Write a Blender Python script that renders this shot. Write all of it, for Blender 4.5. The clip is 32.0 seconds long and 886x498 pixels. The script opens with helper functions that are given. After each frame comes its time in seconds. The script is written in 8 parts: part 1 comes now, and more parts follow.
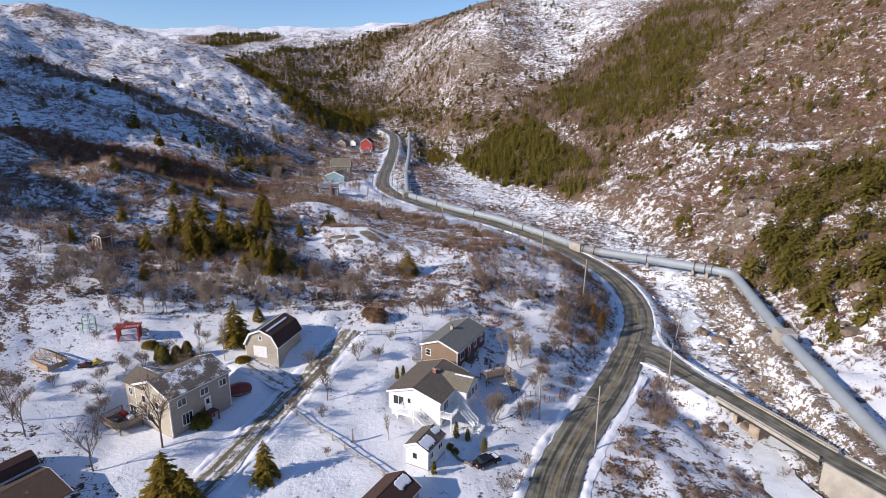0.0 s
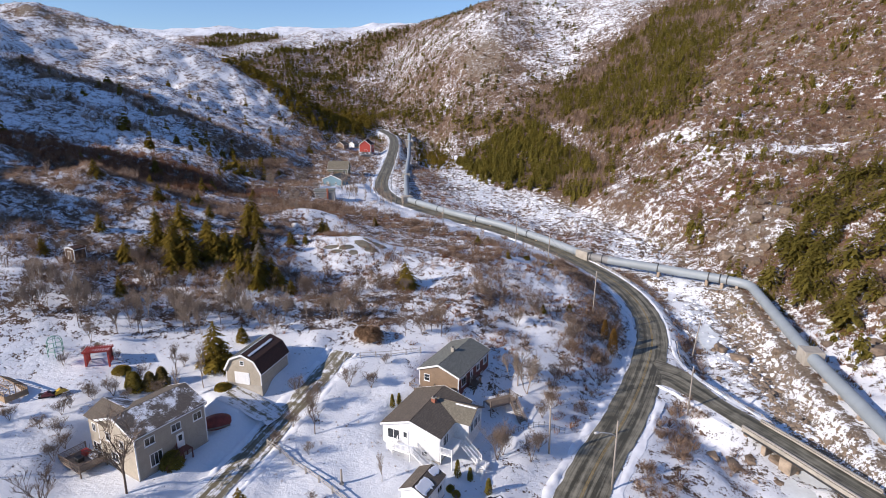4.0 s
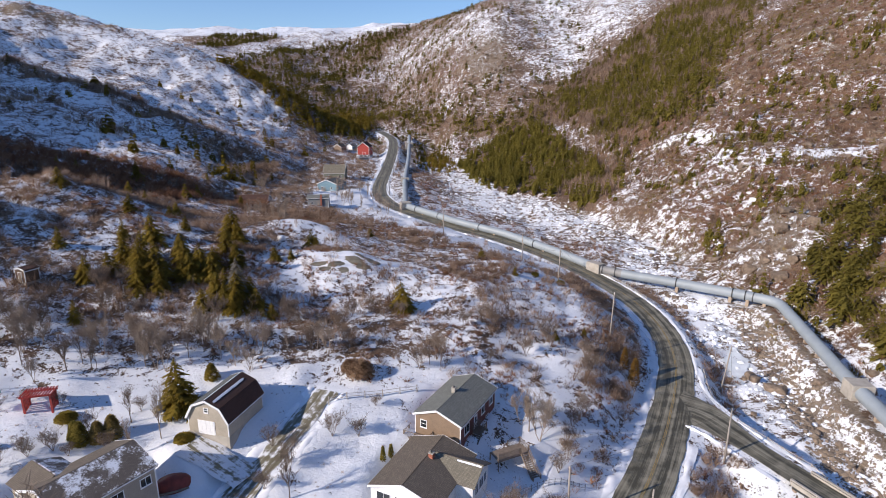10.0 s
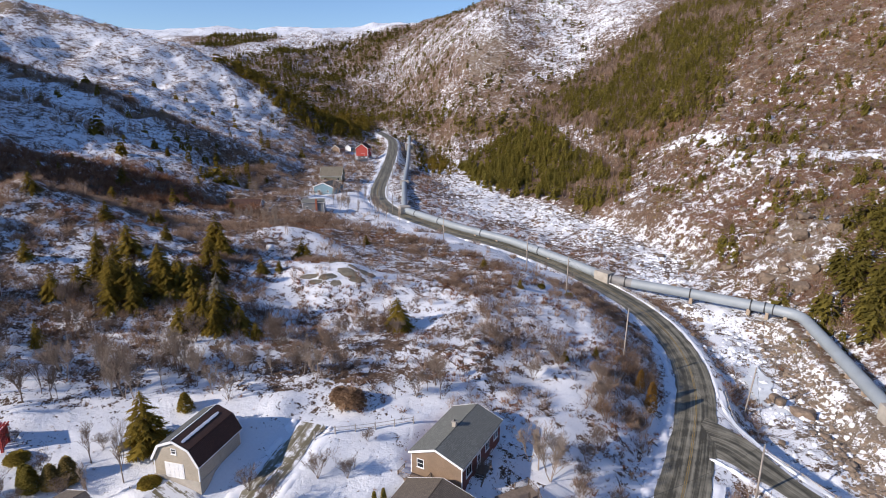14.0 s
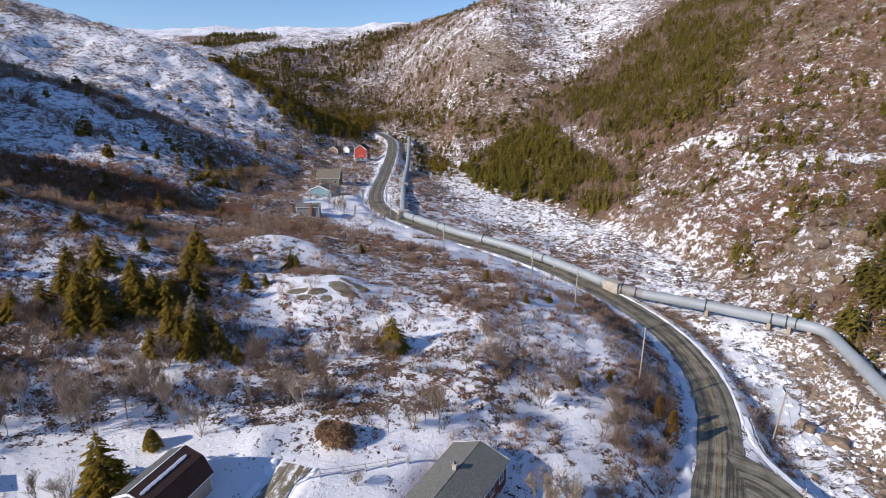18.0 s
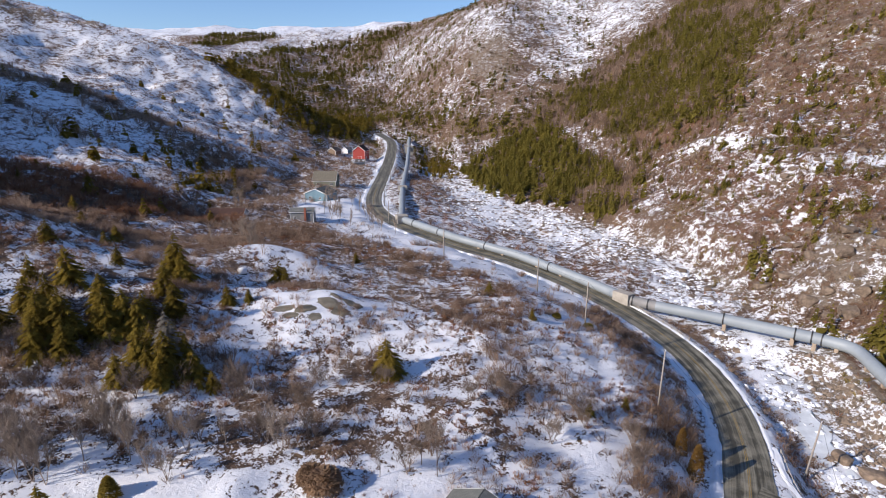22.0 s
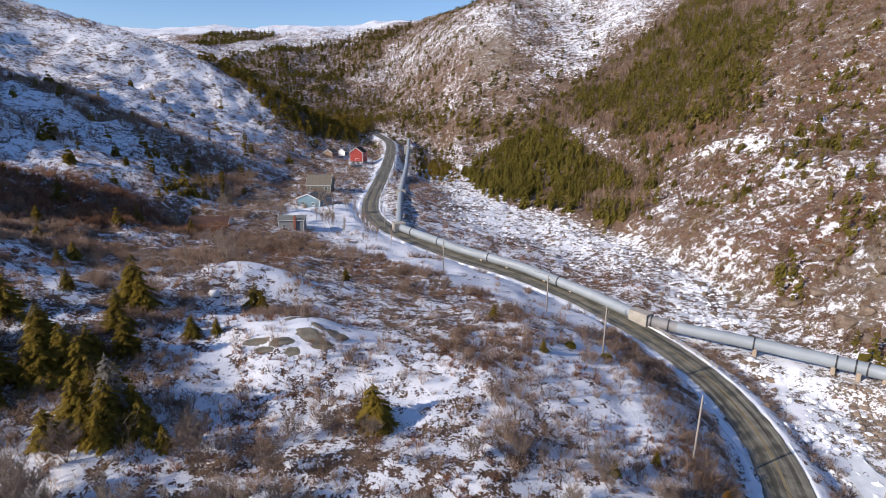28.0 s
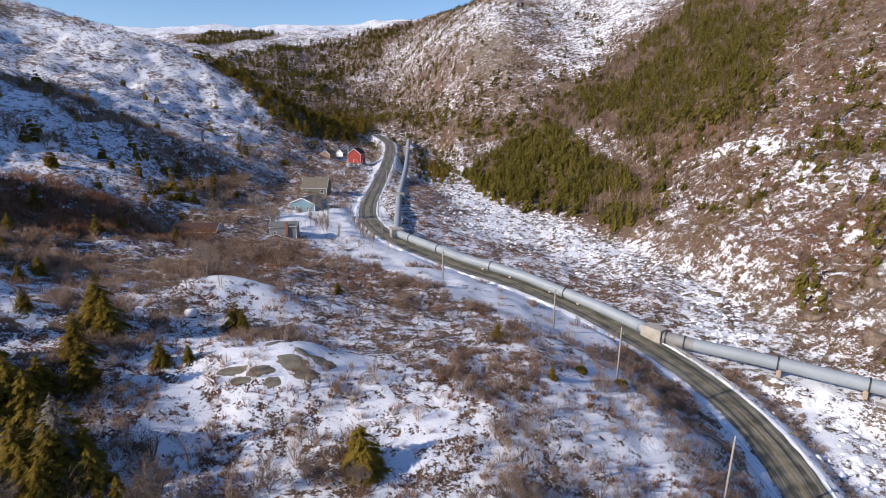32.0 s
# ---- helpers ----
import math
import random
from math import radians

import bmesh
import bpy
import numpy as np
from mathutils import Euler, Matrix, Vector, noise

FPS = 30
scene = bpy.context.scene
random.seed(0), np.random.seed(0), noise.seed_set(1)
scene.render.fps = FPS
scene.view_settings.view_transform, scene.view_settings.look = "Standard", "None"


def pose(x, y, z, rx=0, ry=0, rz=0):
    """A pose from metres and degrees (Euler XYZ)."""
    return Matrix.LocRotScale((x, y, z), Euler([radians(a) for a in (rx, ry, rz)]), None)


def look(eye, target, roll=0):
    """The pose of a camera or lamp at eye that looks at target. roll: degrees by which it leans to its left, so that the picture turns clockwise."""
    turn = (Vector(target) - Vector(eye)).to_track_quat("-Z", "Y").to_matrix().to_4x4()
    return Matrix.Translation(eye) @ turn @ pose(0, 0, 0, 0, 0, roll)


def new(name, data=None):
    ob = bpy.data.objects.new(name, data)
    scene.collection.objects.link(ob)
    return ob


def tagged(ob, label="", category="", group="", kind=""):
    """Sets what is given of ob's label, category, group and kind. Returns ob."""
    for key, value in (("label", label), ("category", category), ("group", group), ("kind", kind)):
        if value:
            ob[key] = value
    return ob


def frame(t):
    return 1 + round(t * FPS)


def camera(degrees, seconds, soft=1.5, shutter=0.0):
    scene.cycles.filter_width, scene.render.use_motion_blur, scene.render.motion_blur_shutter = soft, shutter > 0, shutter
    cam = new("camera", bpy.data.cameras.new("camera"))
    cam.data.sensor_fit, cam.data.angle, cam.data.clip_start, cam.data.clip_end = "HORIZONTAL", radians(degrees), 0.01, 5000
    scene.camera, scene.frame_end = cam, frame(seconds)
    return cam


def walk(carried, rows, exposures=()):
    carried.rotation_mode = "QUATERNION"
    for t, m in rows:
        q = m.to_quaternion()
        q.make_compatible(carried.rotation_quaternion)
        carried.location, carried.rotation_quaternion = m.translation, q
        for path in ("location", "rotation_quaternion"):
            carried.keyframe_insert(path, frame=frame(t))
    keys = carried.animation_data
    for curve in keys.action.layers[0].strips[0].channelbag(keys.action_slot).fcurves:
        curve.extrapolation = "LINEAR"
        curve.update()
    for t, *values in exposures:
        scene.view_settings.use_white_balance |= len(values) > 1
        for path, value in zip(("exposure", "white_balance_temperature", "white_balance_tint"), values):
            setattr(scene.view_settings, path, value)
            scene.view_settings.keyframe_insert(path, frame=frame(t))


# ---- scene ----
cam = camera(76.2, 32.0, 0.9)
walk(cam, [
    (0, look((0.00, 0.00, 55.00), (-2.21, 96.55, 29.04), 0.16)),
    (4, look((-0.05, 9.39, 55.09), (-2.41, 105.96, 29.24), 0.12)),
    (8, look((-0.11, 18.76, 55.09), (-2.61, 115.36, 29.32), 0.09)),
    (12, look((-0.16, 28.14, 55.04), (-2.81, 124.74, 29.33), 0.06)),
    (16, look((-0.19, 37.51, 54.96), (-3.00, 134.12, 29.28), 0.03)),
    (20, look((-0.20, 46.89, 54.88), (-3.18, 143.50, 29.22), -0.00)),
    (24, look((-0.18, 56.27, 54.85), (-3.32, 152.87, 29.18), -0.03)),
    (28, look((-0.12, 65.65, 54.87), (-3.43, 162.23, 29.17), -0.06)),
    (32, look((0.00, 75.00, 55.00), (-3.50, 171.56, 29.24), -0.09)),
], [(0, 0.22, 6140, 19)])

# ---- sky and sun: low winter sun from behind the camera's left shoulder ----
SUN_AZ, SUN_EL = radians(29), radians(27)     # the way shadows fall, from +x towards +y; height of the sun
world = bpy.data.worlds.new("winter_sky")
scene.world = world
world.use_nodes = True
wn = world.node_tree
sky = wn.nodes.new("ShaderNodeTexSky")
sky.sky_type = "NISHITA"
sky.sun_disc = False
sky.sun_elevation = SUN_EL
sky.sun_rotation = radians(241)
sky.air_density, sky.dust_density, sky.ozone_density = 1.0, 0.0, 5.0
wn.links.new(sky.outputs["Color"], wn.nodes["Background"].inputs["Color"])
wn.nodes["Background"].inputs["Strength"].default_value = 0.118
sun_data = bpy.data.lights.new("sun", "SUN")
sun_data.energy, sun_data.angle, sun_data.color = 4.6, radians(0.55), (1.0, 0.905, 0.735)
sun = new("sun", sun_data)
sun.matrix_world = look((0, 0, 0), (math.cos(SUN_AZ) * math.cos(SUN_EL), math.sin(SUN_AZ) * math.cos(SUN_EL), -math.sin(SUN_EL)))

# ---- materials ----
def shader(name, rough=0.8, metal=0.0):
    m = bpy.data.materials.new(name)
    m.use_nodes = True
    nt = m.node_tree
    b = nt.nodes["Principled BSDF"]
    b.inputs["Roughness"].default_value, b.inputs["Metallic"].default_value = rough, metal
    return m, nt, b


def node(nt, kind, **values):
    n = nt.nodes.new(kind)
    for key, value in values.items():
        if key in n.inputs:
            n.inputs[key].default_value = value
    return n


def noise_node(nt, scale, detail=4.0, rough=0.6, coords="Object", stretch=None):
    tc = nt.nodes.new("ShaderNodeTexCoord")
    n = node(nt, "ShaderNodeTexNoise", Scale=scale, Detail=detail, Roughness=rough)
    if stretch:
        mp = nt.nodes.new("ShaderNodeMapping")
        mp.inputs["Scale"].default_value = stretch
        nt.links.new(tc.outputs[coords], mp.inputs["Vector"])
        nt.links.new(mp.outputs["Vector"], n.inputs["Vector"])
    else:
        nt.links.new(tc.outputs[coords], n.inputs["Vector"])
    return n.outputs["Fac"]


def ramp(nt, fac, stops):
    r = nt.nodes.new("ShaderNodeValToRGB")
    el = r.color_ramp.elements
    while len(el) < len(stops):
        el.new(0.5)
    for e, (at, c) in zip(el, stops):
        e.position, e.color = at, ((c, c, c, 1) if isinstance(c, (int, float)) else (*c, 1))
    nt.links.new(fac, r.inputs["Fac"])
    return r.outputs["Color"]


def blend(nt, fac, a, b, kind="MIX"):
    n = nt.nodes.new("ShaderNodeMix")
    n.data_type, n.blend_type = "RGBA", kind
    for socket, v in ((n.inputs[0], fac), (n.inputs[6], a), (n.inputs[7], b)):
        if isinstance(v, (int, float)):
            socket.default_value = v
        elif isinstance(v, tuple):
            socket.default_value = (*v, 1)
        else:
            nt.links.new(v, socket)
    return n.outputs[2]


def calc(nt, op, a, b=0.0, c=0.0, clamp=False):
    n = nt.nodes.new("ShaderNodeMath")
    n.operation, n.use_clamp = op, clamp
    for socket, v in zip(n.inputs, (a, b, c)):
        if isinstance(v, (int, float)):
            socket.default_value = v
        else:
            nt.links.new(v, socket)
    return n.outputs[0]


def attribute(nt, name):
    n = nt.nodes.new("ShaderNodeAttribute")
    n.attribute_name = name
    return n.outputs["Fac"]


def bump(nt, b, height, strength=0.4, distance=0.1):
    n = node(nt, "ShaderNodeBump", Strength=strength, Distance=distance)
    nt.links.new(height, n.inputs["Height"])
    nt.links.new(n.outputs["Normal"], b.inputs["Normal"])


def plain(name, color, rough=0.7, metal=0.0, vary=0.18, scale=3.0, grain=40.0, bumpy=0.15, per_object=0.0):
    """Paint, wood, stone and the like: one colour, with blotches and fine grain."""
    m, nt, b = shader(name, rough, metal)
    big, fine = noise_node(nt, scale, 3), noise_node(nt, grain, 2)
    dark = tuple(c * (1 - vary) for c in color)
    light = tuple(min(1, c * (1 + vary)) for c in color)
    col = blend(nt, ramp(nt, big, [(0.35, 0.0), (0.65, 1.0)]), dark, light)
    col = blend(nt, 0.25, col, ramp(nt, fine, [(0.3, dark), (0.7, light)]))
    if per_object:
        info = nt.nodes.new("ShaderNodeObjectInfo")
        col = blend(nt, calc(nt, "MULTIPLY", info.outputs["Random"], per_object), col, dark)
    nt.links.new(col, b.inputs["Base Color"])
    bump(nt, b, fine, bumpy, 0.02)
    return m


def siding(name, color, board=0.13, rough=0.65, vary=0.1):
    """Horizontal clapboard: board joints as relief and thin dark lines."""
    m, nt, b = shader(name, rough)
    tc = nt.nodes.new("ShaderNodeTexCoord")
    sep = nt.nodes.new("ShaderNodeSeparateXYZ")
    nt.links.new(tc.outputs["Object"], sep.inputs[0])
    saw = calc(nt, "FRACT", calc(nt, "DIVIDE", sep.outputs["Z"], board))
    big = noise_node(nt, 0.8, 4)
    col = blend(nt, ramp(nt, big, [(0.35, 0.0), (0.7, 1.0)]), tuple(c * (1 - vary) for c in color), tuple(min(1, c * (1 + vary)) for c in color))
    col = blend(nt, ramp(nt, saw, [(0.0, 1.0), (0.12, 0.0)]), col, tuple(c * 0.55 for c in color))
    nt.links.new(col, b.inputs["Base Color"])
    bump(nt, b, saw, 0.6, 0.03)
    return m


def shingle(name, color, snow=0.0):
    """Asphalt shingles: courses, tab to tab variation, streaks; thin snow lying on part of it."""
    m, nt, b = shader(name, 0.9)
    tc = nt.nodes.new("ShaderNodeTexCoord")
    brick = node(nt, "ShaderNodeTexBrick", Scale=1.0)
    brick.inputs["Color1"].default_value = (*[c * 0.8 for c in color], 1)
    brick.inputs["Color2"].default_value = (*[min(1, c * 1.2) for c in color], 1)
    brick.inputs["Mortar"].default_value = (*[c * 0.55 for c in color], 1)
    brick.inputs["Mortar Size"].default_value = 0.02
    brick.inputs["Brick Width"].default_value, brick.inputs["Row Height"].default_value = 0.33, 0.15
    nt.links.new(tc.outputs["UV"], brick.inputs["Vector"])
    big = noise_node(nt, 1.3, 5)
    col = blend(nt, ramp(nt, big, [(0.35, 0.0), (0.7, 0.6)]), brick.outputs["Color"], tuple(c * 0.6 for c in color))
    if snow:
        patch = calc(nt, "ADD", noise_node(nt, 0.45, 3), calc(nt, "MULTIPLY", noise_node(nt, 5.0, 5, 0.7), 0.5))
        mask = ramp(nt, patch, [(1.02 - snow * 0.5, 0.0), (1.14 - snow * 0.5, 1.0)])
        col = blend(nt, mask, col, (0.78, 0.80, 0.84))
    nt.links.new(col, b.inputs["Base Color"])
    bump(nt, b, brick.outputs["Fac"], 0.3, 0.02)
    return m


def make_ground():
    m, nt, b = shader("ground_cover", 0.85)
    fine, mid = noise_node(nt, 1.1, 6, 0.68), noise_node(nt, 0.23, 5, 0.6)
    tiny, wide = noise_node(nt, 3.2, 5, 0.72), noise_node(nt, 0.045, 4, 0.55)
    patch = noise_node(nt, 0.42, 6, 0.66, stretch=(0.9, 1.1, 1.5))
    cover, rust, rock = attribute(nt, "snow"), attribute(nt, "rust"), attribute(nt, "rock")
    # bare ground: dead grass and heath, rust-red to grey-brown, with peat and bare stone
    heath = ramp(nt, calc(nt, "ADD", calc(nt, "MULTIPLY", fine, 0.45), calc(nt, "MULTIPLY", tiny, 0.55)), [(0.32, (0.030, 0.018, 0.011)), (0.46, (0.112, 0.068, 0.042)), (0.58, (0.205, 0.135, 0.086)), (0.72, (0.33, 0.25, 0.17))])
    red = ramp(nt, tiny, [(0.33, (0.035, 0.014, 0.008)), (0.5, (0.15, 0.066, 0.034)), (0.68, (0.30, 0.165, 0.09))])
    bare = blend(nt, calc(nt, "MULTIPLY", ramp(nt, calc(nt, "ADD", calc(nt, "ADD", calc(nt, "MULTIPLY", mid, 0.7), calc(nt, "MULTIPLY", wide, 0.5)), calc(nt, "MULTIPLY", rust, 0.20)), [(0.64, 0.0), (0.80, 1.0)]), 0.9), heath, red)
    straw = ramp(nt, tiny, [(0.34, (0.075, 0.044, 0.020)), (0.52, (0.23, 0.15, 0.075)), (0.7, (0.42, 0.31, 0.18))])
    dry = noise_node(nt, 0.09, 5, 0.65)
    bare = blend(nt, ramp(nt, dry, [(0.52, 0.0), (0.66, 0.7)]), bare, straw)
    stone = ramp(nt, calc(nt, "ADD", calc(nt, "MULTIPLY", fine, 0.6), calc(nt, "MULTIPLY", tiny, 0.4)), [(0.32, (0.05, 0.038, 0.028)), (0.48, (0.19, 0.145, 0.105)), (0.7, (0.36, 0.295, 0.225))])
    stone_mask = ramp(nt, calc(nt, "ADD", calc(nt, "MULTIPLY", mid, 0.9), calc(nt, "MULTIPLY", rock, 0.55)), [(0.66, 0.0), (0.74, 1.0)])
    bare = blend(nt, stone_mask, bare, stone)
    # snow lies where the cover is thick and the lumps between it are low
    v = calc(nt, "ADD", cover, calc(nt, "MULTIPLY", calc(nt, "SUBTRACT", fine, 0.5), 1.35))
    v = calc(nt, "ADD", v, calc(nt, "MULTIPLY", calc(nt, "SUBTRACT", mid, 0.5), 1.1))
    v = calc(nt, "ADD", v, calc(nt, "MULTIPLY", calc(nt, "SUBTRACT", patch, 0.5), 1.7))
    v = calc(nt, "ADD", v, calc(nt, "MULTIPLY", calc(nt, "SUBTRACT", tiny, 0.5), 1.7))
    v = calc(nt, "ADD", v, calc(nt, "MULTIPLY", calc(nt, "SUBTRACT", wide, 0.5), 0.9))
    # ledges that run slantwise up the rocky hillside hold snow in streaks
    tc = nt.nodes.new("ShaderNodeTexCoord")
    along = nt.nodes.new("ShaderNodeMapping")
    along.vector_type = "TEXTURE"
    along.inputs["Rotation"].default_value = (0.35, 0.0, radians(54))
    along.inputs["Scale"].default_value = (15.0, 2.6, 4.0)
    nt.links.new(tc.outputs["Object"], along.inputs["Vector"])
    strata = node(nt, "ShaderNodeTexNoise", Scale=1.0, Detail=5.0, Roughness=0.6)
    nt.links.new(along.outputs["Vector"], strata.inputs["Vector"])
    v = calc(nt, "ADD", v, calc(nt, "MULTIPLY", calc(nt, "SUBTRACT", strata.outputs["Fac"], 0.5), calc(nt, "MULTIPLY", calc(nt, "SUBTRACT", rust, 0.3, 0.0, True), 2.6)))
    mask = ramp(nt, v, [(0.475, 0.0), (0.535, 1.0)])
    snow = ramp(nt, calc(nt, "ADD", calc(nt, "MULTIPLY", wide, 0.5), calc(nt, "MULTIPLY", tiny, 0.5)), [(0.3, (0.72, 0.735, 0.76)), (0.7, (0.85, 0.86, 0.88))])
    nt.links.new(blend(nt, mask, bare, snow), b.inputs["Base Color"])
    nt.links.new(ramp(nt, mask, [(0.0, 0.95), (1.0, 0.6)]), b.inputs["Roughness"])
    h = calc(nt, "ADD", calc(nt, "MULTIPLY", fine, 0.7), calc(nt, "MULTIPLY", tiny, 0.35))
    h = calc(nt, "ADD", h, calc(nt, "MULTIPLY", mask, 0.12))
    h = calc(nt, "ADD", h, calc(nt, "MULTIPLY", patch, 1.3))
    h = calc(nt, "ADD", h, calc(nt, "MULTIPLY", calc(nt, "MULTIPLY", strata.outputs["Fac"], calc(nt, "SUBTRACT", rust, 0.3, 0.0, True)), 3.0))
    n = node(nt, "ShaderNodeBump", Distance=0.6)
    nt.links.new(h, n.inputs["Height"])
    nt.links.new(ramp(nt, mask, [(0.0, 1.0), (1.0, 0.38)]), n.inputs["Strength"])
    nt.links.new(n.outputs["Normal"], b.inputs["Normal"])
    return m


def make_asphalt(name, salt=0.5, track=1.6, base=(0.044, 0.040, 0.026), slush=0.0):
    """Damp winter asphalt with sand and salt in streaks along the wheel tracks."""
    m, nt, b = shader(name, 0.75)
    across, along = attribute(nt, "across"), attribute(nt, "along")
    vec = nt.nodes.new("ShaderNodeCombineXYZ")
    nt.links.new(calc(nt, "MULTIPLY", across, 2.2), vec.inputs[0])
    nt.links.new(calc(nt, "MULTIPLY", along, 0.045), vec.inputs[1])
    streak = node(nt, "ShaderNodeTexNoise", Scale=1.0, Detail=6.0, Roughness=0.62)
    nt.links.new(vec.outputs[0], streak.inputs["Vector"])
    blot, fine = noise_node(nt, 0.35, 5, 0.65), noise_node(nt, 9.0, 3)
    lane = calc(nt, "ABSOLUTE", calc(nt, "SUBTRACT", calc(nt, "ABSOLUTE", across), track))
    lane = ramp(nt, lane, [(0.15, 0.0), (0.8, 1.0)])
    v = calc(nt, "ADD", calc(nt, "MULTIPLY", streak.outputs["Fac"], 0.9), calc(nt, "MULTIPLY", blot, 0.6))
    v = calc(nt, "ADD", v, calc(nt, "MULTIPLY", lane, 0.12))
    mask = ramp(nt, v, [(0.88 - 0.25 * salt, 0.0), (1.18 - 0.2 * salt, 0.75)])
    dark = blend(nt, ramp(nt, fine, [(0.3, 0.0), (0.7, 1.0)]), base, tuple(c * 1.7 for c in base))
    col = blend(nt, mask, dark, (0.34, 0.315, 0.24))
    if slush:
        s = calc(nt, "ADD", calc(nt, "MULTIPLY", noise_node(nt, 0.9, 6, 0.7), 0.6), calc(nt, "MULTIPLY", streak.outputs["Fac"], 0.5))
        s = calc(nt, "ADD", s, calc(nt, "MULTIPLY", lane, 0.08))
        col = blend(nt, ramp(nt, s, [(0.62 - 0.1 * slush, 0.0), (0.70 - 0.1 * slush, 1.0)]), col, (0.74, 0.75, 0.77))
    nt.links.new(col, b.inputs["Base Color"])
    nt.links.new(ramp(nt, mask, [(0.0, 0.6), (1.0, 0.95)]), b.inputs["Roughness"])
    bump(nt, b, fine, 0.25, 0.02)
    return m


def thin_leaf(nt, b, colour, share=0.5):
    """Lets part of the light pass through thin twigs and needles."""
    t = nt.nodes.new("ShaderNodeBsdfTranslucent")
    mix = nt.nodes.new("ShaderNodeMixShader")
    mix.inputs[0].default_value = share
    nt.links.new(colour, b.inputs["Base Color"])
    nt.links.new(colour, t.inputs["Color"])
    nt.links.new(b.outputs[0], mix.inputs[1])
    nt.links.new(t.outputs[0], mix.inputs[2])
    nt.links.new(mix.outputs[0], nt.nodes["Material Output"].inputs["Surface"])


def make_twig(name, dark, light, scale=0.25):
    m, nt, b = shader(name, 1.0)
    b.inputs["Specular IOR Level"].default_value = 0.15
    tone = attribute(nt, "tone")
    big = noise_node(nt, scale, 3)
    f = calc(nt, "ADD", calc(nt, "MULTIPLY", tone, 0.65), calc(nt, "MULTIPLY", calc(nt, "SUBTRACT", big, 0.3), 0.9))
    thin_leaf(nt, b, ramp(nt, f, [(0.1, dark), (0.85, light)]))
    return m


def make_needles(name, dark, light):
    m, nt, b = shader(name, 1.0)
    b.inputs["Specular IOR Level"].default_value = 0.15
    tone = attribute(nt, "tone")
    info = nt.nodes.new("ShaderNodeObjectInfo")
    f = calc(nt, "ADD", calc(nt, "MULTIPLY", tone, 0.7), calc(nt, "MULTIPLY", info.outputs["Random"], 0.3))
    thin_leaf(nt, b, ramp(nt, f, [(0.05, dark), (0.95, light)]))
    return m


def make_glass():
    m, nt, b = shader("window_glass", 0.08)
    b.inputs["Base Color"].default_value = (0.02, 0.025, 0.03, 1)
    b.inputs["Specular IOR Level"].default_value = 0.8
    return m


GROUND = make_ground()
ASPHALT = make_asphalt("winter_asphalt", 0.6)
SIDE_ASPHALT = make_asphalt("bridge_asphalt", 0.6)
GRAVEL = make_asphalt("thawed_drive", 0.6, 1.0, (0.10, 0.085, 0.05), 0.3)
APRON = make_asphalt("slushy_apron", 0.6, 1.0, (0.12, 0.105, 0.06), 0.95)
YELLOW = plain("road_paint_yellow", (0.26, 0.18, 0.06), 0.8, vary=0.4, scale=1.2)
SNOW = plain("snow_bank_white", (0.84, 0.85, 0.87), 0.6, vary=0.07, scale=0.7, grain=6, bumpy=0.4)
CONCRETE = plain("concrete", (0.39, 0.355, 0.30), 0.9, vary=0.2, scale=0.5, grain=14)
PIPE_PAINT = plain("pipe_grey_paint", (0.29, 0.325, 0.345), 0.5, vary=0.09, scale=0.25, grain=3, bumpy=0.05)
PIPE_DARK = plain("weathered_pipe_grey", (0.25, 0.245, 0.235), 0.65, vary=0.2, scale=0.4, grain=6)
STEEL_DARK = plain("dark_steel", (0.07, 0.07, 0.07), 0.55, 0.6)
GALVANISED = plain("galvanised_steel", (0.46, 0.46, 0.45), 0.45, 0.7, vary=0.12)
POLE_WOOD = plain("weathered_pole_wood", (0.34, 0.30, 0.255), 0.9, vary=0.2, scale=1.5, per_object=0.3)
WHITE_PAINT = plain("white_paint", (0.80, 0.80, 0.79), 0.55, vary=0.05)
WHITE_SIDING = siding("white_siding", (0.80, 0.80, 0.79))
TAUPE_SIDING = siding("taupe_siding", (0.36, 0.315, 0.255))
BEIGE_SIDING = siding("beige_siding", (0.46, 0.40, 0.31))
BROWN_SIDING = siding("brown_siding", (0.27, 0.19, 0.125))
# brown boards, darkened further to stand in for shade on the hut
HUT_SIDING = siding("dark_hut_boards", (0.115, 0.07, 0.04))
RED_SIDING = siding("barn_red_siding", (0.42, 0.055, 0.04))
BLUE_SIDING = siding("faded_blue_siding", (0.16, 0.27, 0.33))
TAN_SIDING = siding("olive_siding", (0.22, 0.23, 0.17))
GREY_SIDING = siding("grey_siding", (0.25, 0.26, 0.26))
MAROON_SIDING = siding("maroon_siding", (0.16, 0.05, 0.035))
ROOF_GREY = shingle("grey_shingles", (0.20, 0.205, 0.18))
ROOF_SNOWY = shingle("brown_shingles_dusted", (0.15, 0.125, 0.105), 0.55)
ROOF_BROWN = shingle("brown_shingles", (0.16, 0.13, 0.10))
ROOF_DARK = shingle("dark_shingles", (0.085, 0.040, 0.028))
ROOF_UMBER = shingle("umber_shingles", (0.10, 0.062, 0.042), 0.12)
ROOF_SLATE = shingle("slate_shingles", (0.13, 0.135, 0.125), 0.1)
ROOF_TAN = shingle("tan_shingles", (0.22, 0.195, 0.145))
GLASS = make_glass()
BRICK_RED = plain("chimney_brick", (0.36, 0.13, 0.08), 0.9, vary=0.25, scale=4)
DECK_WOOD = plain("weathered_deck_wood", (0.20, 0.155, 0.12), 0.9, vary=0.25, scale=2)
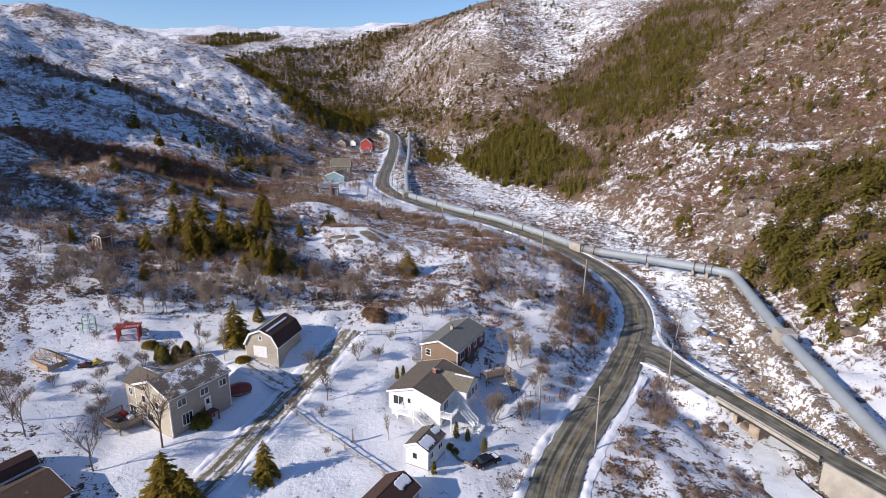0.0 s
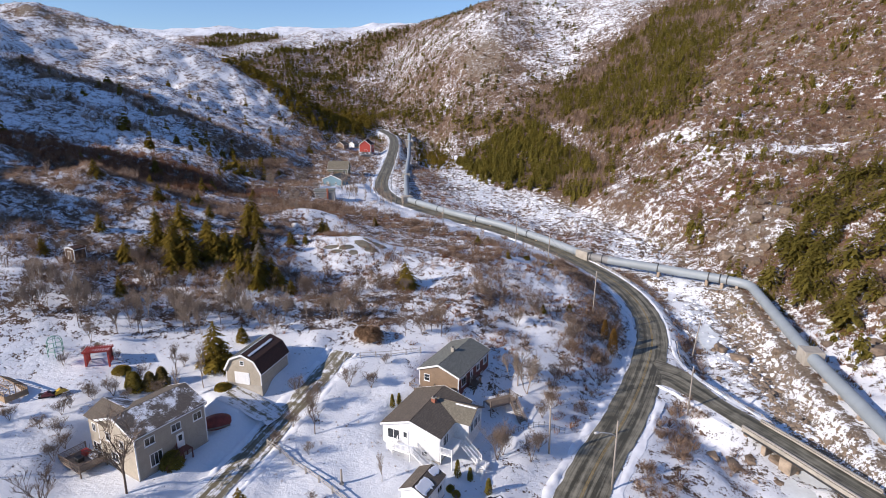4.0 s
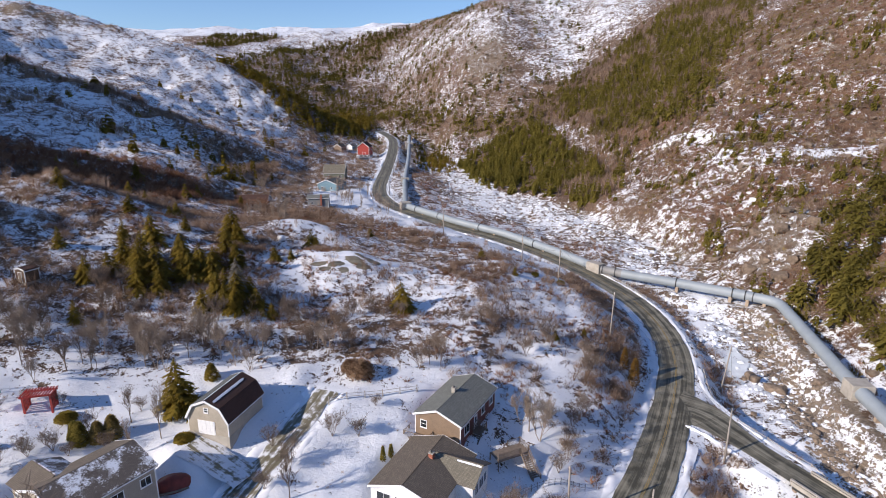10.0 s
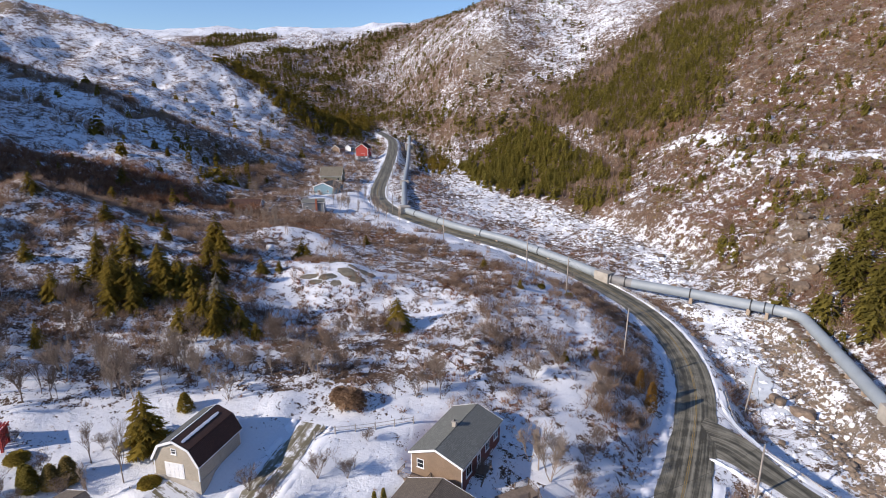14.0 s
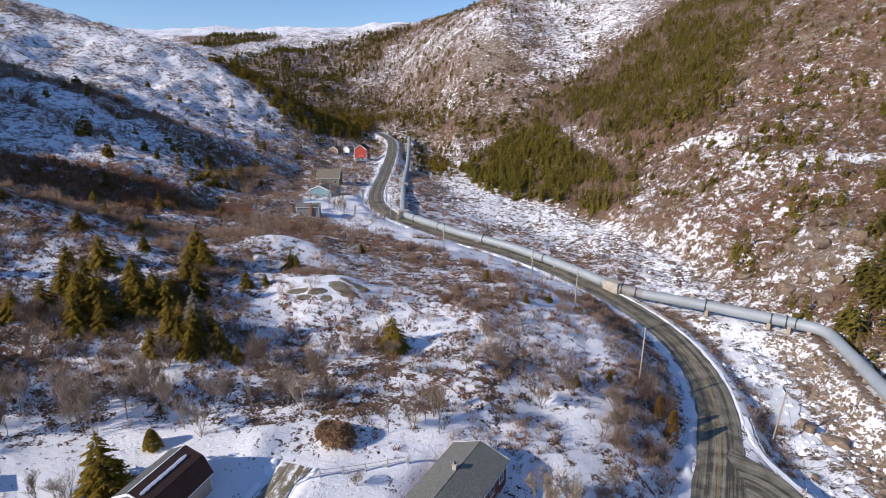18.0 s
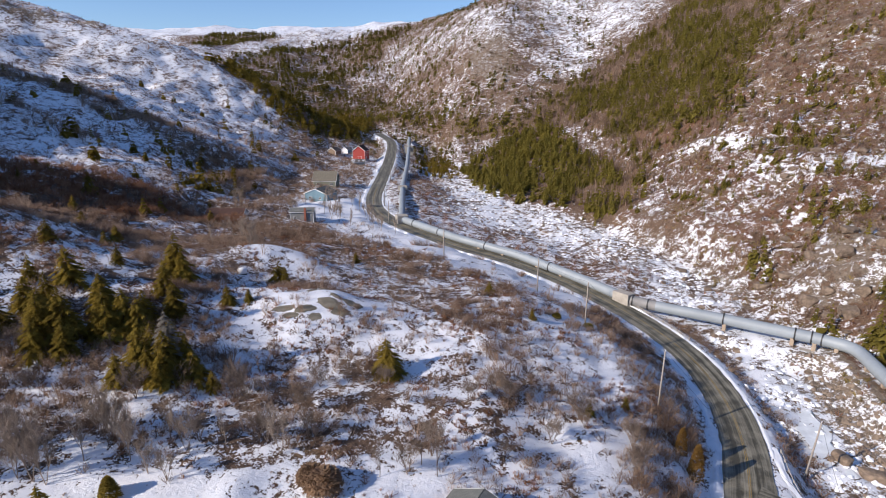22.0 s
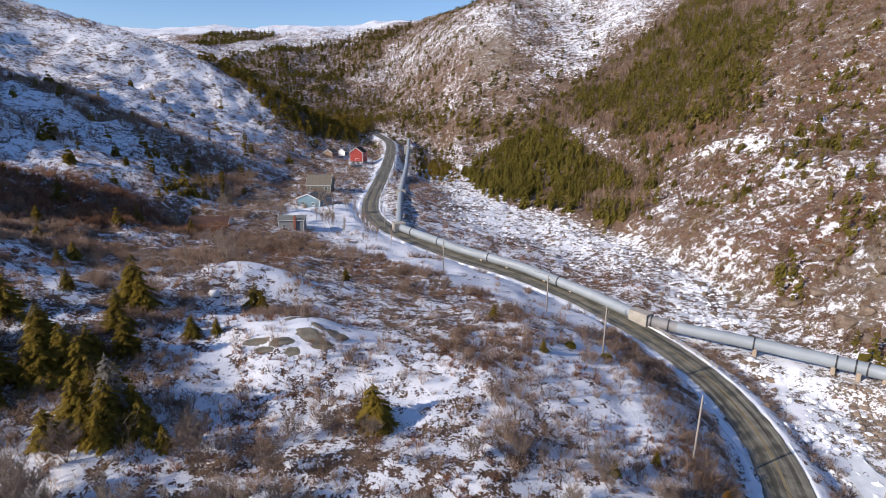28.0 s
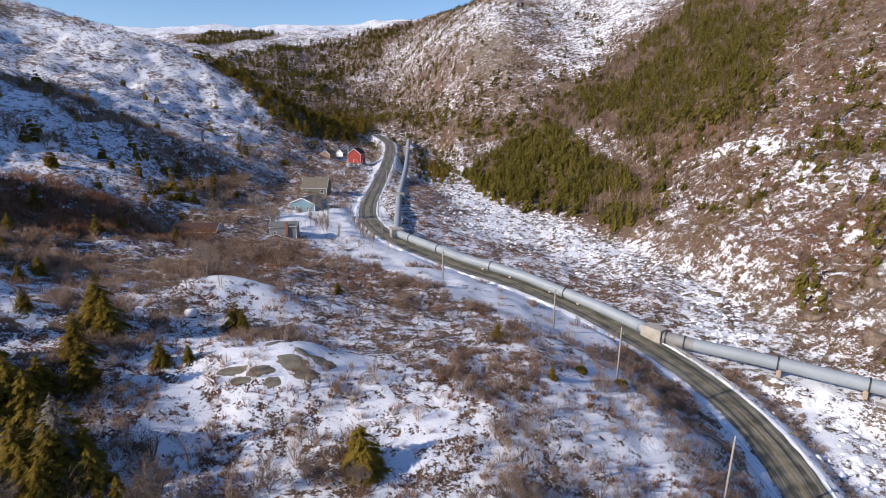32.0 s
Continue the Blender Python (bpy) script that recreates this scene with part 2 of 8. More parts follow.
FENCE_WOOD = plain("grey_fence_wood", (0.36, 0.33, 0.29), 0.9, vary=0.2, scale=2, per_object=0.3)
RED_PAINT = plain("red_paint", (0.40, 0.05, 0.035), 0.6)
GREEN_PAINT = plain("green_metal_paint", (0.06, 0.25, 0.17), 0.5)
BARK = plain("bark", (0.21, 0.155, 0.115), 0.95, vary=0.3, scale=2.0, per_object=0.4)
PALE_BARK = plain("pale_bark", (0.33, 0.26, 0.20), 0.9, vary=0.25, scale=2.0, per_object=0.3)
BOULDER = plain("boulder_stone", (0.205, 0.152, 0.108), 0.95, vary=0.45, scale=1.3, grain=9, bumpy=0.5, per_object=0.3)
TWIGS = make_twig("bare_twigs", (0.14, 0.088, 0.060), (0.53, 0.385, 0.275))
RED_TWIGS = make_twig("russet_heath_twigs", (0.14, 0.06, 0.032), (0.45, 0.25, 0.145))
NEEDLES = make_needles("conifer_needles", (0.112, 0.078, 0.014), (0.47, 0.345, 0.060))
DARK_NEEDLES = make_needles("wood_needles", (0.066, 0.057, 0.012), (0.38, 0.31, 0.066))
CEDAR = make_needles("cedar_foliage", (0.10, 0.085, 0.015), (0.42, 0.33, 0.075))
TWIG_LEAF = make_needles("brown_brush", (0.17, 0.10, 0.06), (0.46, 0.31, 0.19))
OLIVE_BUSH = make_needles("olive_brown_foliage", (0.11, 0.078, 0.02), (0.44, 0.33, 0.12))
LARCH = make_needles("larch_gold", (0.14, 0.075, 0.02), (0.42, 0.25, 0.07))
LICHEN_ROCK = plain("lichened_rock", (0.19, 0.168, 0.125), 0.95, vary=0.3, scale=0.8, grain=5, bumpy=0.5)
FENCE_BROWN = plain("tan_timber", (0.36, 0.25, 0.15), 0.85, vary=0.2, scale=2)
DARK_RED = plain("dark_red_paint", (0.10, 0.015, 0.02), 0.4)
YELLOW_PAINT = plain("yellow_paint", (0.62, 0.40, 0.03), 0.4)
STAINED = plain("rust_stained_concrete", (0.33, 0.26, 0.19), 0.9, vary=0.35, scale=0.8, grain=8)
ICE = plain("river_ice", (0.74, 0.77, 0.77), 0.4, vary=0.14, scale=0.35, grain=2)
CAR_DARK = plain("dark_car_paint", (0.018, 0.016, 0.018), 0.25, 0.3)
TYRE = plain("tyre_rubber", (0.02, 0.02, 0.02), 0.9)
RUBBLE = plain("brown_rubble", (0.235, 0.18, 0.13), 0.95, vary=0.35, scale=0.6, grain=7, bumpy=0.5)
TARP = plain("dark_red_tarpaulin", (0.20, 0.035, 0.022), 0.6, vary=0.3, scale=1.2, grain=6, bumpy=0.3)
SNAG = make_twig("grey_dead_boughs", (0.20, 0.18, 0.15), (0.46, 0.43, 0.37))

# ---- the lie of the land: cross-sections of the valley, heights at fixed distances across it ----
ACROSS = [-420, -280, -190, -130, -85, -50, -20, 12, 45, 80, 115, 160, 240, 360]
SECTION_Y, SECTION_Z = [], []


def section(y, heights):
    SECTION_Y.append(y)
    SECTION_Z.append(heights)


section(-60, [147, 91, 54, 30, 13, 2, -4, -5, -3, 6, 19, 37, 70, 120])
section(50, [133, 86, 55, 33, 15.7, 6.6, 2.4, 0.3, -2.5, 1.2, 14, 36, 73, 129])
section(80, [129, 85, 56, 34, 16, 8.8, 5.4, 1.4, -2.1, 0.7, 13.3, 36, 75, 131])
section(110, [126, 83, 56, 37, 23, 14.1, 11.9, 7, -1.6, -1.3, 15.2, 39, 77, 133])
section(150, [125, 81, 53, 37, 29, 21.5, 15, 14.5, 1, -1.5, 18.5, 40, 78, 138])
section(200, [128, 78, 48, 32, 21, 15.5, 13, 9, 1.6, 2.4, 22.5, 39, 81, 145])
section(260, [136.9, 73.3, 45.5, 32.4, 16, 11.8, 9, 3.5, 0.3, 14.3, 34.4, 44, 93.1, 157])
section(340, [126.7, 71.9, 54.6, 31.2, 14.5, 12, 11.4, 6, 11.4, 21.4, 49.9, 76.1, 117.8, 170.7])
section(440, [132.8, 86.5, 57.2, 36.6, 19.7, 15.1, 13.5, 16.6, 31.5, 43.9, 62.5, 89.1, 128.1, 181.6])
section(500, [128.2, 113.8, 81.4, 46.7, 23.3, 19.4, 24.2, 40.4, 53, 59.9, 75.3, 99.6, 135.8, 186.3])
section(560, [116, 99.2, 69.2, 37.3, 27.5, 29.9, 44.6, 72, 84.9, 86.2, 92.1, 111.8, 145.8, 189.2])
section(640, [112.6, 82.8, 47.2, 38.5, 36.2, 52.3, 81, 113.7, 129, 125.3, 127.5, 142, 162.2, 189.7])
section(760, [112.3, 85.1, 64.8, 54.4, 60.3, 97.1, 131.3, 155.1, 169.1, 172.4, 175.9, 178.2, 179.3, 186.4])
section(950, [134.4, 120.9, 114, 131.4, 148.8, 168, 177.4, 182.7, 184.9, 186.8, 187.4, 185.9, 183.9, 186.2])
section(1150, [167.4, 172.4, 177, 183.4, 189.2, 194.2, 193.2, 191.4, 189.3, 187.8, 186.9, 185.3, 183.7, 184.4])
section(1400, [211.9, 213.4, 219.4, 217.9, 216.1, 210.4, 203.8, 196.7, 191.1, 187.4, 184.7, 183.2, 182.3, 183.4])


def spline(knots, q):
    """Weights of each knot for a smooth curve through all of them, at the places q."""
    k = np.array(knots, float)
    q = np.clip(q, k[0], k[-1])
    n = len(k)
    i = np.clip(np.searchsorted(k, q, "right") - 1, 0, n - 2)
    h = k[i + 1] - k[i]
    s = (q - k[i]) / h
    w = np.zeros((len(q), n))
    r = np.arange(len(q))
    np.add.at(w, (r, i), 2 * s**3 - 3 * s**2 + 1)
    np.add.at(w, (r, i + 1), -2 * s**3 + 3 * s**2)
    for j, d in ((i, s**3 - 2 * s**2 + s), (i + 1, s**3 - s**2)):
        a, b = np.clip(j - 1, 0, n - 1), np.clip(j + 1, 0, n - 1)
        slope = d * h / (k[b] - k[a])
        np.add.at(w, (r, b), slope)
        np.add.at(w, (r, a), -slope)
    return w


def lattice(seed, size=64):
    return np.random.RandomState(seed).rand(size, size)


LATTICE = [lattice(s) for s in range(11, 19)]


def wave(x, y, scale, seed):
    """Smooth noise, -1 to 1."""
    g = LATTICE[seed % len(LATTICE)]
    u, v = x / scale + 17.3 * seed, y / scale + 9.1 * seed
    i, j = np.floor(u).astype(int), np.floor(v).astype(int)
    a, b = u - i, v - j
    a, b = a * a * (3 - 2 * a), b * b * (3 - 2 * b)
    n = g.shape[0]
    at = lambda p, q: g[p % n, q % n]
    low = at(i, j) * (1 - a) + at(i + 1, j) * a
    high = at(i, j + 1) * (1 - a) + at(i + 1, j + 1) * a
    return 2 * (low * (1 - b) + high * b) - 1


# main road, from the village up the valley: x, y, height of its middle
ROAD = [(9, 45, 0.6), (11.2, 58, 0.6), (15.2, 72, 0.6), (21.7, 85, 0.7), (30.1, 99, 0.5), (38.3, 115, 0.1), (46, 133, -0.1), (49.9, 150, 0.1),
        (49.6, 167, 0.8), (44.4, 183.4, 2.0), (32.2, 203.8, 4.0), (16.5, 220.2, 6.0), (-1.6, 235, 7.5), (-17, 251.5, 8.7), (-29.2, 269.8, 9.4),
        (-37.5, 292.4, 10.0), (-41.3, 318.5, 10.8), (-43.8, 367.6, 13.2), (-48.2, 440, 18.0), (-55.8, 502, 22.5), (-72, 548, 26)]
SIDE_ROAD = [(40, 118.5, 0.04), (44.3, 115, 0.06), (46.8, 109.5, 0.02), (49.4, 103.2, 0.0), (52.2, 97.2, 0.0), (55.3, 90.2, 0.0), (59.9, 79.1, 0.0), (65.5, 67.5, 0.0), (72, 54.5, 0.1)]   # over the bridge
DRIVE = [(-37, 55, 4.3), (-33.3, 64, 4.8), (-30.5, 73.5, 5.5), (-27.6, 83, 6.6), (-24.4, 92, 8.2), (-21.4, 100.5, 9.9), (-20.6, 103.2, 10.5)]
BARN_APRON = [(-36, 90.6, 9.6), (-31.5, 88.4, 8.35), (-27.2, 86.2, 7.2)]
RIVER = [(63, 50, -4.4), (55, 75, -4.2), (59.5, 100, -4.0), (63, 125, -3.8), (66, 145, -3.2), (67.5, 165, -1.6), (66, 182, -0.6), (67.5, 200, -0.4), (68, 216, -0.2), (66, 240, 0.8), (53, 268, 2.0), (40, 288, 3.2), (14, 327, 5), (-10, 380, 8), (-18, 440, 10.5), (-24, 500, 15)]
PIPE = [(71.5, 52, 1.4), (69.3, 80.4, 1.6), (75.6, 122.5, 2.2), (84.3, 165.2, 3.4), (79.6, 169.6, 3.5), (65.2, 179.8, 3.5), (50, 189.2, 3.6), (44.5, 192.6, 3.9), (32.8, 207.6, 5.6),
        (17.5, 224, 7.5), (-1, 238.2, 9.1), (-22.6, 262.6, 10.5), (-28.6, 325, 12.5), (-33.2, 400, 15.4), (-38.4, 470, 20.2), (-42.6, 520, 23.6)]


def curve_points(knots, step=1.0):
    """Points at even steps along a smooth curve through the knots."""
    k = np.array(knots, float)
    s = np.r_[0, np.cumsum(np.linalg.norm(np.diff(k[:, :2], axis=0), axis=1))]
    return spline(s, np.linspace(0, s[-1], int(s[-1] / step) + 1)) @ k


def nearest(x, y, line):
    """For each place: how far off the line it is, and the line's height there."""
    far, height = np.full(len(x), 1e9), np.zeros(len(x))
    box = (x > line[:, 0].min() - 45) & (x < line[:, 0].max() + 45) & (y > line[:, 1].min() - 45) & (y < line[:, 1].max() + 45)
    some = np.where(box)[0]
    for part in np.array_split(some, max(1, len(some) // 4000)):
        if len(part):
            d = (x[part, None] - line[None, :, 0]) ** 2 + (y[part, None] - line[None, :, 1]) ** 2
            k = d.argmin(1)
            far[part], height[part] = np.sqrt(d[np.arange(len(part)), k]), line[k, 2]
    return far, height


def step(v, low, high):
    s = np.clip((v - low) / (high - low), 0, 1)
    return s * s * (3 - 2 * s)


def mound(x, y, cx, cy, rx, ry, turn=0.0):
    c, s = math.cos(radians(turn)), math.sin(radians(turn))
    u, v = ((x - cx) * c + (y - cy) * s) / rx, ((y - cy) * c - (x - cx) * s) / ry
    return np.exp(-(u * u + v * v))


ROAD_LINE, SIDE_LINE, DRIVE_LINE, APRON_LINE = [curve_points(k) for k in (ROAD, SIDE_ROAD, DRIVE, BARN_APRON)]
RIVER_LINE, PIPE_LINE = curve_points(RIVER, 2.0), curve_points(PIPE)
BENCH_LINE, CROSSING_LINE = curve_points(PIPE[:4]), curve_points(PIPE[3:7])
# knolls of bare rock, other local rises, and unseen shadow-casting hills: middle, reach, height, turn
KNOLLS = [(-25, 148, 14, 8, 4.5, 12), (-41, 174, 13, 6, 4.6, 10), (-93, 153, 15, 9, 4.5, 0), (-23.5, 105.5, 3.2, 2.2, 1.2, 0), (12, 140, 12, 10, -1.0, 0), (31, 146, 8, 19, 2.8, 8), (13, 122, 10, 7, -1.6, 0),
          (100, 200, 12, 9, 4, 40), (122, 292, 16, 7, 4, -20), (150, 262, 22, 9, 6, 10), (-125, 330, 30, 14, 5, 30), (-60, 268, 22, 7, 2.2, 12),
          # unseen hills, added left of the view to throw shade on the snowy slope
          (-222, 160, 46, 26, 25, 32), (-190, 116, 34, 24, 26, 20), (-150, 100, 28, 17, 24, 30), (-318, 205, 60, 40, 54, 140), (-392, 262, 60, 40, 44, 135), (-262, 128, 40, 30, 34, 120),
          (110, 290, 22, 3.5, 1.6, -63), (136, 240, 24, 3.5, 1.8, -12)]
# rocky tops along the crest of the snowy hill
KNOLLS += [(-334, 472, 8, 5, 4.5, 20), (-304, 484, 11, 4, 3.5, 10), (-277, 495, 10, 4, 3, 0), (-322, 478, 14, 6, 1.5, 0), (46, 686, 12, 9, 4, 0)]
# stretches of wood, bare rock and deep snow on the hills: corners on the plan
VALLEY_WOOD = [(1, 399), (8, 440), (24, 445), (38, 449), (59, 436), (69, 404), (65, 381), (78, 360), (82, 322), (77, 292), (67, 277), (57, 289), (43, 315), (21, 339)]
BELT = [(58, 479), (90, 506), (114, 526), (145, 550), (191, 585), (224, 622), (226, 490), (184, 422), (152, 379), (126, 335), (113, 316), (99, 324), (92, 380), (75, 441), (49, 457)]
BELT_CORE = [(80, 471), (109, 475), (138, 493), (172, 507), (175, 461), (152, 387), (125, 338), (111, 321), (100, 332), (95, 397)]
RIDGE_WOOD = [(-196, 506), (-165, 494), (-138, 476), (-118, 462), (-98, 470), (-84, 505), (-80, 568), (-100, 640), (-140, 640), (-170, 580), (-196, 530)]
HEAD = [(-320, 865), (-292, 1005), (-226, 1049), (-163, 1086), (-108, 1037), (-73, 1012), (-113, 924), (-134, 886), (-154, 796), (-132, 714), (-101, 660), (-180, 640), (-240, 700), (-300, 780)]
FAR_STRIP = [(-534, 1142), (-463, 1151), (-368, 1157), (-324, 1116), (-365, 1001), (-383, 930), (-443, 1006)]
FOOT_WOOD = [(-126, 697), (-64, 611), (-6, 526), (16, 490), (54, 472), (52, 446), (20, 462), (-6, 492), (-38, 548), (-88, 600)]
SNOW_FACE = [(-103, 905), (-43, 889), (36, 721), (101, 790), (240, 680), (160, 592), (116, 575), (93, 527), (55, 524), (45, 576), (20, 596), (-8, 640), (-51, 754), (-132, 818), (-116, 878)]
CLIFF = [(12, 631), (39, 659), (50, 617), (49, 562), (44, 526), (27, 528), (3, 560), (-2, 606)]
EAST_FIRS_AREA = [(92, 166), (101, 178), (116, 197), (129, 206), (146, 200), (150, 178), (128, 140), (104, 124), (92, 138), (94, 153)]
RUST_SLOPE = [(123, 328), (154, 367), (214, 457), (240, 420), (208, 320), (174, 308), (159, 328), (143, 319), (131, 310)]
UPPER_GREENS = [(141, 306), (156, 322), (172, 315), (195, 305), (178, 274), (163, 283), (149, 292)]
WHITE_LEDGE = [(104, 268), (123, 256), (148, 254), (164, 250), (146, 226), (124, 232), (108, 246)]
UPPER_GULLY = [(-290, 392), (-262, 390), (-205, 362), (-165, 352), (-120, 329), (-100, 322), (-100, 306), (-123, 310), (-155, 324), (-190, 336), (-230, 352), (-280, 366)]
MEADOW = [(-46, 316), (-40, 296), (-32, 272), (-14, 248), (6, 224), (24, 206), (36, 190), (26, 176), (14, 181), (3.4, 190), (-7.4, 201), (-23, 217), (-40, 226), (-48, 244), (-66, 270), (-70, 284), (-52, 300)]
BED = [(-3.6, 485), (3.5, 391), (22, 341), (45, 310), (60, 279), (56, 250), (42, 246), (16, 276), (-9, 302), (-20, 398), (-25, 480)]
ALDER_HOLLOW = [(-170, 232), (-140, 236), (-120, 242), (-96, 240), (-84, 228), (-96, 206), (-116, 196), (-140, 190), (-170, 200)]


def within(x, y, corners, soft=8.0):
    """1 inside an outline on the plan, 0 outside, with a soft edge."""
    far, inside = np.full(len(x), 1e9), np.zeros(len(x), bool)
    for (ax, ay), (bx, by) in zip(corners, corners[1:] + corners[:1]):
        ux, uy = bx - ax, by - ay
        k = np.clip(((x - ax) * ux + (y - ay) * uy) / (ux * ux + uy * uy), 0, 1)
        far = np.minimum(far, np.hypot(x - ax - k * ux, y - ay - k * uy))
        if ay != by:
            inside ^= ((ay > y) != (by > y)) & (x < ux * (y - ay) / uy + ax)
    return step(np.where(inside, far, -far), -soft, soft)


# level building plots: middle, half sizes, height, turn
PLOTS = [(-0.1, 101.2, 9, 6.5, 7.0, 63), (-4.3, 88, 8, 7, 3.6, 66), (-44, 77, 11, 10, 6.8, 60), (-33.3, 95.5, 6.5, 5.5, 10.1, 77), (-4.2, 73.6, 5, 4, 2.8, 63)]


def land(x, y):
    """The ground's height, with roads, river and building plots worked into it."""
    x, y = np.atleast_1d(np.asarray(x, float)), np.atleast_1d(np.asarray(y, float))
    z = np.einsum("nj,jk,nk->n", spline(SECTION_Y, y), np.array(SECTION_Z), spline(ACROSS, x))
    z = z + 0.12 * np.maximum(0, np.abs(x) - 380) * (1 - step(y, 300, 450))
    for cx, cy, rx, ry, high, turn in KNOLLS:
        z = z + high * mound(x, y, cx, cy, rx, ry, turn)
    plots = 1.0
    for cx, cy, a, b, high, turn in PLOTS:
        w = mound(x, y, cx, cy, a, b, turn)
        w = step(w, 0.25, 0.6)
        z = z * (1 - w) + high * w
        plots = plots * (1 - w)
    road, road_z = nearest(x, y, ROAD_LINE)
    side, side_z = nearest(x, y, SIDE_LINE)
    drive, drive_z = nearest(x, y, DRIVE_LINE)
    apron, apron_z = nearest(x, y, APRON_LINE)
    river, river_z = nearest(x, y, RIVER_LINE)
    bridge = step(y, 92, 101)
    far = step(y, 330, 700) + step(np.abs(x), 170, 330)
    yard = mound(x, y, -25, 84, 42, 24) * 1.4
    rough = (1 - np.clip(yard, 0, 1)) * plots
    rough = rough * (1 + 1.1 * step(-x, 58, 95) * step(y, 108, 130) * (1 - step(y, 450, 520)))
    z = z + rough * (1.1 * wave(x, y, 21, 1) + 0.75 * wave(x, y, 9, 2) + 0.4 * wave(x, y, 4, 3) + 0.18 * wave(x, y, 1.9, 4))
    z = z + (1 - rough) * plots * (0.22 * wave(x, y, 6.3, 1) + 0.2 * wave(x, y, 3.1, 5) + 0.08 * wave(x, y, 1.3, 2)) + np.clip(far, 0, 1) * (5.0 * wave(x, y, 70, 6) + 2.5 * wave(x, y, 27, 7) + 1.3 * wave(x, y, 12, 3))
    ledge = step(-x, 105, 150) * step(y, 210, 260) * (1 - step(y, 470, 520))
    z = z + ledge * (1.8 * np.abs(wave(x - 0.6 * y, y + 0.4 * x, 17, 2)) + 1.1 * np.abs(wave(x - 0.5 * y, y, 8, 5)) + 0.9 * wave(x, y, 6.5, 7) - 1.0)
    crag = step(x, 84, 100) * (1 - step(y, 380, 520))
    z = z + crag * (2.2 * np.abs(wave(x, y, 15, 4)) + 1.5 * np.abs(wave(x + 0.5 * y, y, 7, 6)) + 0.7 * np.abs(wave(x, y, 3.0, 1)) - 1.3)
    w = 1 - step(river, 7.0, 19.0)
    z = z * (1 - w) + np.minimum(z, river_z + 0.55 * wave(x, y, 6.5, 1) + 0.6 * wave(x, y, 3.5, 2) + 0.4 * wave(x, y, 1.9, 3)) * w
    pipe, pipe_z = nearest(x, y, CROSSING_LINE)
    w = 1 - step(pipe, 2.5, 8.0)
    z = z * (1 - w) + np.maximum(z, pipe_z - 2.5 + 0.35 * wave(x, y, 2.6, 4)) * w
    pipe, pipe_z = nearest(x, y, BENCH_LINE)
    w = (1 - step(pipe, 2.6, 8.0)) * step(river, 5.0, 9.0)
    z = z * (1 - w) + (pipe_z - 1.6 + 0.15 * wave(x, y, 2.2, 3)) * w
    w = 1 - step(apron, 2.8, 5.5)
    z = z * (1 - w) + apron_z * w
    w = 1 - step(drive, 3.2, 6.5)
    z = z * (1 - w) + drive_z * w
    w = 0.75 * mound(x, y, 50, 94, 7, 6)
    z = z * (1 - w) + np.maximum(z, -2.6) * w
    w = (1 - step(side, 3.6, 8.0)) * bridge
    z = z * (1 - w) + (side_z - 0.1) * w
    w = 1 - step(road, 4.3, 10.0)
    z = z * (1 - w) + (road_z - 0.1) * w
    return z

# ---- building helpers ----
def from_arrays(name, verts, faces, material, attrs=None, smooth=False):
    """A mesh of triangles or quads from arrays."""
    me = bpy.data.meshes.new(name)
    verts, faces = np.asarray(verts, np.float32), np.asarray(faces, np.int32)
    n = faces.shape[1]
    me.vertices.add(len(verts))
    me.vertices.foreach_set("co", verts.ravel())
    me.loops.add(faces.size)
    me.loops.foreach_set("vertex_index", faces.ravel())
    me.polygons.add(len(faces))
    me.polygons.foreach_set("loop_start", np.arange(0, faces.size, n, dtype=np.int32))
    me.polygons.foreach_set("use_smooth", np.full(len(faces), smooth))
    for key, values in (attrs or {}).items():
        a = me.attributes.new(key, "FLOAT", "POINT")
        a.data.foreach_set("value", np.asarray(values, np.float32))
    me.update(calc_edges=True)
    me.materials.append(material)
    return me


def part(name, mesh, material=None, parent=None, label="", m=None):
    """Links a bmesh or mesh as one object under a thing or a part."""
    if isinstance(mesh, bmesh.types.BMesh):
        me = bpy.data.meshes.new(name)
        mesh.to_mesh(me)
        mesh.free()
        me.materials.append(material)
    else:
        me = mesh
    ob = new(name, me)
    if parent is not None:
        ob.parent = parent
    if m is not None:
        ob.matrix_basis = m
    return tagged(ob, label)


def thing(name, label, category, m=None, group="", kind=""):
    ob = new(name)
    if m is not None:
        ob.matrix_basis = m
    return tagged(ob, label, category, group, kind)


def add_box(bm, x0, x1, y0, y1, z0, z1, m=None):
    vs = [bm.verts.new((x, y, z)) for z in (z0, z1) for y in (y0, y1) for x in (x0, x1)]
    for f in ((0, 2, 3, 1), (4, 5, 7, 6), (0, 1, 5, 4), (2, 6, 7, 3), (0, 4, 6, 2), (1, 3, 7, 5)):
        bm.faces.new([vs[i] for i in f])
    if m is not None:
        bmesh.ops.transform(bm, matrix=m, verts=vs)
    return bm


def box(x0, x1, y0, y1, z0, z1, bevel=0.0, m=None):
    bm = add_box(bmesh.new(), x0, x1, y0, y1, z0, z1, m)
    if bevel:
        bmesh.ops.bevel(bm, geom=bm.edges[:], offset=bevel, segments=1, affect="EDGES")
    return bm


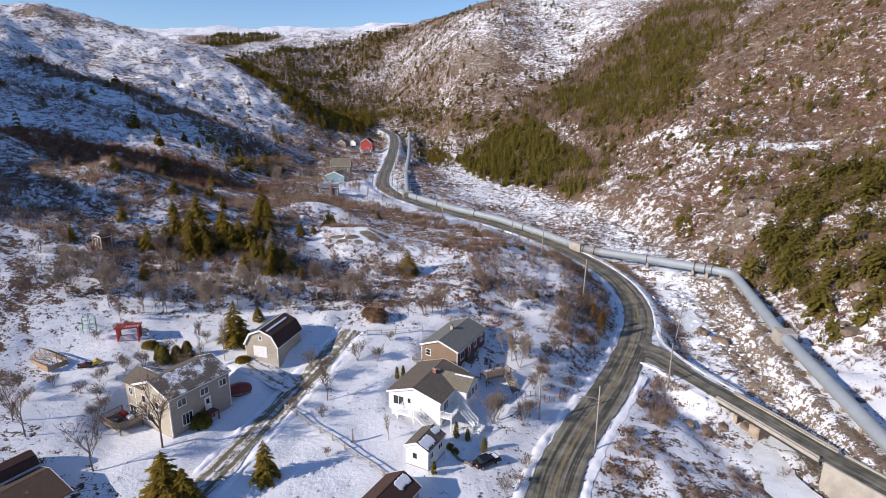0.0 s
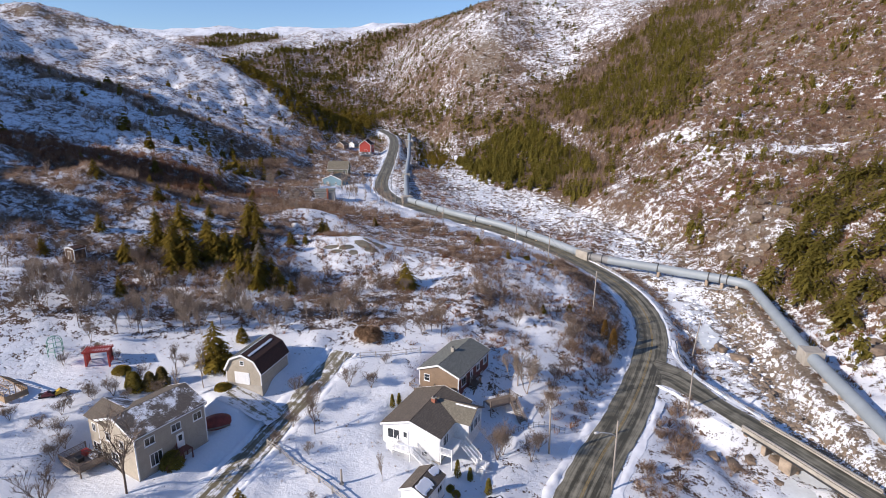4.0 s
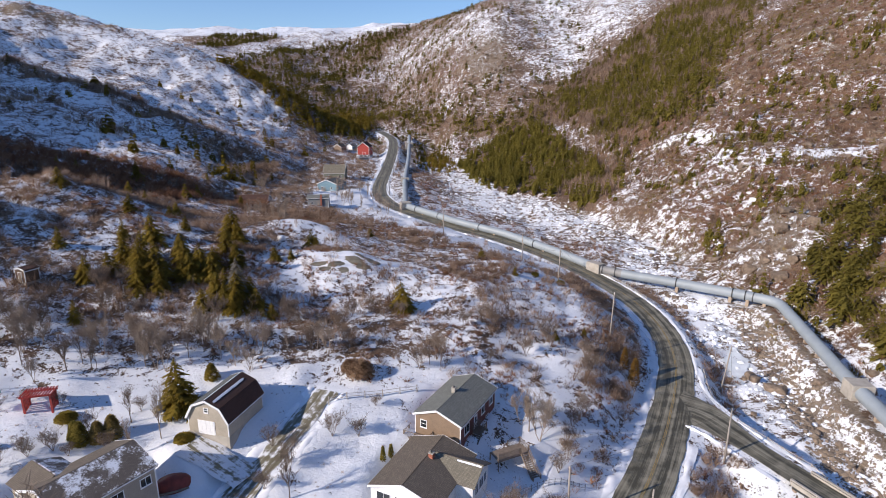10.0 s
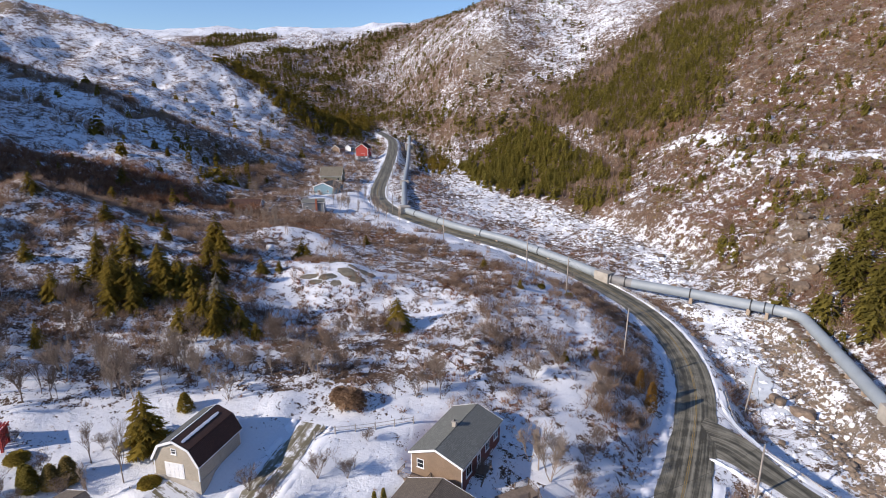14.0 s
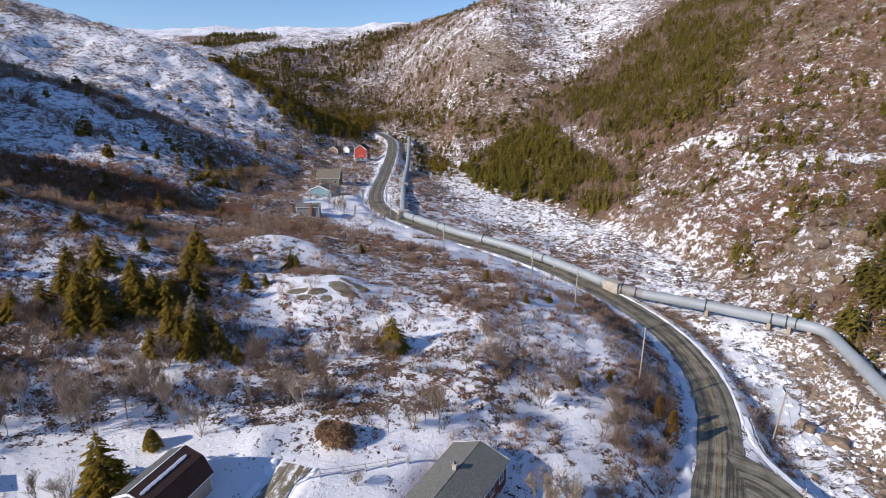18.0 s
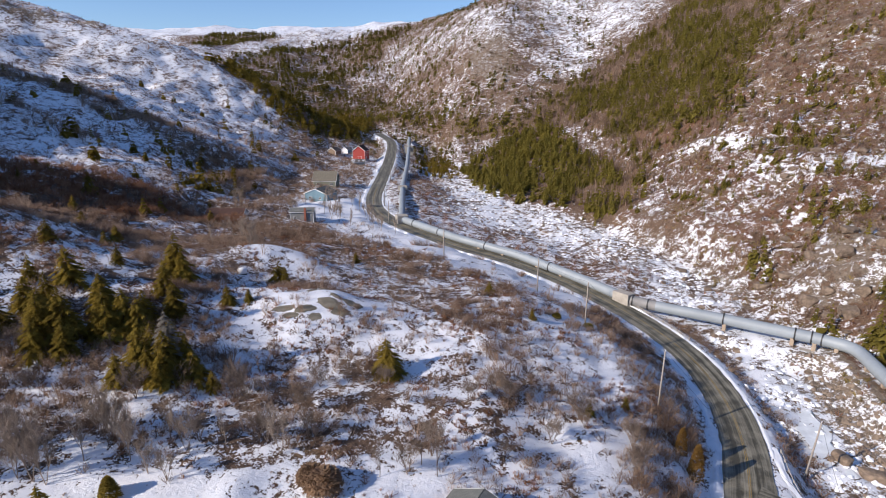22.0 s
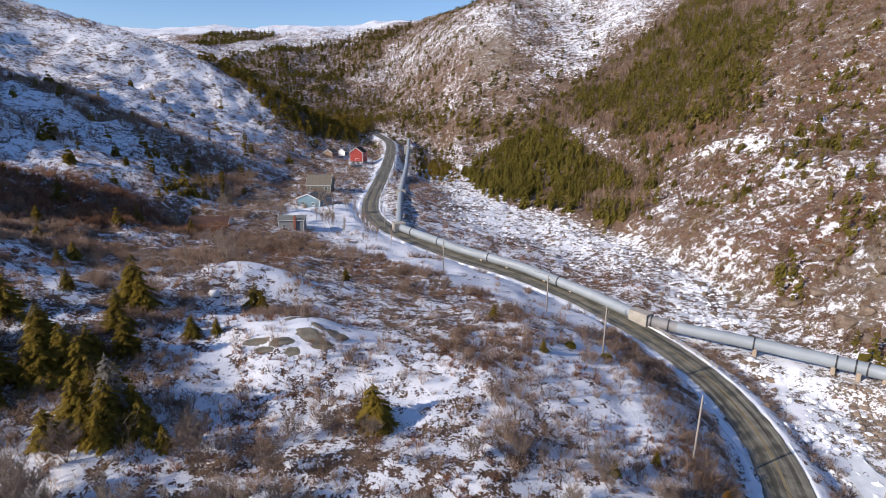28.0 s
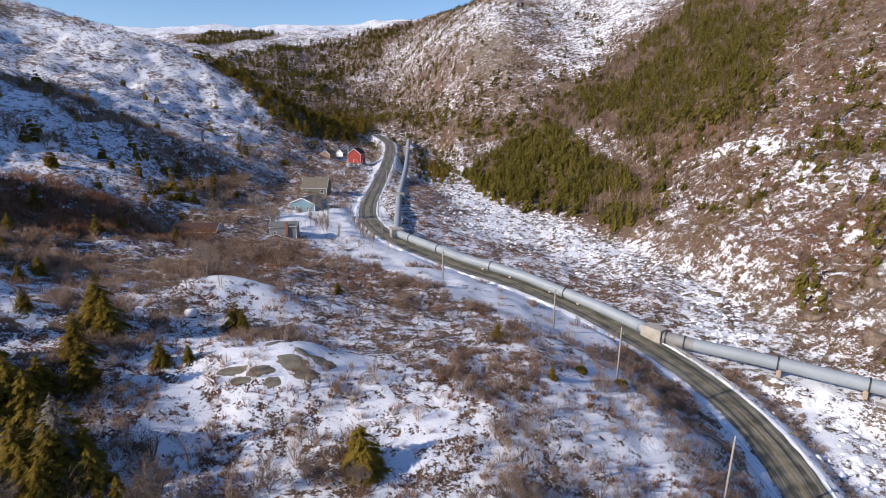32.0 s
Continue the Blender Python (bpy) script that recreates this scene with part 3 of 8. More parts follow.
def prism(outline, y0, y1):
    """An outline in x and z, drawn out from y0 to y1."""
    bm = bmesh.new()
    a, b = [bm.verts.new((x, y0, z)) for x, z in outline], [bm.verts.new((x, y1, z)) for x, z in outline]
    bm.faces.new(a[::-1])
    bm.faces.new(b)
    n = len(a)
    for i in range(n):
        bm.faces.new((a[i], a[(i + 1) % n], b[(i + 1) % n], b[i]))
    bmesh.ops.recalc_face_normals(bm, faces=bm.faces[:])
    return bm


def add_tube(bm, points, radii, sides=6, caps=True):
    """A tapering tube along points."""
    rings = []
    pts = [Vector(p) for p in points]
    for i, p in enumerate(pts):
        d = (pts[min(i + 1, len(pts) - 1)] - pts[max(i - 1, 0)]).normalized()
        u = d.cross(Vector((0, 0, 1)) if abs(d.z) < 0.9 else Vector((1, 0, 0))).normalized()
        v = d.cross(u)
        r = radii[i] if hasattr(radii, "__len__") else radii
        rings.append([bm.verts.new(p + r * (math.cos(2 * math.pi * k / sides) * u + math.sin(2 * math.pi * k / sides) * v)) for k in range(sides)])
    for a, b in zip(rings, rings[1:]):
        for k in range(sides):
            bm.faces.new((a[k], a[(k + 1) % sides], b[(k + 1) % sides], b[k]))
    if caps and sides > 2:
        bm.faces.new(rings[0][::-1])
        bm.faces.new(rings[-1])
    return bm


def tube(points, radii, sides=6):
    return add_tube(bmesh.new(), points, radii, sides)


def smooth(bm):
    for f in bm.faces:
        f.smooth = True
    return bm


def spread(lines):
    """Grid lines at the given steps: (from, to, step) stretches in a row."""
    out = [lines[0][0]]
    for a, b, s in lines:
        n = max(1, round((b - a) / s))
        out += list(np.linspace(a, b, n + 1)[1:])
    return np.array(out)


def ribbon(name, line, half, material, lift, columns=6, crown=0.05, ragged=0.0):
    """A road surface along a line, with how far across and along each place lies."""
    d = np.gradient(line[:, :2], axis=0)
    d /= np.linalg.norm(d, axis=1)[:, None]
    side = np.stack([d[:, 1], -d[:, 0]], 1)
    u = np.linspace(-1, 1, columns + 1)
    along = np.r_[0, np.cumsum(np.linalg.norm(np.diff(line[:, :2], axis=0), axis=1))]
    wide = np.broadcast_to(np.reshape(half, (-1, 1)), (len(line), 1)) * u[None, :]
    if ragged:
        edge = np.abs(u)[None, :] == 1
        wide = wide + edge * u[None, :] * ragged * wave(along[:, None] + 31 * u[None, :], along[:, None] * 0 + 5, 2.3, 2)
    xy = line[:, None, :2] + side[:, None, :] * wide[:, :, None]
    z = line[:, None, 2] + lift + crown * (1 - u[None, :] ** 2)
    verts = np.concatenate([xy, np.broadcast_to(z, wide.shape)[..., None]], 2).reshape(-1, 3)
    n, k = len(line), len(u)
    i = np.arange(n - 1)[:, None] * k + np.arange(k - 1)[None, :]
    faces = np.stack([i, i + 1, i + k + 1, i + k], -1).reshape(-1, 4)
    return from_arrays(name, verts, faces, material, {"across": wide.ravel(), "along": np.repeat(along, k)}, True)


# ---- ground ----
def cover_maps(x, y):
    """How thickly snow lies, how red the heath is, how much bare rock shows."""
    yard = np.clip(1.5 * mound(x, y, -28, 84, 48, 29), 0, 1)
    river, _ = nearest(x, y, RIVER_LINE)
    road, _ = nearest(x, y, ROAD_LINE)
    drive, _ = nearest(x, y, DRIVE_LINE)
    left, right = step(-x, 95, 150), step(x, 72, 100)
    snow = 0.51 + 0.11 * left - 0.25 * right * step(-y, -470, -380) - 0.05 * step(y, 520, 600) - 0.14 * step(x, 20, 60) * (1 - right) * step(y, 225, 260)
    snow = snow - 0.16 * mound(x, y, -70, 235, 45, 30) - 0.2 * mound(x, y, -105, 190, 40, 26) - 0.10 * mound(x, y, -10, 205, 60, 26) - 0.03 * mound(x, y, -105, 150, 36, 30) - 0.12 * mound(x, y, 82, 235, 26, 50)
    snow = snow + 0.10 * (1 - step(river, 6, 16)) * step(-y, -330, -260) - 0.03 * (1 - step(river, 7, 15)) * (1 - step(y, 225, 250)) + 0.06 * (1 - step(river, 6, 22))
    snow = snow + 0.16 * (1 - step(road, 4, 9)) + 0.30 * mound(x, y, 80, 95, 6, 40, -6) + 0.10 * mound(x, y, 45, 88, 14, 22)
    for k, (cx, cy, rx, ry, high, turn) in enumerate(KNOLLS[:3]):
        snow = snow + (0.31, 0.33, 0.12)[k] * mound(x, y, cx, cy, rx * 0.78, ry * 0.95, turn)
    snow = snow - 0.30 * within(x, y, BELT, 14) - 0.34 * within(x, y, VALLEY_WOOD, 7) - 0.30 * within(x, y, HEAD, 30) - 0.34 * within(x, y, FAR_STRIP, 16) - 0.34 * within(x, y, RIDGE_WOOD, 14)
    snow = snow - 0.26 * within(x, y, FOOT_WOOD, 14) - 0.12 * within(x, y, UPPER_GULLY, 8) - 0.24 * within(x, y, ALDER_HOLLOW, 9) - 0.10 * within(x, y, RUST_SLOPE, 12)
    snow = snow + 0.10 * within(x, y, SNOW_FACE, 22) - 0.16 * (1 - step(x, -30, 40)) * step(x, -180, -140) * step(y, 560, 640) * (1 - step(y, 1050, 1120)) - 0.12 * within(x, y, CLIFF, 14) + 0.14 * within(x, y, WHITE_LEDGE, 9) - 0.14 * step(y, 380, 470) * (1 - step(y, 900, 1050)) * (1 - within(x, y, SNOW_FACE, 22)) * step(x, -60, -20)
    bank, _ = nearest(x, y, BENCH_LINE)
    beyond = (x < np.interp(y, [52, 80, 122, 165], [71.5, 69.3, 75.6, 84.3])) * (1 - step(y, 168, 172))
    snow = snow - beyond * (0.45 * (1 - step(np.abs(bank - 2.2), 0.4, 1.6)) + 0.20 * (1 - step(np.abs(bank - 8), 2, 5)))
    snow = snow + 0.40 * mound(x, y, 108, 292, 26, 4.5, -63) + 0.36 * mound(x, y, 138, 240, 26, 7.0, -10) + 0.22 * mound(x, y, 92, 195, 10, 12) + 0.12 * mound(x, y, 96, 250, 16, 45, 20) + 0.22 * step(y, 1090, 1190) + 0.05 * step(y, 100, 110) * (1 - step(y, 185, 215)) * (1 - step(x, 34, 44)) * step(x, -115, -95) + 0.6 * mound(x, y, 15, 94, 8, 12) + 0.3 * mound(x, y, -8, 108.5, 22, 4) + 0.2 * mound(x, y, 92, 125, 16, 26) + 0.34 * mound(x, y, 25, 145, 13, 30)
    snow = snow + 0.42 * within(x, y, MEADOW, 5) + 0.07 * within(x, y, BED, 7)
    snow = np.maximum(snow, 1.05 * yard)
    rust = 0.25 + 0.5 * right * step(-y, -480, -330) + 0.25 * mound(x, y, 20, 140, 40, 40)
    rock = 0.05 + 0.14 * right * step(y, 150, 210) + 0.55 * mound(x, y, 100, 195, 16, 16) + 0.15 * mound(x, y, 170, 330, 45, 60)
    rock = rock + 0.2 * mound(x, y, 106, 262, 16, 22) + 0.5 * beyond * (1 - step(np.abs(bank - 7), 3, 6)) + 0.5 * (1 - step(river, 8, 20)) + 0.55 * within(x, y, CLIFF, 16) + 0.08 * within(x, y, RUST_SLOPE, 12) + 0.2 * mound(x, y, -290, 470, 40, 90)
    for cx, cy, rx, ry, high, turn in KNOLLS[-5:-1]:
        top = mound(x, y, cx, cy - 2, rx * 1.2, ry * 1.2, turn)
        snow, rock = snow - 0.34 * top, rock + 0.6 * top
    return snow, rust, rock


def build_ground():
    gx = spread([(-1500, -700, 40), (-700, -420, 9), (-420, -220, 3.4), (-220, -110, 1.8), (-110, 135, 1.1), (135, 260, 1.8), (260, 420, 4), (420, 800, 12), (800, 1500, 50)])
    gy = spread([(-400, 0, 40), (0, 56, 4), (56, 215, 1.1), (215, 350, 1.6), (350, 640, 3.2), (640, 1440, 8), (1440, 2800, 60)])
    xx, yy = np.meshgrid(gx, gy)
    x, y = xx.ravel(), yy.ravel()
    z = land(x, y) - 0.10 * np.maximum(0, y - 1420)
    snow, rust, rock = cover_maps(x, y)
    k = len(gx)
    i = (np.arange(len(gy) - 1)[:, None] * k + np.arange(k - 1)[None, :])
    faces = np.stack([i, i + 1, i + k + 1, i + k], -1).reshape(-1, 4)
    me = from_arrays("ground", np.stack([x, y, z], 1), faces, GROUND, {"snow": snow, "rust": rust, "rock": rock}, True)
    return tagged(new("ground", me), "snow-patched winter valley of dead heath, peat and bare rock", "ground", kind="structure")


build_ground()
tagged(new("road", ribbon("road", ROAD_LINE, 3.5, ASPHALT, 0.03, 8, ragged=0.25)), "damp grey-brown asphalt road streaked with sand and salt", "road", kind="structure")
tagged(new("road_bridge_approach", ribbon("road_bridge_approach", SIDE_LINE, 2.35 + 4.7 * np.clip(1 - np.arange(len(SIDE_LINE)) / 16, 0, 1) ** 1.6, SIDE_ASPHALT, -0.012, 6, ragged=0.2)), "narrow wet asphalt side road leading onto the bridge", "road", kind="structure")
tagged(new("driveway", ribbon("driveway", DRIVE_LINE, 2.0, GRAVEL, 0.09, 8, ragged=0.6)), "thawed gravel and mud driveway with slushy wheel tracks", "driveway", kind="structure")
tagged(new("driveway_apron", ribbon("driveway_apron", APRON_LINE, 2.5, APRON, 0.07, 6, ragged=1.2)), "slushy gravel apron before the barn garage", "driveway", kind="structure")

# ---- the penstock ----
def sweep(line, radius, sides=20):
    p = np.asarray(line)
    d = np.gradient(p, axis=0)
    d /= np.linalg.norm(d, axis=1)[:, None]
    u = np.cross(d, (0, 0, 1.0))
    u /= np.linalg.norm(u, axis=1)[:, None]
    v = np.cross(u, d)
    a = np.arange(sides) * 2 * math.pi / sides
    ring = p[:, None] + radius * (np.cos(a)[None, :, None] * u[:, None] + np.sin(a)[None, :, None] * v[:, None])
    n = len(p)
    i = np.arange(n - 1)[:, None] * sides
    j, k = np.arange(sides)[None, :], (np.arange(sides)[None, :] + 1) % sides
    return ring.reshape(-1, 3), np.stack([i + j, i + k, i + sides + k, i + sides + j], -1).reshape(-1, 4)


def pipe_stretch(a, b):
    """Points of the pipe's middle line between two of its knots, straight but for a rounded knee."""
    k = np.array(PIPE[a:b + 1], float)
    out = []
    for p, q in zip(k, k[1:]):
        n = max(2, int(np.linalg.norm(q - p) / 1.5))
        out += [p + (q - p) * i / n for i in range(n)]
    out.append(k[-1])
    out = np.array(out)
    for _ in range(3):
        out[1:-1] = 0.25 * out[:-2] + 0.5 * out[1:-1] + 0.25 * out[2:]
    return out


PIPE_R = 1.35
penstock = thing("penstock_pipe", "long pale-grey painted steel water pipe on concrete saddles beside the river", "pipe")
for a, b, mat, label in ((0, 6, PIPE_PAINT, ""), (6, 7, PIPE_DARK, "weathered darker pipe section"), (7, 11, PIPE_PAINT, ""), (11, 15, PIPE_PAINT, "")):
    line = pipe_stretch(a, b)
    vs, fs = sweep(line, PIPE_R)
    part("pipe_section", from_arrays("pipe_section", vs, fs, mat, None, True), parent=penstock, label=label)


def along_pipe(i, k):
    """A place between two knots of the pipe, and the way it runs there."""
    a, b = np.array(PIPE[i]), np.array(PIPE[i + 1])
    return a + (b - a) * k, math.degrees(math.atan2(b[1] - a[1], b[0] - a[0]))


def flange(i, k, r=PIPE_R):
    p, yaw = along_pipe(i, k)
    bm = bmesh.new()
    n = 20
    rings = [[bm.verts.new((x, rr * math.cos(2 * math.pi * j / n), rr * math.sin(2 * math.pi * j / n))) for j in range(n)] for x, rr in ((-0.14, r), (-0.14, r + 0.13), (0.14, r + 0.13), (0.14, r))]
    for a, b in zip(rings, rings[1:]):
        for j in range(n):
            bm.faces.new((a[j], a[(j + 1) % n], b[(j + 1) % n], b[j]))
    part("flange_ring", bm, STEEL_DARK, penstock, "dark steel joint ring", pose(*p, 0, 0, yaw))


for i, k in ((5, 0.12), (4, 0.1), (4, 0.28), (3, 0.95), (6, 0.3), (6, 0.9), (8, 0.4), (9, 0.5), (10, 0.3), (10, 0.75)):
    flange(i, k)


def saddle(p, yaw, name="pipe_saddle", long=0.8, wide=2.3):
    """A concrete pier, hollowed to carry the pipe."""
    foot = float(land(p[0], p[1])[0]) - 0.6
    h = PIPE_R * 0.55
    outline = [(-wide / 2, foot - p[2]), (wide / 2, foot - p[2]), (wide / 2 - 0.15, -h)]
    for j in range(5):
        a = radians(-33 - 114 * (j / 4))
        outline.append(((PIPE_R + 0.02) * math.cos(a), (PIPE_R + 0.02) * math.sin(a)))
    outline.append((-wide / 2 + 0.15, -h))
    ob = part(name, prism(outline, -long / 2, long / 2), STAINED, None, m=pose(*p, 0, 0, yaw - 90))
    return tagged(ob, "weathered concrete saddle carrying the water pipe", "pipe support", "pipe saddles")


for i, ks in ((0, (0.3, 0.6, 0.9)), (1, (0.14, 0.3, 0.46, 0.62, 0.78)), (2, (0.2, 0.36, 0.52, 0.68, 0.84)), (3, (0.5,)), (4, (0.06, 0.3)), (5, (0.1,)), (8, (0.2, 0.6)), (9, (0.2, 0.6)), (10, (0.2, 0.6)),
              (11, (0.25, 0.6)), (12, (0.3, 0.7)), (13, (0.3, 0.7))):
    for k in ks:
        p, yaw = along_pipe(i, k)
        saddle(p, yaw)


def anchor_block(p, yaw, sx, sy, high, label, chamfer=0.12):
    foot = float(land(p[0], p[1])[0]) - 0.8
    bm = box(-sx / 2, sx / 2, -sy / 2, sy / 2, foot - p[2], high, chamfer)
    return tagged(part("anchor_block", bm, CONCRETE, None, m=pose(*p, 0, 0, yaw)), label, "concrete block", "pipe anchor blocks")


anchor_block((PIPE[2][0], PIPE[2][1] - 0.8, PIPE[2][2] - 0.3), 82, 3.8, 4.0, 1.75, "large square pale concrete anchor block round the pipe bend")
p, yaw = along_pipe(7, 0.12)
anchor_block(p, yaw, 5.0, 3.0, 1.5, "long concrete block encasing the pipe beside the road")
anchor_block(PIPE[11], 110, 3.6, 4.4, 1.7, "square concrete anchor block where the pipe turns uphill")
anchor_block(PIPE[12], 96, 2.4, 4.6, 1.6, "concrete anchor block across the pipe", 0.08)
anchor_block(PIPE[14], 100, 3.0, 6.0, 1.6, "concrete anchor block across the upper pipe", 0.08)
p, yaw = along_pipe(4, 0.2)
foot_wall = anchor_block((p[0] + 1.5, p[1] - 2.6, p[2] - 2.2), yaw - 6, 9, 1.6, -0.5, "long weathered concrete footing wall below the pipe")

# ---- houses and yard buildings ----
def snow_slab(a, b, y0, y1, thick=0.07):
    """A ragged sheet of snow lying on a roof slope between a and b, each (x, z)."""
    rng = np.random.RandomState(int(abs(1000 * (a[0] + b[1] + y0))) % 99991)
    (ax, az), (bx, bz) = a, b
    thick = min(thick, 0.035)
    n = max(8, int(abs(y1 - y0) / 0.22))
    rows = []
    bm = bmesh.new()
    for i in range(n + 1):
        k = i / n
        end_ = min(1.0, 9 * min(k, 1 - k) + 0.5)
        lo, hi = 0.5 - 0.5 * end_ * rng.uniform(0.7, 1.05), 0.5 + 0.5 * end_ * rng.uniform(0.75, 1.02)
        y = y0 + (y1 - y0) * k + rng.uniform(-0.05, 0.05)
        row = []
        for u, up in ((lo, -0.02), (lo + 0.12 * (hi - lo), thick), (hi - 0.12 * (hi - lo), thick), (hi, -0.02)):
            row.append(bm.verts.new((ax + (bx - ax) * u, y, az + (bz - az) * u + up)))
        rows.append(row)
    for p, q in zip(rows, rows[1:]):
        for j in range(3):
            bm.faces.new((p[j], p[j + 1], q[j + 1], q[j]))
    bmesh.ops.recalc_face_normals(bm, faces=bm.faces[:])
    return bm


def roof_slab(a, b, y0, y1, thick=0.16):
    """A sloping slab from the eave a to the ridge b, each (x, z), with shingle courses laid along it."""
    bm = bmesh.new()
    (ax, az), (bx, bz) = a, b
    n = Vector((-(bz - az), 0, bx - ax)).normalized() * thick
    if n.z < 0:
        n = -n
    uv = bm.loops.layers.uv.new("UVMap")
    low = [bm.verts.new(v) for v in ((ax, y0, az), (bx, y0, bz), (bx, y1, bz), (ax, y1, az))]
    top = [bm.verts.new(v.co + n) for v in low]
    for f in (low[::-1], top, *[(low[i], low[(i + 1) % 4], top[(i + 1) % 4], top[i]) for i in range(4)]):
        bm.faces.new(f)
    bmesh.ops.recalc_face_normals(bm, faces=bm.faces[:])
    for f in bm.faces:
        for loop in f.loops:
            c = loop.vert.co
            loop[uv].uv = (c.y, math.hypot(c.x - ax, c.z - az))
    return bm


class House:
    """A house in its own axes: y along the ridge, x to the right of it, z up from its foot."""

    def __init__(self, name, label, category, at, yaw, length, width, eave, ridge, walls, roof, group="", over=0.35, outline=None, foot=0.35, turn_roof=None):
        self.L, self.W, self.eave, self.ridge = length, width, eave, ridge
        self.ob = thing(name, label, category, pose(*at, 0, 0, yaw - 90), group)
        front, side = walls
        hw, hl, t = width / 2, length / 2, 0.2
        outline = outline or [(-hw, 0), (hw, 0), (hw, eave), (0, ridge), (-hw, eave)]
        low = [(x, -1.6 if z == 0 else z) for x, z in outline]
        part("gable_wall", prism(low, -hl, -hl + t), front, self.ob)
        part("gable_wall", prism(low, hl - t, hl), front, self.ob)
        part("side_wall", box(-hw, -hw + t, -hl + t, hl - t, -1.6, eave), side, self.ob)
        part("side_wall", box(hw - t, hw, -hl + t, hl - t, -1.6, eave), side, self.ob)
        part("foundation", box(-hw - 0.06, hw + 0.06, -hl - 0.06, hl + 0.06, -1.7, foot * 0.5), CONCRETE, self.ob)
        edge = [p for p in outline if p[1] > 0]
        edge.sort()
        mats = roof if isinstance(roof, tuple) else (roof, roof)
        lift = 0.02
        for (x0, z0), (x1, z1) in zip(edge, edge[1:]):
            left = x1 <= 1e-6
            a, b = ((x0, z0 + lift), (x1, z1 + lift)) if left else ((x1, z1 + lift), (x0, z0 + lift))
            k = over / math.hypot(b[0] - a[0], b[1] - a[1])
            if abs(a[0]) >= hw - 1e-6:
                a = (a[0] - (b[0] - a[0]) * k, a[1] - (b[1] - a[1]) * k)
            part("roof_slope", roof_slab(a, b, -hl - over, hl + over), mats[0 if left else 1], self.ob)
            for y in (-hl - over - 0.05, hl + over):
                bm = bmesh.new()
                n = Vector((a[1] - b[1], 0, b[0] - a[0])).normalized()
                n = n if n.z > 0 else -n
                pts = [Vector((a[0], y, a[1])) - n * 0.12, Vector((b[0], y, b[1])) - n * 0.12, Vector((b[0], y, b[1])) + n * 0.19, Vector((a[0], y, a[1])) + n * 0.19]
                f1, f2 = [bm.verts.new(p) for p in pts], [bm.verts.new(p + Vector((0, 0.05, 0))) for p in pts]
                bm.faces.new(f1)
                bm.faces.new(f2[::-1])
                for i in range(4):
                    bm.faces.new((f1[i], f2[i], f2[(i + 1) % 4], f1[(i + 1) % 4]))
                bmesh.ops.recalc_face_normals(bm, faces=bm.faces[:])
                part("rake_board", bm, WHITE_PAINT, self.ob)
        for s in (-1, 1):
            x = s * (hw + over * 0.8)
            part("gutter", box(min(x, x + s * 0.09), max(x, x + s * 0.09), -hl - over, hl + over, eave - 0.28, eave - 0.12, 0.02), WHITE_PAINT, self.ob)
        for sx in (-1, 1):
            for sy in (-1, 1):
                part("corner_board", box(min(sx * (hw + 0.02), sx * (hw - 0.12)), max(sx * (hw + 0.02), sx * (hw - 0.12)), min(sy * (hl + 0.02), sy * (hl - 0.12)), max(sy * (hl + 0.02), sy * (hl - 0.12)), foot * 0.5, eave - 0.02), WHITE_PAINT, self.ob)

    def face(self, side):
        """The pose of a wall: x along it, -y out of it."""
        d, turn = {"front": (self.L / 2, 0), "right": (self.W / 2, 90), "back": (self.L / 2, 180), "left": (self.W / 2, 270)}[side]
        return pose(0, 0, 0, 0, 0, turn) @ pose(0, -d, 0)

    def window(self, side, u, z, w, h, bars=1, shutters=None, cross=0):
        m = self.face(side)
        bm = bmesh.new()
        f = 0.09
        for a, b, c, d in ((-w / 2 - f, w / 2 + f, -h / 2 - f, -h / 2), (-w / 2 - f, w / 2 + f, h / 2, h / 2 + f), (-w / 2 - f, -w / 2, -h / 2, h / 2), (w / 2, w / 2 + f, -h / 2, h / 2)):
            add_box(bm, a, b, -0.06, 0.01, c, d)
        for i in range(1, bars + 1):
            x = -w / 2 + w * i / (bars + 1)
            add_box(bm, x - 0.03, x + 0.03, -0.045, 0.01, -h / 2, h / 2)
        if cross:
            add_box(bm, -w / 2, w / 2, -0.04, 0.01, -0.03, 0.03)
        win = part("window_frame", bm, WHITE_PAINT, self.ob, m=m @ pose(u, 0, z))
        part("pane", box(-w / 2, w / 2, -0.02, 0.008, -h / 2, h / 2), GLASS, win)
        part("sill", box(-w / 2 - 0.14, w / 2 + 0.14, -0.12, 0.0, -h / 2 - 0.15, -h / 2 - 0.095), WHITE_PAINT, win)
        if shutters:
            for s in (-1, 1):
                part("shutter", box(s * (w / 2 + 0.28) - 0.17, s * (w / 2 + 0.28) + 0.17, -0.05, 0.0, -h / 2, h / 2), shutters, win)
        return win

    def door(self, side, u, z, w=0.9, h=2.05, material=None, glass=True):
        m = self.face(side) @ pose(u, 0, z)
        d = part("door", box(-w / 2, w / 2, -0.05, 0.01, 0, h, 0.01), material or WHITE_PAINT, self.ob, "white house door with a glazed upper half" if glass else "", m)
        bm = bmesh.new()
        for a, b, c, e in ((-w / 2 - 0.1, -w / 2, 0, h + 0.1), (w / 2, w / 2 + 0.1, 0, h + 0.1), (-w / 2, w / 2, h, h + 0.1)):
            add_box(bm, a, b, -0.07, 0.01, c, e)
        part("door_frame", bm, WHITE_PAINT, d)
        if glass:
            part("pane", box(-w * 0.3, w * 0.3, -0.058, -0.045, h * 0.5, h * 0.9), GLASS, d)
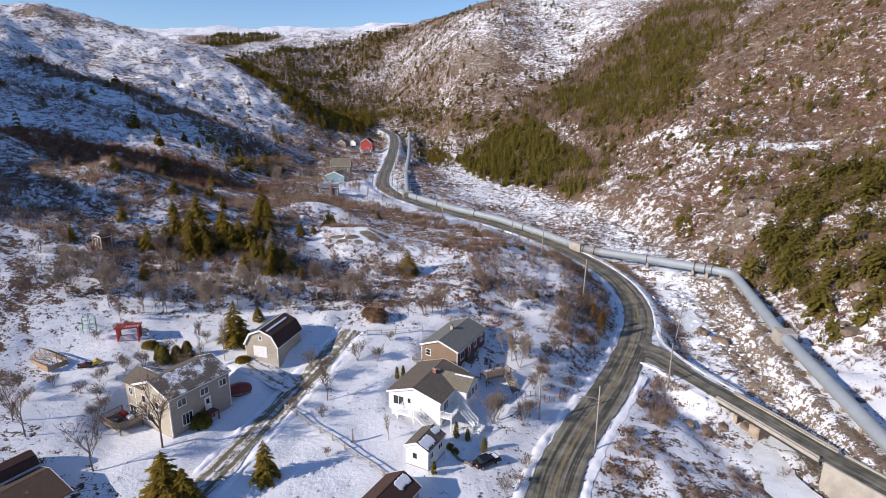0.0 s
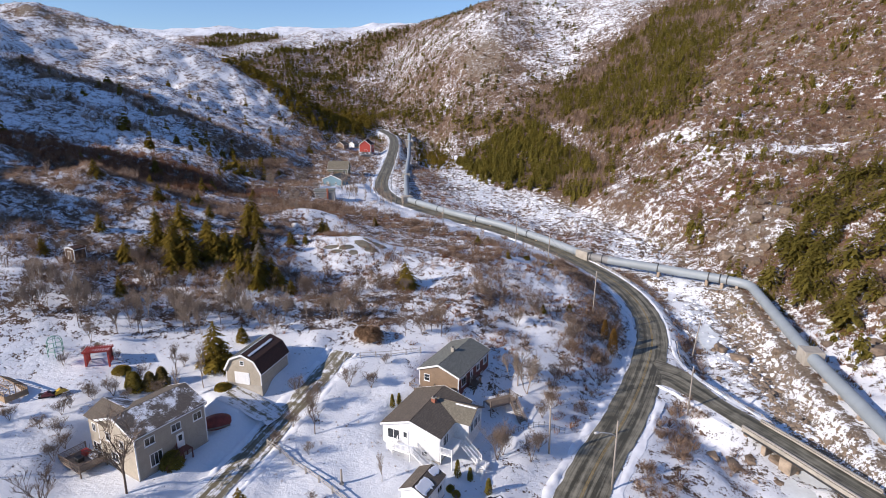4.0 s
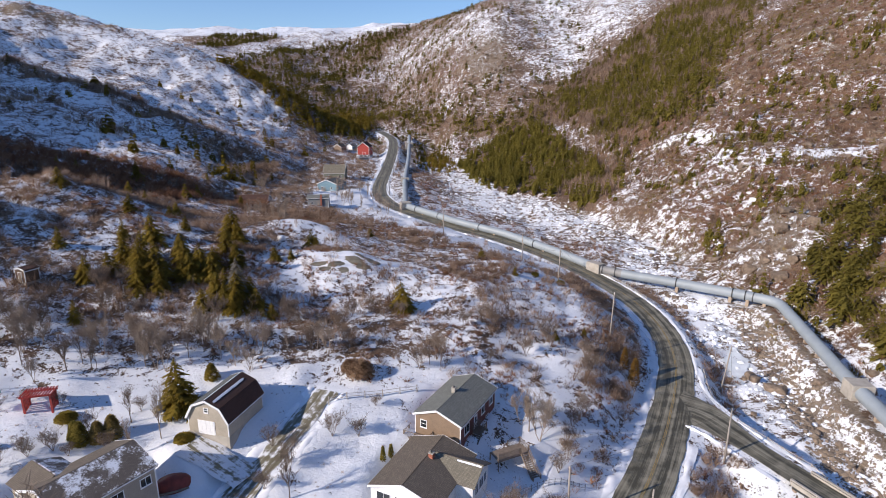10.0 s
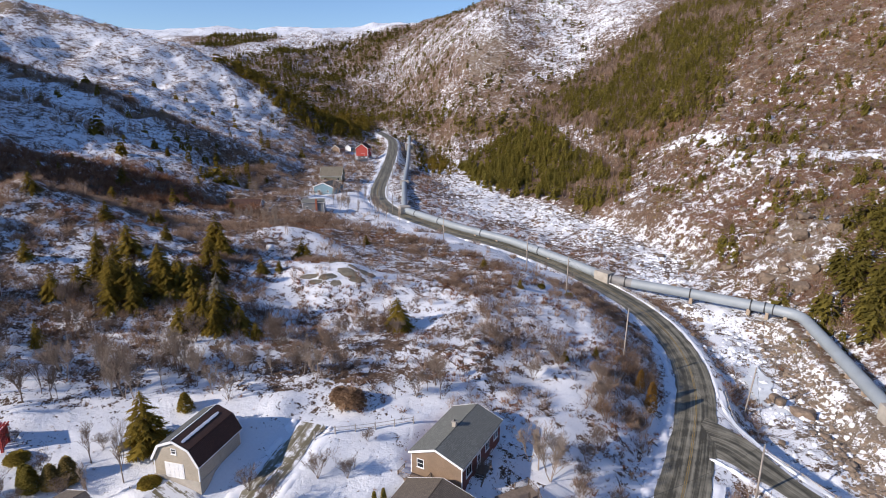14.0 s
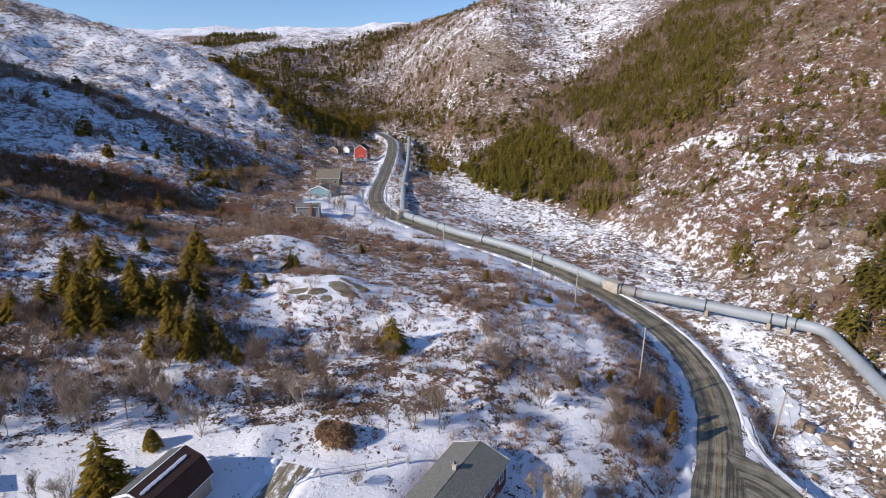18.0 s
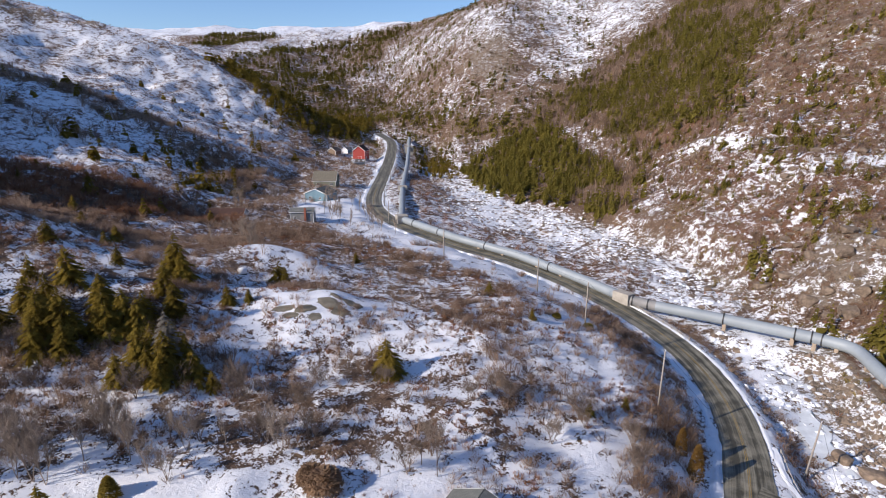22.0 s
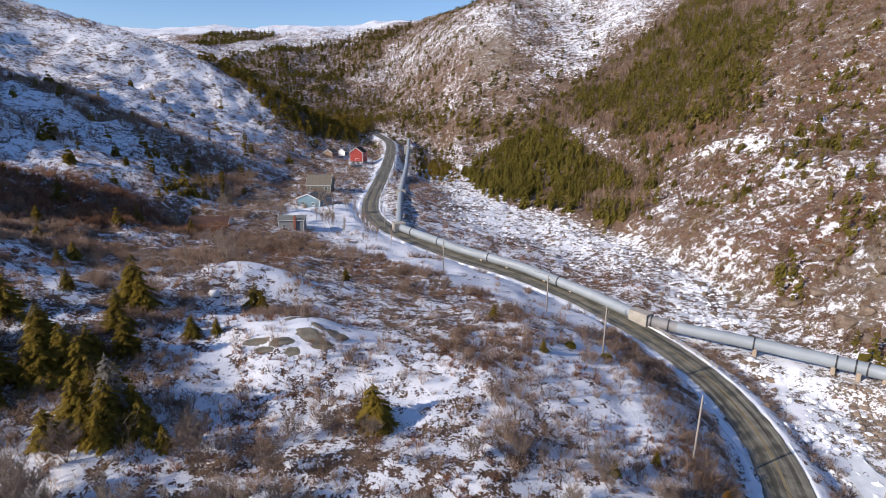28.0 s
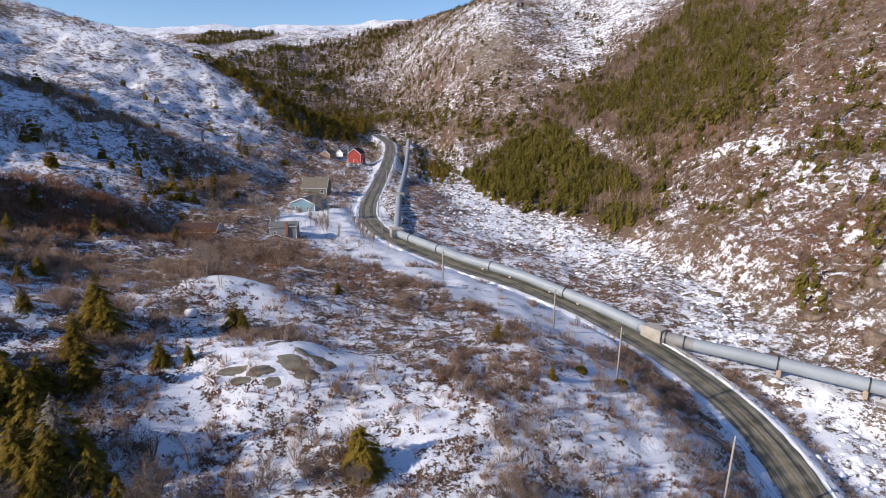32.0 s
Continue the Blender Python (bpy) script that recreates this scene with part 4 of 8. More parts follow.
        part("door_handle", box(w * 0.36, w * 0.42, -0.11, -0.05, h * 0.46, h * 0.5), STEEL_DARK, d)
        return d


def chimney(house, x, y, z, high, w=0.6, material=None):
    ob = part("chimney", box(x - w / 2, x + w / 2, y - w / 2, y + w / 2, z - 0.8, z + high), material or BRICK_RED, house.ob, "short brick chimney")
    part("chimney_cap", box(x - w / 2 - 0.06, x + w / 2 + 0.06, y - w / 2 - 0.06, y + w / 2 + 0.06, z + high, z + high + 0.1), CONCRETE, ob)
    part("flue", tube([(x, y, z + high + 0.1), (x, y, z + high + 0.35)], 0.13, 8), STEEL_DARK, ob)


def railing(parent, points, high, material, gap=0.14, name="railing"):
    """Posts, a hand rail, a low rail and balusters along a line of points."""
    for i, (p, q) in enumerate(zip(points, points[1:])):
        p, q = Vector(p), Vector(q)
        rail = part(name, tube([p + Vector((0, 0, high)), q + Vector((0, 0, high))], 0.045, 4), material, parent)
        part("bottom_rail", tube([p + Vector((0, 0, 0.12)), q + Vector((0, 0, 0.12))], 0.035, 4), material, rail)
        bm = bmesh.new()
        n = max(1, int((q - p).length / gap))
        for k in range(1, n):
            c = p + (q - p) * k / n
            add_box(bm, c.x - 0.018, c.x + 0.018, c.y - 0.018, c.y + 0.018, c.z + 0.1, c.z + high)
        part("railing_infill", bm, material, rail)
        for c in ((p, q) if i == 0 else (q,)):
            part("post", box(c.x - 0.06, c.x + 0.06, c.y - 0.06, c.y + 0.06, c.z - 0.05, c.z + high + 0.08), material, parent)


def stairs(parent, top, foot, width, material, rail=None, name="stair"):
    """A straight flight between two places, with treads, stringers and rails."""
    a, b = Vector(top), Vector(foot)
    run = Vector((b.x - a.x, b.y - a.y, 0))
    d = run.normalized()
    s = Vector((-d.y, d.x, 0))
    n = max(2, round((a.z - b.z) / 0.19))
    m = Matrix.Translation(a) @ Matrix((d, s, (0, 0, 1))).transposed().to_4x4()
    tread = run.length / n
    for i in range(n):
        part("tread", box(i * tread, (i + 1) * tread + 0.03, -width / 2, width / 2, -(i + 1) * (a.z - b.z) / n - 0.05, -(i + 1) * (a.z - b.z) / n), material, parent, m=m)
    for e in (-1, 1):
        off = s * e * (width / 2 + 0.03)
        part("stringer", tube([a + off, b + off], 0.11, 4), material, parent)
        if rail:
            railing(parent, [a + off, b + off], 0.9, rail, 0.22, "stair_rail")


def deck(parent, x0, x1, y0, y1, z, down, material, name="deck_board"):
    n = max(2, int((y1 - y0) / 0.3))
    for i in range(n):
        part(name, box(x0, x1, y0 + (y1 - y0) * i / n, y0 + (y1 - y0) * (i + 1) / n - 0.02, z - 0.05, z), material, parent)
    part("deck_beam", box(x0, x1, y0, y0 + 0.1, z - 0.25, z - 0.05), material, parent)
    part("deck_beam", box(x0, x1, y1 - 0.1, y1, z - 0.25, z - 0.05), material, parent)
    for x in (x0 + 0.08, x1 - 0.08):
        for y in (y0 + 0.08, y1 - 0.08):
            part("deck_post", box(x - 0.07, x + 0.07, y - 0.07, y + 0.07, down, z - 0.05), material, parent)


# brown bungalow
h = House("brown_bungalow", "low brown bungalow with dark-red side and grey-green shingle roof", "house", (-0.07, 101.25, 6.3), 63.2, 12.3, 7.5, 4.05, 5.45, (BROWN_SIDING, MAROON_SIDING), ROOF_GREY, over=0.25)
h.window("front", -2.3, 2.75, 0.9, 1.1, 0, cross=1)
h.window("right", -4.2, 2.6, 1.5, 1.35, 1)
h.window("right", -3.6, 0.55, 0.9, 0.6, 1)
h.door("right", -1.2, 1.15)
h.window("right", 1.5, 2.75, 1.1, 1.1, 1)
h.window("right", 3.1, 0.7, 0.9, 0.6, 1)
h.window("right", 4.4, 2.8, 1.2, 1.0, 1)
h.window("back", 0, 2.7, 1.2, 1.1, 1)
chimney(h, -0.4, -0.2, 5.4, 0.75, 0.55, CONCRETE)
porch = thing("entrance_steps", "small grey wooden steps and landing at the bungalow door", "steps", h.ob.matrix_basis @ pose(3.75, -1.2, 0))
deck(porch, 0.05, 1.5, -0.9, 0.9, 1.12, -0.6, DECK_WOOD)
railing(porch, [(0.1, 0.85, 1.12), (1.45, 0.85, 1.12), (1.45, 0.2, 1.12)], 0.9, DECK_WOOD, 0.2)
stairs(porch, (0.8, -0.9, 1.1), (0.8, -2.3, 0.05), 1.2, DECK_WOOD)
side_deck = thing("side_deck", "weathered wooden deck with railing beside the bungalow", "deck", h.ob.matrix_basis @ pose(-1.6, -6.15, 0))
deck(side_deck, -3.2, 0.9, -1.7, -0.05, 0.9, -0.6, DECK_WOOD)
railing(side_deck, [(-3.15, -0.1, 0.9), (-3.15, -1.65, 0.9), (0.85, -1.65, 0.9), (0.85, -0.1, 0.9)], 0.95, DECK_WOOD, 0.18)
yard_deck = thing("yard_deck", "raised brown wooden deck with slatted railing and stairs", "deck", pose(7.6, 94.6, 5.0, 0, 0, 28))
deck(yard_deck, -2.6, 2.6, -1.1, 1.3, 1.0, -1.4, DECK_WOOD)
railing(yard_deck, [(2.55, -1.05, 1.0), (2.55, 1.25, 1.0), (0.4, 1.25, 1.0)], 1.0, DECK_WOOD, 0.16)
railing(yard_deck, [(-2.55, -1.05, 1.0), (1.0, -1.05, 1.0)], 1.0, DECK_WOOD, 0.16)
stairs(yard_deck, (1.8, -1.1, 1.0), (1.8, -4.3, -1.6), 1.2, DECK_WOOD, DECK_WOOD)

# white house
h = House("white_house", "white clapboard house with brown shingle roof and upper decks", "house", (-4.28, 88.05, 3.5), 65.9, 11.3, 9.5, 4.15, 5.65, (WHITE_SIDING, WHITE_SIDING), ROOF_BROWN, over=0.3)
h.window("front", -2.9, 2.85, 1.9, 1.5, 1)
h.door("front", -0.9, 1.75)
h.window("front", 2.3, 0.9, 0.8, 0.7, 0)
h.window("right", -3.6, 2.7, 1.6, 1.4, 2)
h.window("left", -2, 2.8, 1.2, 1.2, 1)
h.window("left", 2.5, 2.8, 1.2, 1.2, 1)
h.window("back", 1, 2.8, 1.2, 1.2, 1)
chimney(h, 0.6, 0.9, 5.4, 0.9, 0.6)
for x0, x1, mat in ((-2.6, 0, ROOF_BROWN), (2.6, 0, ROOF_TAN)):
    part("wing_roof", roof_slab((x0 * 1.12, 4.0), (x1, 5.5), -2.4, 4.6), mat, h.ob, m=pose(2.9, 2.2, 0.05, 0, 0, -90))
wing = part("wing_wall", prism([(-2.6, -1.6), (2.6, -1.6), (2.6, 4.05), (0, 5.42), (-2.6, 4.05)], 1.5, 4.2), WHITE_SIDING, h.ob, m=pose(2.9, 2.2, 0, 0, 0, -90))
for u, wdt in ((-1.3, 1.0), (0.2, 1.3), (1.6, 0.8)):
    bm = bmesh.new()
    for a, b, c, d in ((-wdt / 2 - 0.08, wdt / 2 + 0.08, -0.75, -0.66), (-wdt / 2 - 0.08, wdt / 2 + 0.08, 0.66, 0.75), (-wdt / 2 - 0.08, -wdt / 2, -0.66, 0.66), (wdt / 2, wdt / 2 + 0.08, -0.66, 0.66), (-0.03, 0.03, -0.66, 0.66)):
        add_box(bm, a, b, -0.05, 0.01, c, d)
    win = part("window_frame", bm, WHITE_PAINT, h.ob, m=pose(7.1, 2.2 + u, 2.9, 0, 0, 90))
    part("pane", box(-wdt / 2, wdt / 2, -0.02, 0.005, -0.66, 0.66), GLASS, win)
part("roof_snow", snow_slab((-1.6, 4.67), (-0.9, 5.03), -0.4, 4.4, 0.07), SNOW, h.ob, "strip of snow left on the shingle roof", pose(2.9, 2.2, 0.2, 0, 0, -90))
part("roof_snow", snow_slab((0.45, 5.27), (0.1, 5.45), 1.0, 4.5, 0.03), SNOW, h.ob, "strip of snow left on the shingle roof", pose(2.9, 2.2, 0.2, 0, 0, -90))
front_deck = thing("front_deck", "white-railed wooden front deck with snow and stairs to the yard", "deck", h.ob.matrix_basis @ pose(0, -5.65, 0))
deck(front_deck, -2.2, 0.9, -1.9, -0.05, 1.7, -0.6, WHITE_PAINT)
railing(front_deck, [(-2.15, -0.1, 1.7), (-2.15, -1.85, 1.7), (0.6, -1.85, 1.7)], 0.95, WHITE_PAINT, 0.2)
part("skirting", box(-4.6, -2.3, -1.2, -0.05, -0.6, 0.75), WHITE_PAINT, front_deck)
part("skirting_snow", box(-4.65, -2.28, -1.25, -0.04, 0.754, 0.84, 0.03), SNOW, front_deck)
stairs(front_deck, (0.9, -1.1, 1.7), (3.6, -1.1, -0.3), 1.2, WHITE_PAINT, WHITE_PAINT)
part("snow_cover", box(-2.0, 0.6, -1.75, -0.1, 1.704, 1.76, 0.02), SNOW, front_deck)
balcony = thing("side_balcony", "white railed balcony on posts with stairs down to the garden", "balcony", h.ob.matrix_basis @ pose(4.75, -3.6, 0))
deck(balcony, 0.05, 2.0, -2.0, 2.4, 1.75, -0.9, WHITE_PAINT)
railing(balcony, [(0.1, -1.95, 1.75), (1.95, -1.95, 1.75), (1.95, 1.0, 1.75)], 0.95, WHITE_PAINT, 0.16)
stairs(balcony, (2.0, 1.7, 1.75), (5.0, 1.0, -0.2), 1.2, WHITE_PAINT, WHITE_PAINT)
part("landing", box(5.0, 6.4, 0.3, 1.7, -0.7, -0.2), WHITE_PAINT, balcony)
stairs(balcony, (5.7, 0.3, -0.2), (5.7, -1.6, -1.5), 1.2, WHITE_PAINT, WHITE_PAINT)

# garden shed
h = House("garden_shed", "small white garden shed with snow on its roof", "shed", (-4.21, 73.58, 2.85), 63.5, 5.0, 3.7, 3.05, 3.95, (WHITE_SIDING, WHITE_SIDING), ROOF_BROWN, over=0.2, foot=0.2)
h.window("front", -0.35, 1.75, 0.7, 0.9, 0, WHITE_PAINT)
h.window("right", -1.5, 1.9, 0.8, 0.9, 1)
h.window("right", 1.2, 1.9, 1.1, 0.8, 1)
part("roof_snow", snow_slab((1.95, 3.15), (0.12, 4.05), -2.6, 0.1, 0.09), SNOW, h.ob, "thin snow lying on the shed roof", pose(0, 0, 0.14))
part("roof_snow", snow_slab((1.3, 3.46), (0.12, 4.05), 0.9, 2.6, 0.08), SNOW, h.ob, "thin snow lying on the shed roof", pose(0, 0, 0.14))

# two-storey taupe house
h = House("taupe_house", "two-storey taupe clapboard house with snow-dusted brown roof", "house", (-42.0, 78.1, 6.8), 60.4, 10.4, 8.4, 6.35, 8.0, (BEIGE_SIDING, TAUPE_SIDING), (ROOF_BROWN, ROOF_SNOWY), over=0.25)
h.window("front", -2.0, 4.6, 0.8, 1.1, 0)
h.window("front", 1.2, 4.4, 0.8, 1.0, 0)
h.window("front", -0.8, 1.9, 1.5, 1.2, 1)
h.window("right", -3.2, 4.9, 1.3, 1.0, 1)
h.window("right", 0.6, 4.9, 1.3, 1.0, 1)
h.window("right", 3.9, 4.9, 1.2, 1.0, 1)
h.window("right", -2.6, 2.0, 1.6, 1.7, 2)
h.door("right", 1.0, 1.6)
h.window("left", 2.0, 4.8, 1.1, 1.0, 1)
wing = part("wing_wall", prism([(-2.5, -1.6), (2.5, -1.6), (2.5, 6.3), (0, 7.5), (-2.5, 6.3)], 0.0, 2.6), BEIGE_SIDING, h.ob, m=pose(-4.0, -2.65, 0, 0, 0, 90))
for x0, mat in ((-2.85, ROOF_BROWN), (2.85, ROOF_SNOWY)):
    part("wing_roof", roof_slab((x0, 6.2), (0, 7.55), -2.4, 2.9), mat, h.ob, m=pose(-4.0, -2.65, 0.03, 0, 0, 90))
for z, w_, hh in ((4.9, 0.7, 1.1), (1.9, 1.5, 1.3)):
    bm = bmesh.new()
    for a, b, c, d in ((-w_ / 2 - 0.09, w_ / 2 + 0.09, -hh / 2 - 0.09, -hh / 2), (-w_ / 2 - 0.09, w_ / 2 + 0.09, hh / 2, hh / 2 + 0.09), (-w_ / 2 - 0.09, -w_ / 2, -hh / 2, hh / 2), (w_ / 2, w_ / 2 + 0.09, -hh / 2, hh / 2), (-0.03, 0.03, -hh / 2, hh / 2)):
        add_box(bm, a, b, -0.06, 0.01, c, d)
    win = part("window_frame", bm, WHITE_PAINT, h.ob, m=pose(-5.3, -5.16, z))
    part("pane", box(-w_ / 2, w_ / 2, -0.02, 0.005, -hh / 2, hh / 2), GLASS, win)
porch = thing("side_stairs", "dark red-brown wooden stairs up to the side door", "steps", h.ob.matrix_basis @ pose(4.2, 1.0, 0))
deck(porch, 0.05, 1.4, -0.7, 0.8, 1.58, -0.4, MAROON_SIDING)
stairs(porch, (0.75, -0.7, 1.58), (0.75, -3.2, -0.1), 1.2, MAROON_SIDING, MAROON_SIDING)
back_deck = thing("back_deck", "weathered wooden deck with solid board railing and stacked gear", "deck", h.ob.matrix_basis @ pose(-5.2, -5.3, 0))
deck(back_deck, -2.9, 2.4, -3.6, -0.05, 0.9, -0.6, DECK_WOOD)
railing(back_deck, [(-2.85, -0.1, 0.9), (-2.85, -3.55, 0.9), (2.35, -3.55, 0.9), (2.35, -0.1, 0.9)], 0.9, DECK_WOOD, 0.1)
for x, y, w_, hh, mat, nm, lb in ((-1.2, -0.9, 1.2, 0.7, RED_PAINT, "storage_bin", "red storage bin on the deck"), (0.4, -0.8, 0.9, 0.5, WHITE_PAINT, "storage_box", "white box on the deck"), (-0.4, -2.2, 1.0, 0.6, STEEL_DARK, "barbecue", "dark covered barbecue on the deck")):
    tagged(part(nm, box(-w_ / 2, w_ / 2, -0.4, 0.4, 0, hh, 0.05), mat, None, m=back_deck.matrix_basis @ pose(x, y, 0.9)), lb, "storage box")

# gambrel barn garage
gam = [(-3.2, 0), (3.2, 0), (3.2, 2.4), (2.15, 4.25), (0, 5.15), (-2.15, 4.25), (-3.2, 2.4)]
h = House("barn_garage", "beige gambrel-roofed barn garage with a white roller door", "garage", (-33.3, 95.5, 10.1), 76.7, 8.3, 6.4, 2.4, 5.15, (BEIGE_SIDING, BEIGE_SIDING), (ROOF_SLATE, ROOF_DARK), over=0.25, outline=gam, foot=0.3)
door = part("garage_door", box(-1.35, 1.35, -0.05, 0.01, 0, 2.15), WHITE_PAINT, h.ob, "white panelled garage door", h.face("front") @ pose(-0.25, 0, 0.0))
for i in range(4):
    for j in range(4):
        part("panel", box(-1.25 + 0.63 * j, -0.66 + 0.63 * j, -0.07, -0.045, 0.06 + 0.53 * i, 0.5 + 0.53 * i, 0.015), WHITE_PAINT, door)
h.window("front", -0.1, 3.75, 0.55, 0.6, 0, cross=1)
h.door("left", -2.6, 0.0, glass=False)
for y0, y1, a, b in ((-4.3, 4.0, (-0.3, 5.1), (-0.05, 5.2)), (-3.9, 3.2, (1.2, 4.72), (0.75, 4.92))):
    part("roof_snow", snow_slab(a, b, y0, y1, 0.06), SNOW, h.ob, "strip of snow left on the barn roof", pose(0, 0, 0.17))

# buildings at the near edge of the village
h = House("brown_roofed_house", "low white house with a plain brown shingle roof", "house", (-54.6, 55.6, 5.0), 62, 12, 9.4, 2.6, 4.0, (WHITE_SIDING, WHITE_SIDING), ROOF_UMBER)
h.window("right", 3.6, 1.6, 1.2, 1.0, 1)
h.window("front", 1.5, 1.6, 1.2, 1.1, 1)
gam2 = [(-1.5, 0), (1.5, 0), (1.5, 1.8), (0.9, 2.7), (0, 3.1), (-0.9, 2.7), (-1.5, 1.8)]
h = House("gambrel_shed", "small white gambrel shed with a dark snow-streaked roof", "shed", (-56.2, 61.0, 7.2), 62, 4.4, 3.0, 1.8, 3.1, (WHITE_SIDING, WHITE_SIDING), ROOF_DARK, over=0.15, outline=gam2, foot=0.2)
h.window("front", 0, 1.6, 0.8, 1.0, 1, cross=1)
part("roof_snow", snow_slab((-1.4, 2.0), (-0.7, 2.9), -2.2, 2.0, 0.06), SNOW, h.ob, "snow patch on the shed roof", pose(0, 0, 0.16))
h = House("grey_roofed_shed", "small shed with a dark shingle roof partly under snow", "shed", (-8.6, 62.6, 2.2), 62, 7.5, 5.2, 2.3, 3.7, (GREY_SIDING, GREY_SIDING), ROOF_DARK, over=0.2)
part("roof_snow", snow_slab((1.6, 3.0), (0.1, 3.75), 1.0, 3.6, 0.07), SNOW, h.ob, "snow patch on the shed roof", pose(0, 0, 0.17))

# houses up the valley
h = House("red_house", "tall red clapboard house with white trim above the road", "house", (-65.9, 424.5, 16.6), 82, 9, 8.2, 5.8, 8.9, (RED_SIDING, RED_SIDING), ROOF_DARK, group="houses up the valley")
h.door("front", 0.6, 0, 2.2, 2.2, RED_PAINT, False)
h.window("right", -2, 3.9, 1, 1.2, 0)
h.window("right", 2, 3.9, 1, 1.2, 0)
h.window("right", -2, 1.4, 1, 1.2, 0)
h = House("olive_house", "olive-sided house with a broad brown shingle roof", "house", (-66.4, 327, 12.0), 2, 11.0, 9.4, 4.6, 8.6, (TAN_SIDING, TAN_SIDING), ROOF_TAN, group="houses up the valley")
h.window("right", -3, 2.9, 1.3, 1.2, 1)
h.window("right", 3.4, 2.9, 1.3, 1.2, 1)
h.window("front", 1.0, 2.9, 1.0, 1.2, 1)
part("roof_vent", box(-0.2, 0.2, -0.2, 0.2, 0, 0.5), STEEL_DARK, h.ob, m=pose(2.0, 0.3, 6.7))
h = House("blue_house", "small faded-blue house with a dark low-pitched roof", "house", (-61.6, 296, 11.8), 74, 9.5, 10.6, 3.5, 5.6, (BLUE_SIDING, BLUE_SIDING), ROOF_SLATE, group="houses up the valley")
h.window("front", -2.6, 1.7, 1.2, 1.0, 1)
h.window("front", 2.2, 1.7, 0.8, 1.0, 0)
h = House("grey_house", "grey flat-fronted house half hidden behind scrub", "house", (-56.0, 246.5, 12.3), 8, 8.0, 6.5, 4.7, 5.4, (GREY_SIDING, GREY_SIDING), ROOF_GREY, group="houses up the valley")
h.window("right", -2.4, 2.6, 0.7, 0.9, 1)
chimney(h, 3.4, 1.2, 2.4, 3.6, 0.7)
h = House("dark_roofed_cabin", "low dark-roofed cabin sunk in brown scrub", "cabin", (-80.5, 240, 14.4), 4, 12.5, 7, 2.2, 4.1, (WHITE_SIDING, GREY_SIDING), ROOF_DARK, group="houses up the valley")
h.window("right", 2, 1.2, 1.2, 0.9, 1)
h = House("grey_shed", "grey shed with snow on its roof below the red house", "shed", (-63.5, 401, 15.4), 20, 7, 5, 2.2, 3.4, (GREY_SIDING, GREY_SIDING), ROOF_SNOWY, group="houses up the valley")
h = House("brown_cottage", "small brown cottage at the foot of the wooded slope", "cottage", (-85, 432, 19.0), 70, 7, 6, 2.6, 4.6, (BROWN_SIDING, BROWN_SIDING), ROOF_BROWN, group="houses up the valley")
h = House("pale_cottage", "small pale-blue cottage beside the red house", "cottage", (-78.5, 446, 18.6), 60, 7, 5, 2.5, 4.0, (WHITE_SIDING, BLUE_SIDING), ROOF_SNOWY, group="houses up the valley")
h = House("log_hut", "small brown wooden hut standing alone in the scrub", "hut", (-78.2, 119.4, 23.0), 70, 2.6, 2.6, 2.3, 2.6, (HUT_SIDING, HUT_SIDING), ROOF_DARK, over=0.1, foot=0.1)
h.door("front", 0, 0, 0.8, 1.8, DECK_WOOD, False)

# ---- road works: lines, snow banks, guard rail, bridge, poles ----
def offset(line, d):
    g = np.gradient(line[:, :2], axis=0)
    g /= np.linalg.norm(g, axis=1)[:, None]
    out = line.copy()
    out[:, 0] += g[:, 1] * d
    out[:, 1] -= g[:, 0] * d
    return out


for d in (-0.12, 0.12):
    yl = offset(ROAD_LINE, d)
    tagged(new("road_centre_line", ribbon("road_centre_line", yl[4:330], 0.055, YELLOW, 0.088, 1, 0.0)), "worn yellow centre line", "road marking", kind="structure")


def snow_ridge(name, line, d, wide, high, seed, label):
    """Ploughed snow beside the road: a lumpy ridge of uneven width."""
    base = offset(line, d)
    n = len(base)
    s = np.arange(n, dtype=float)
    u = np.array([-1, -0.6, -0.2, 0.2, 0.6, 1.0])
    w = wide * (1 + 0.55 * wave(s, s * 0, 5.0, seed) + 0.3 * wave(s, s * 0, 1.7, seed + 1))
    g = np.gradient(base[:, :2], axis=0)
    g /= np.linalg.norm(g, axis=1)[:, None]
    side = np.stack([g[:, 1], -g[:, 0]], 1)
    xy = base[:, None, :2] + side[:, None, :] * (u[None, :, None] * w[:, None, None] / 2)
    hh = high * (1 - u[None, :] ** 2) * (0.55 + 0.75 * wave(s, s * 0, 4.3, seed + 2) + 0.5 * wave(s, s * 0, 1.3, seed + 3))[:, None]
    z = land(xy[..., 0].ravel(), xy[..., 1].ravel()).reshape(n, -1) + np.clip(hh, 0, 9) - 0.04
    z = np.maximum(z, base[:, None, 2] - 0.06)
    verts = np.concatenate([xy, z[..., None]], 2).reshape(-1, 3)
    k = len(u)
    i = np.arange(n - 1)[:, None] * k + np.arange(k - 1)[None, :]
    me = from_arrays(name, verts, np.stack([i, i + 1, i + k + 1, i + k], -1).reshape(-1, 4), SNOW, None, True)
    return tagged(new(name, me), label, "snow bank", kind="structure")


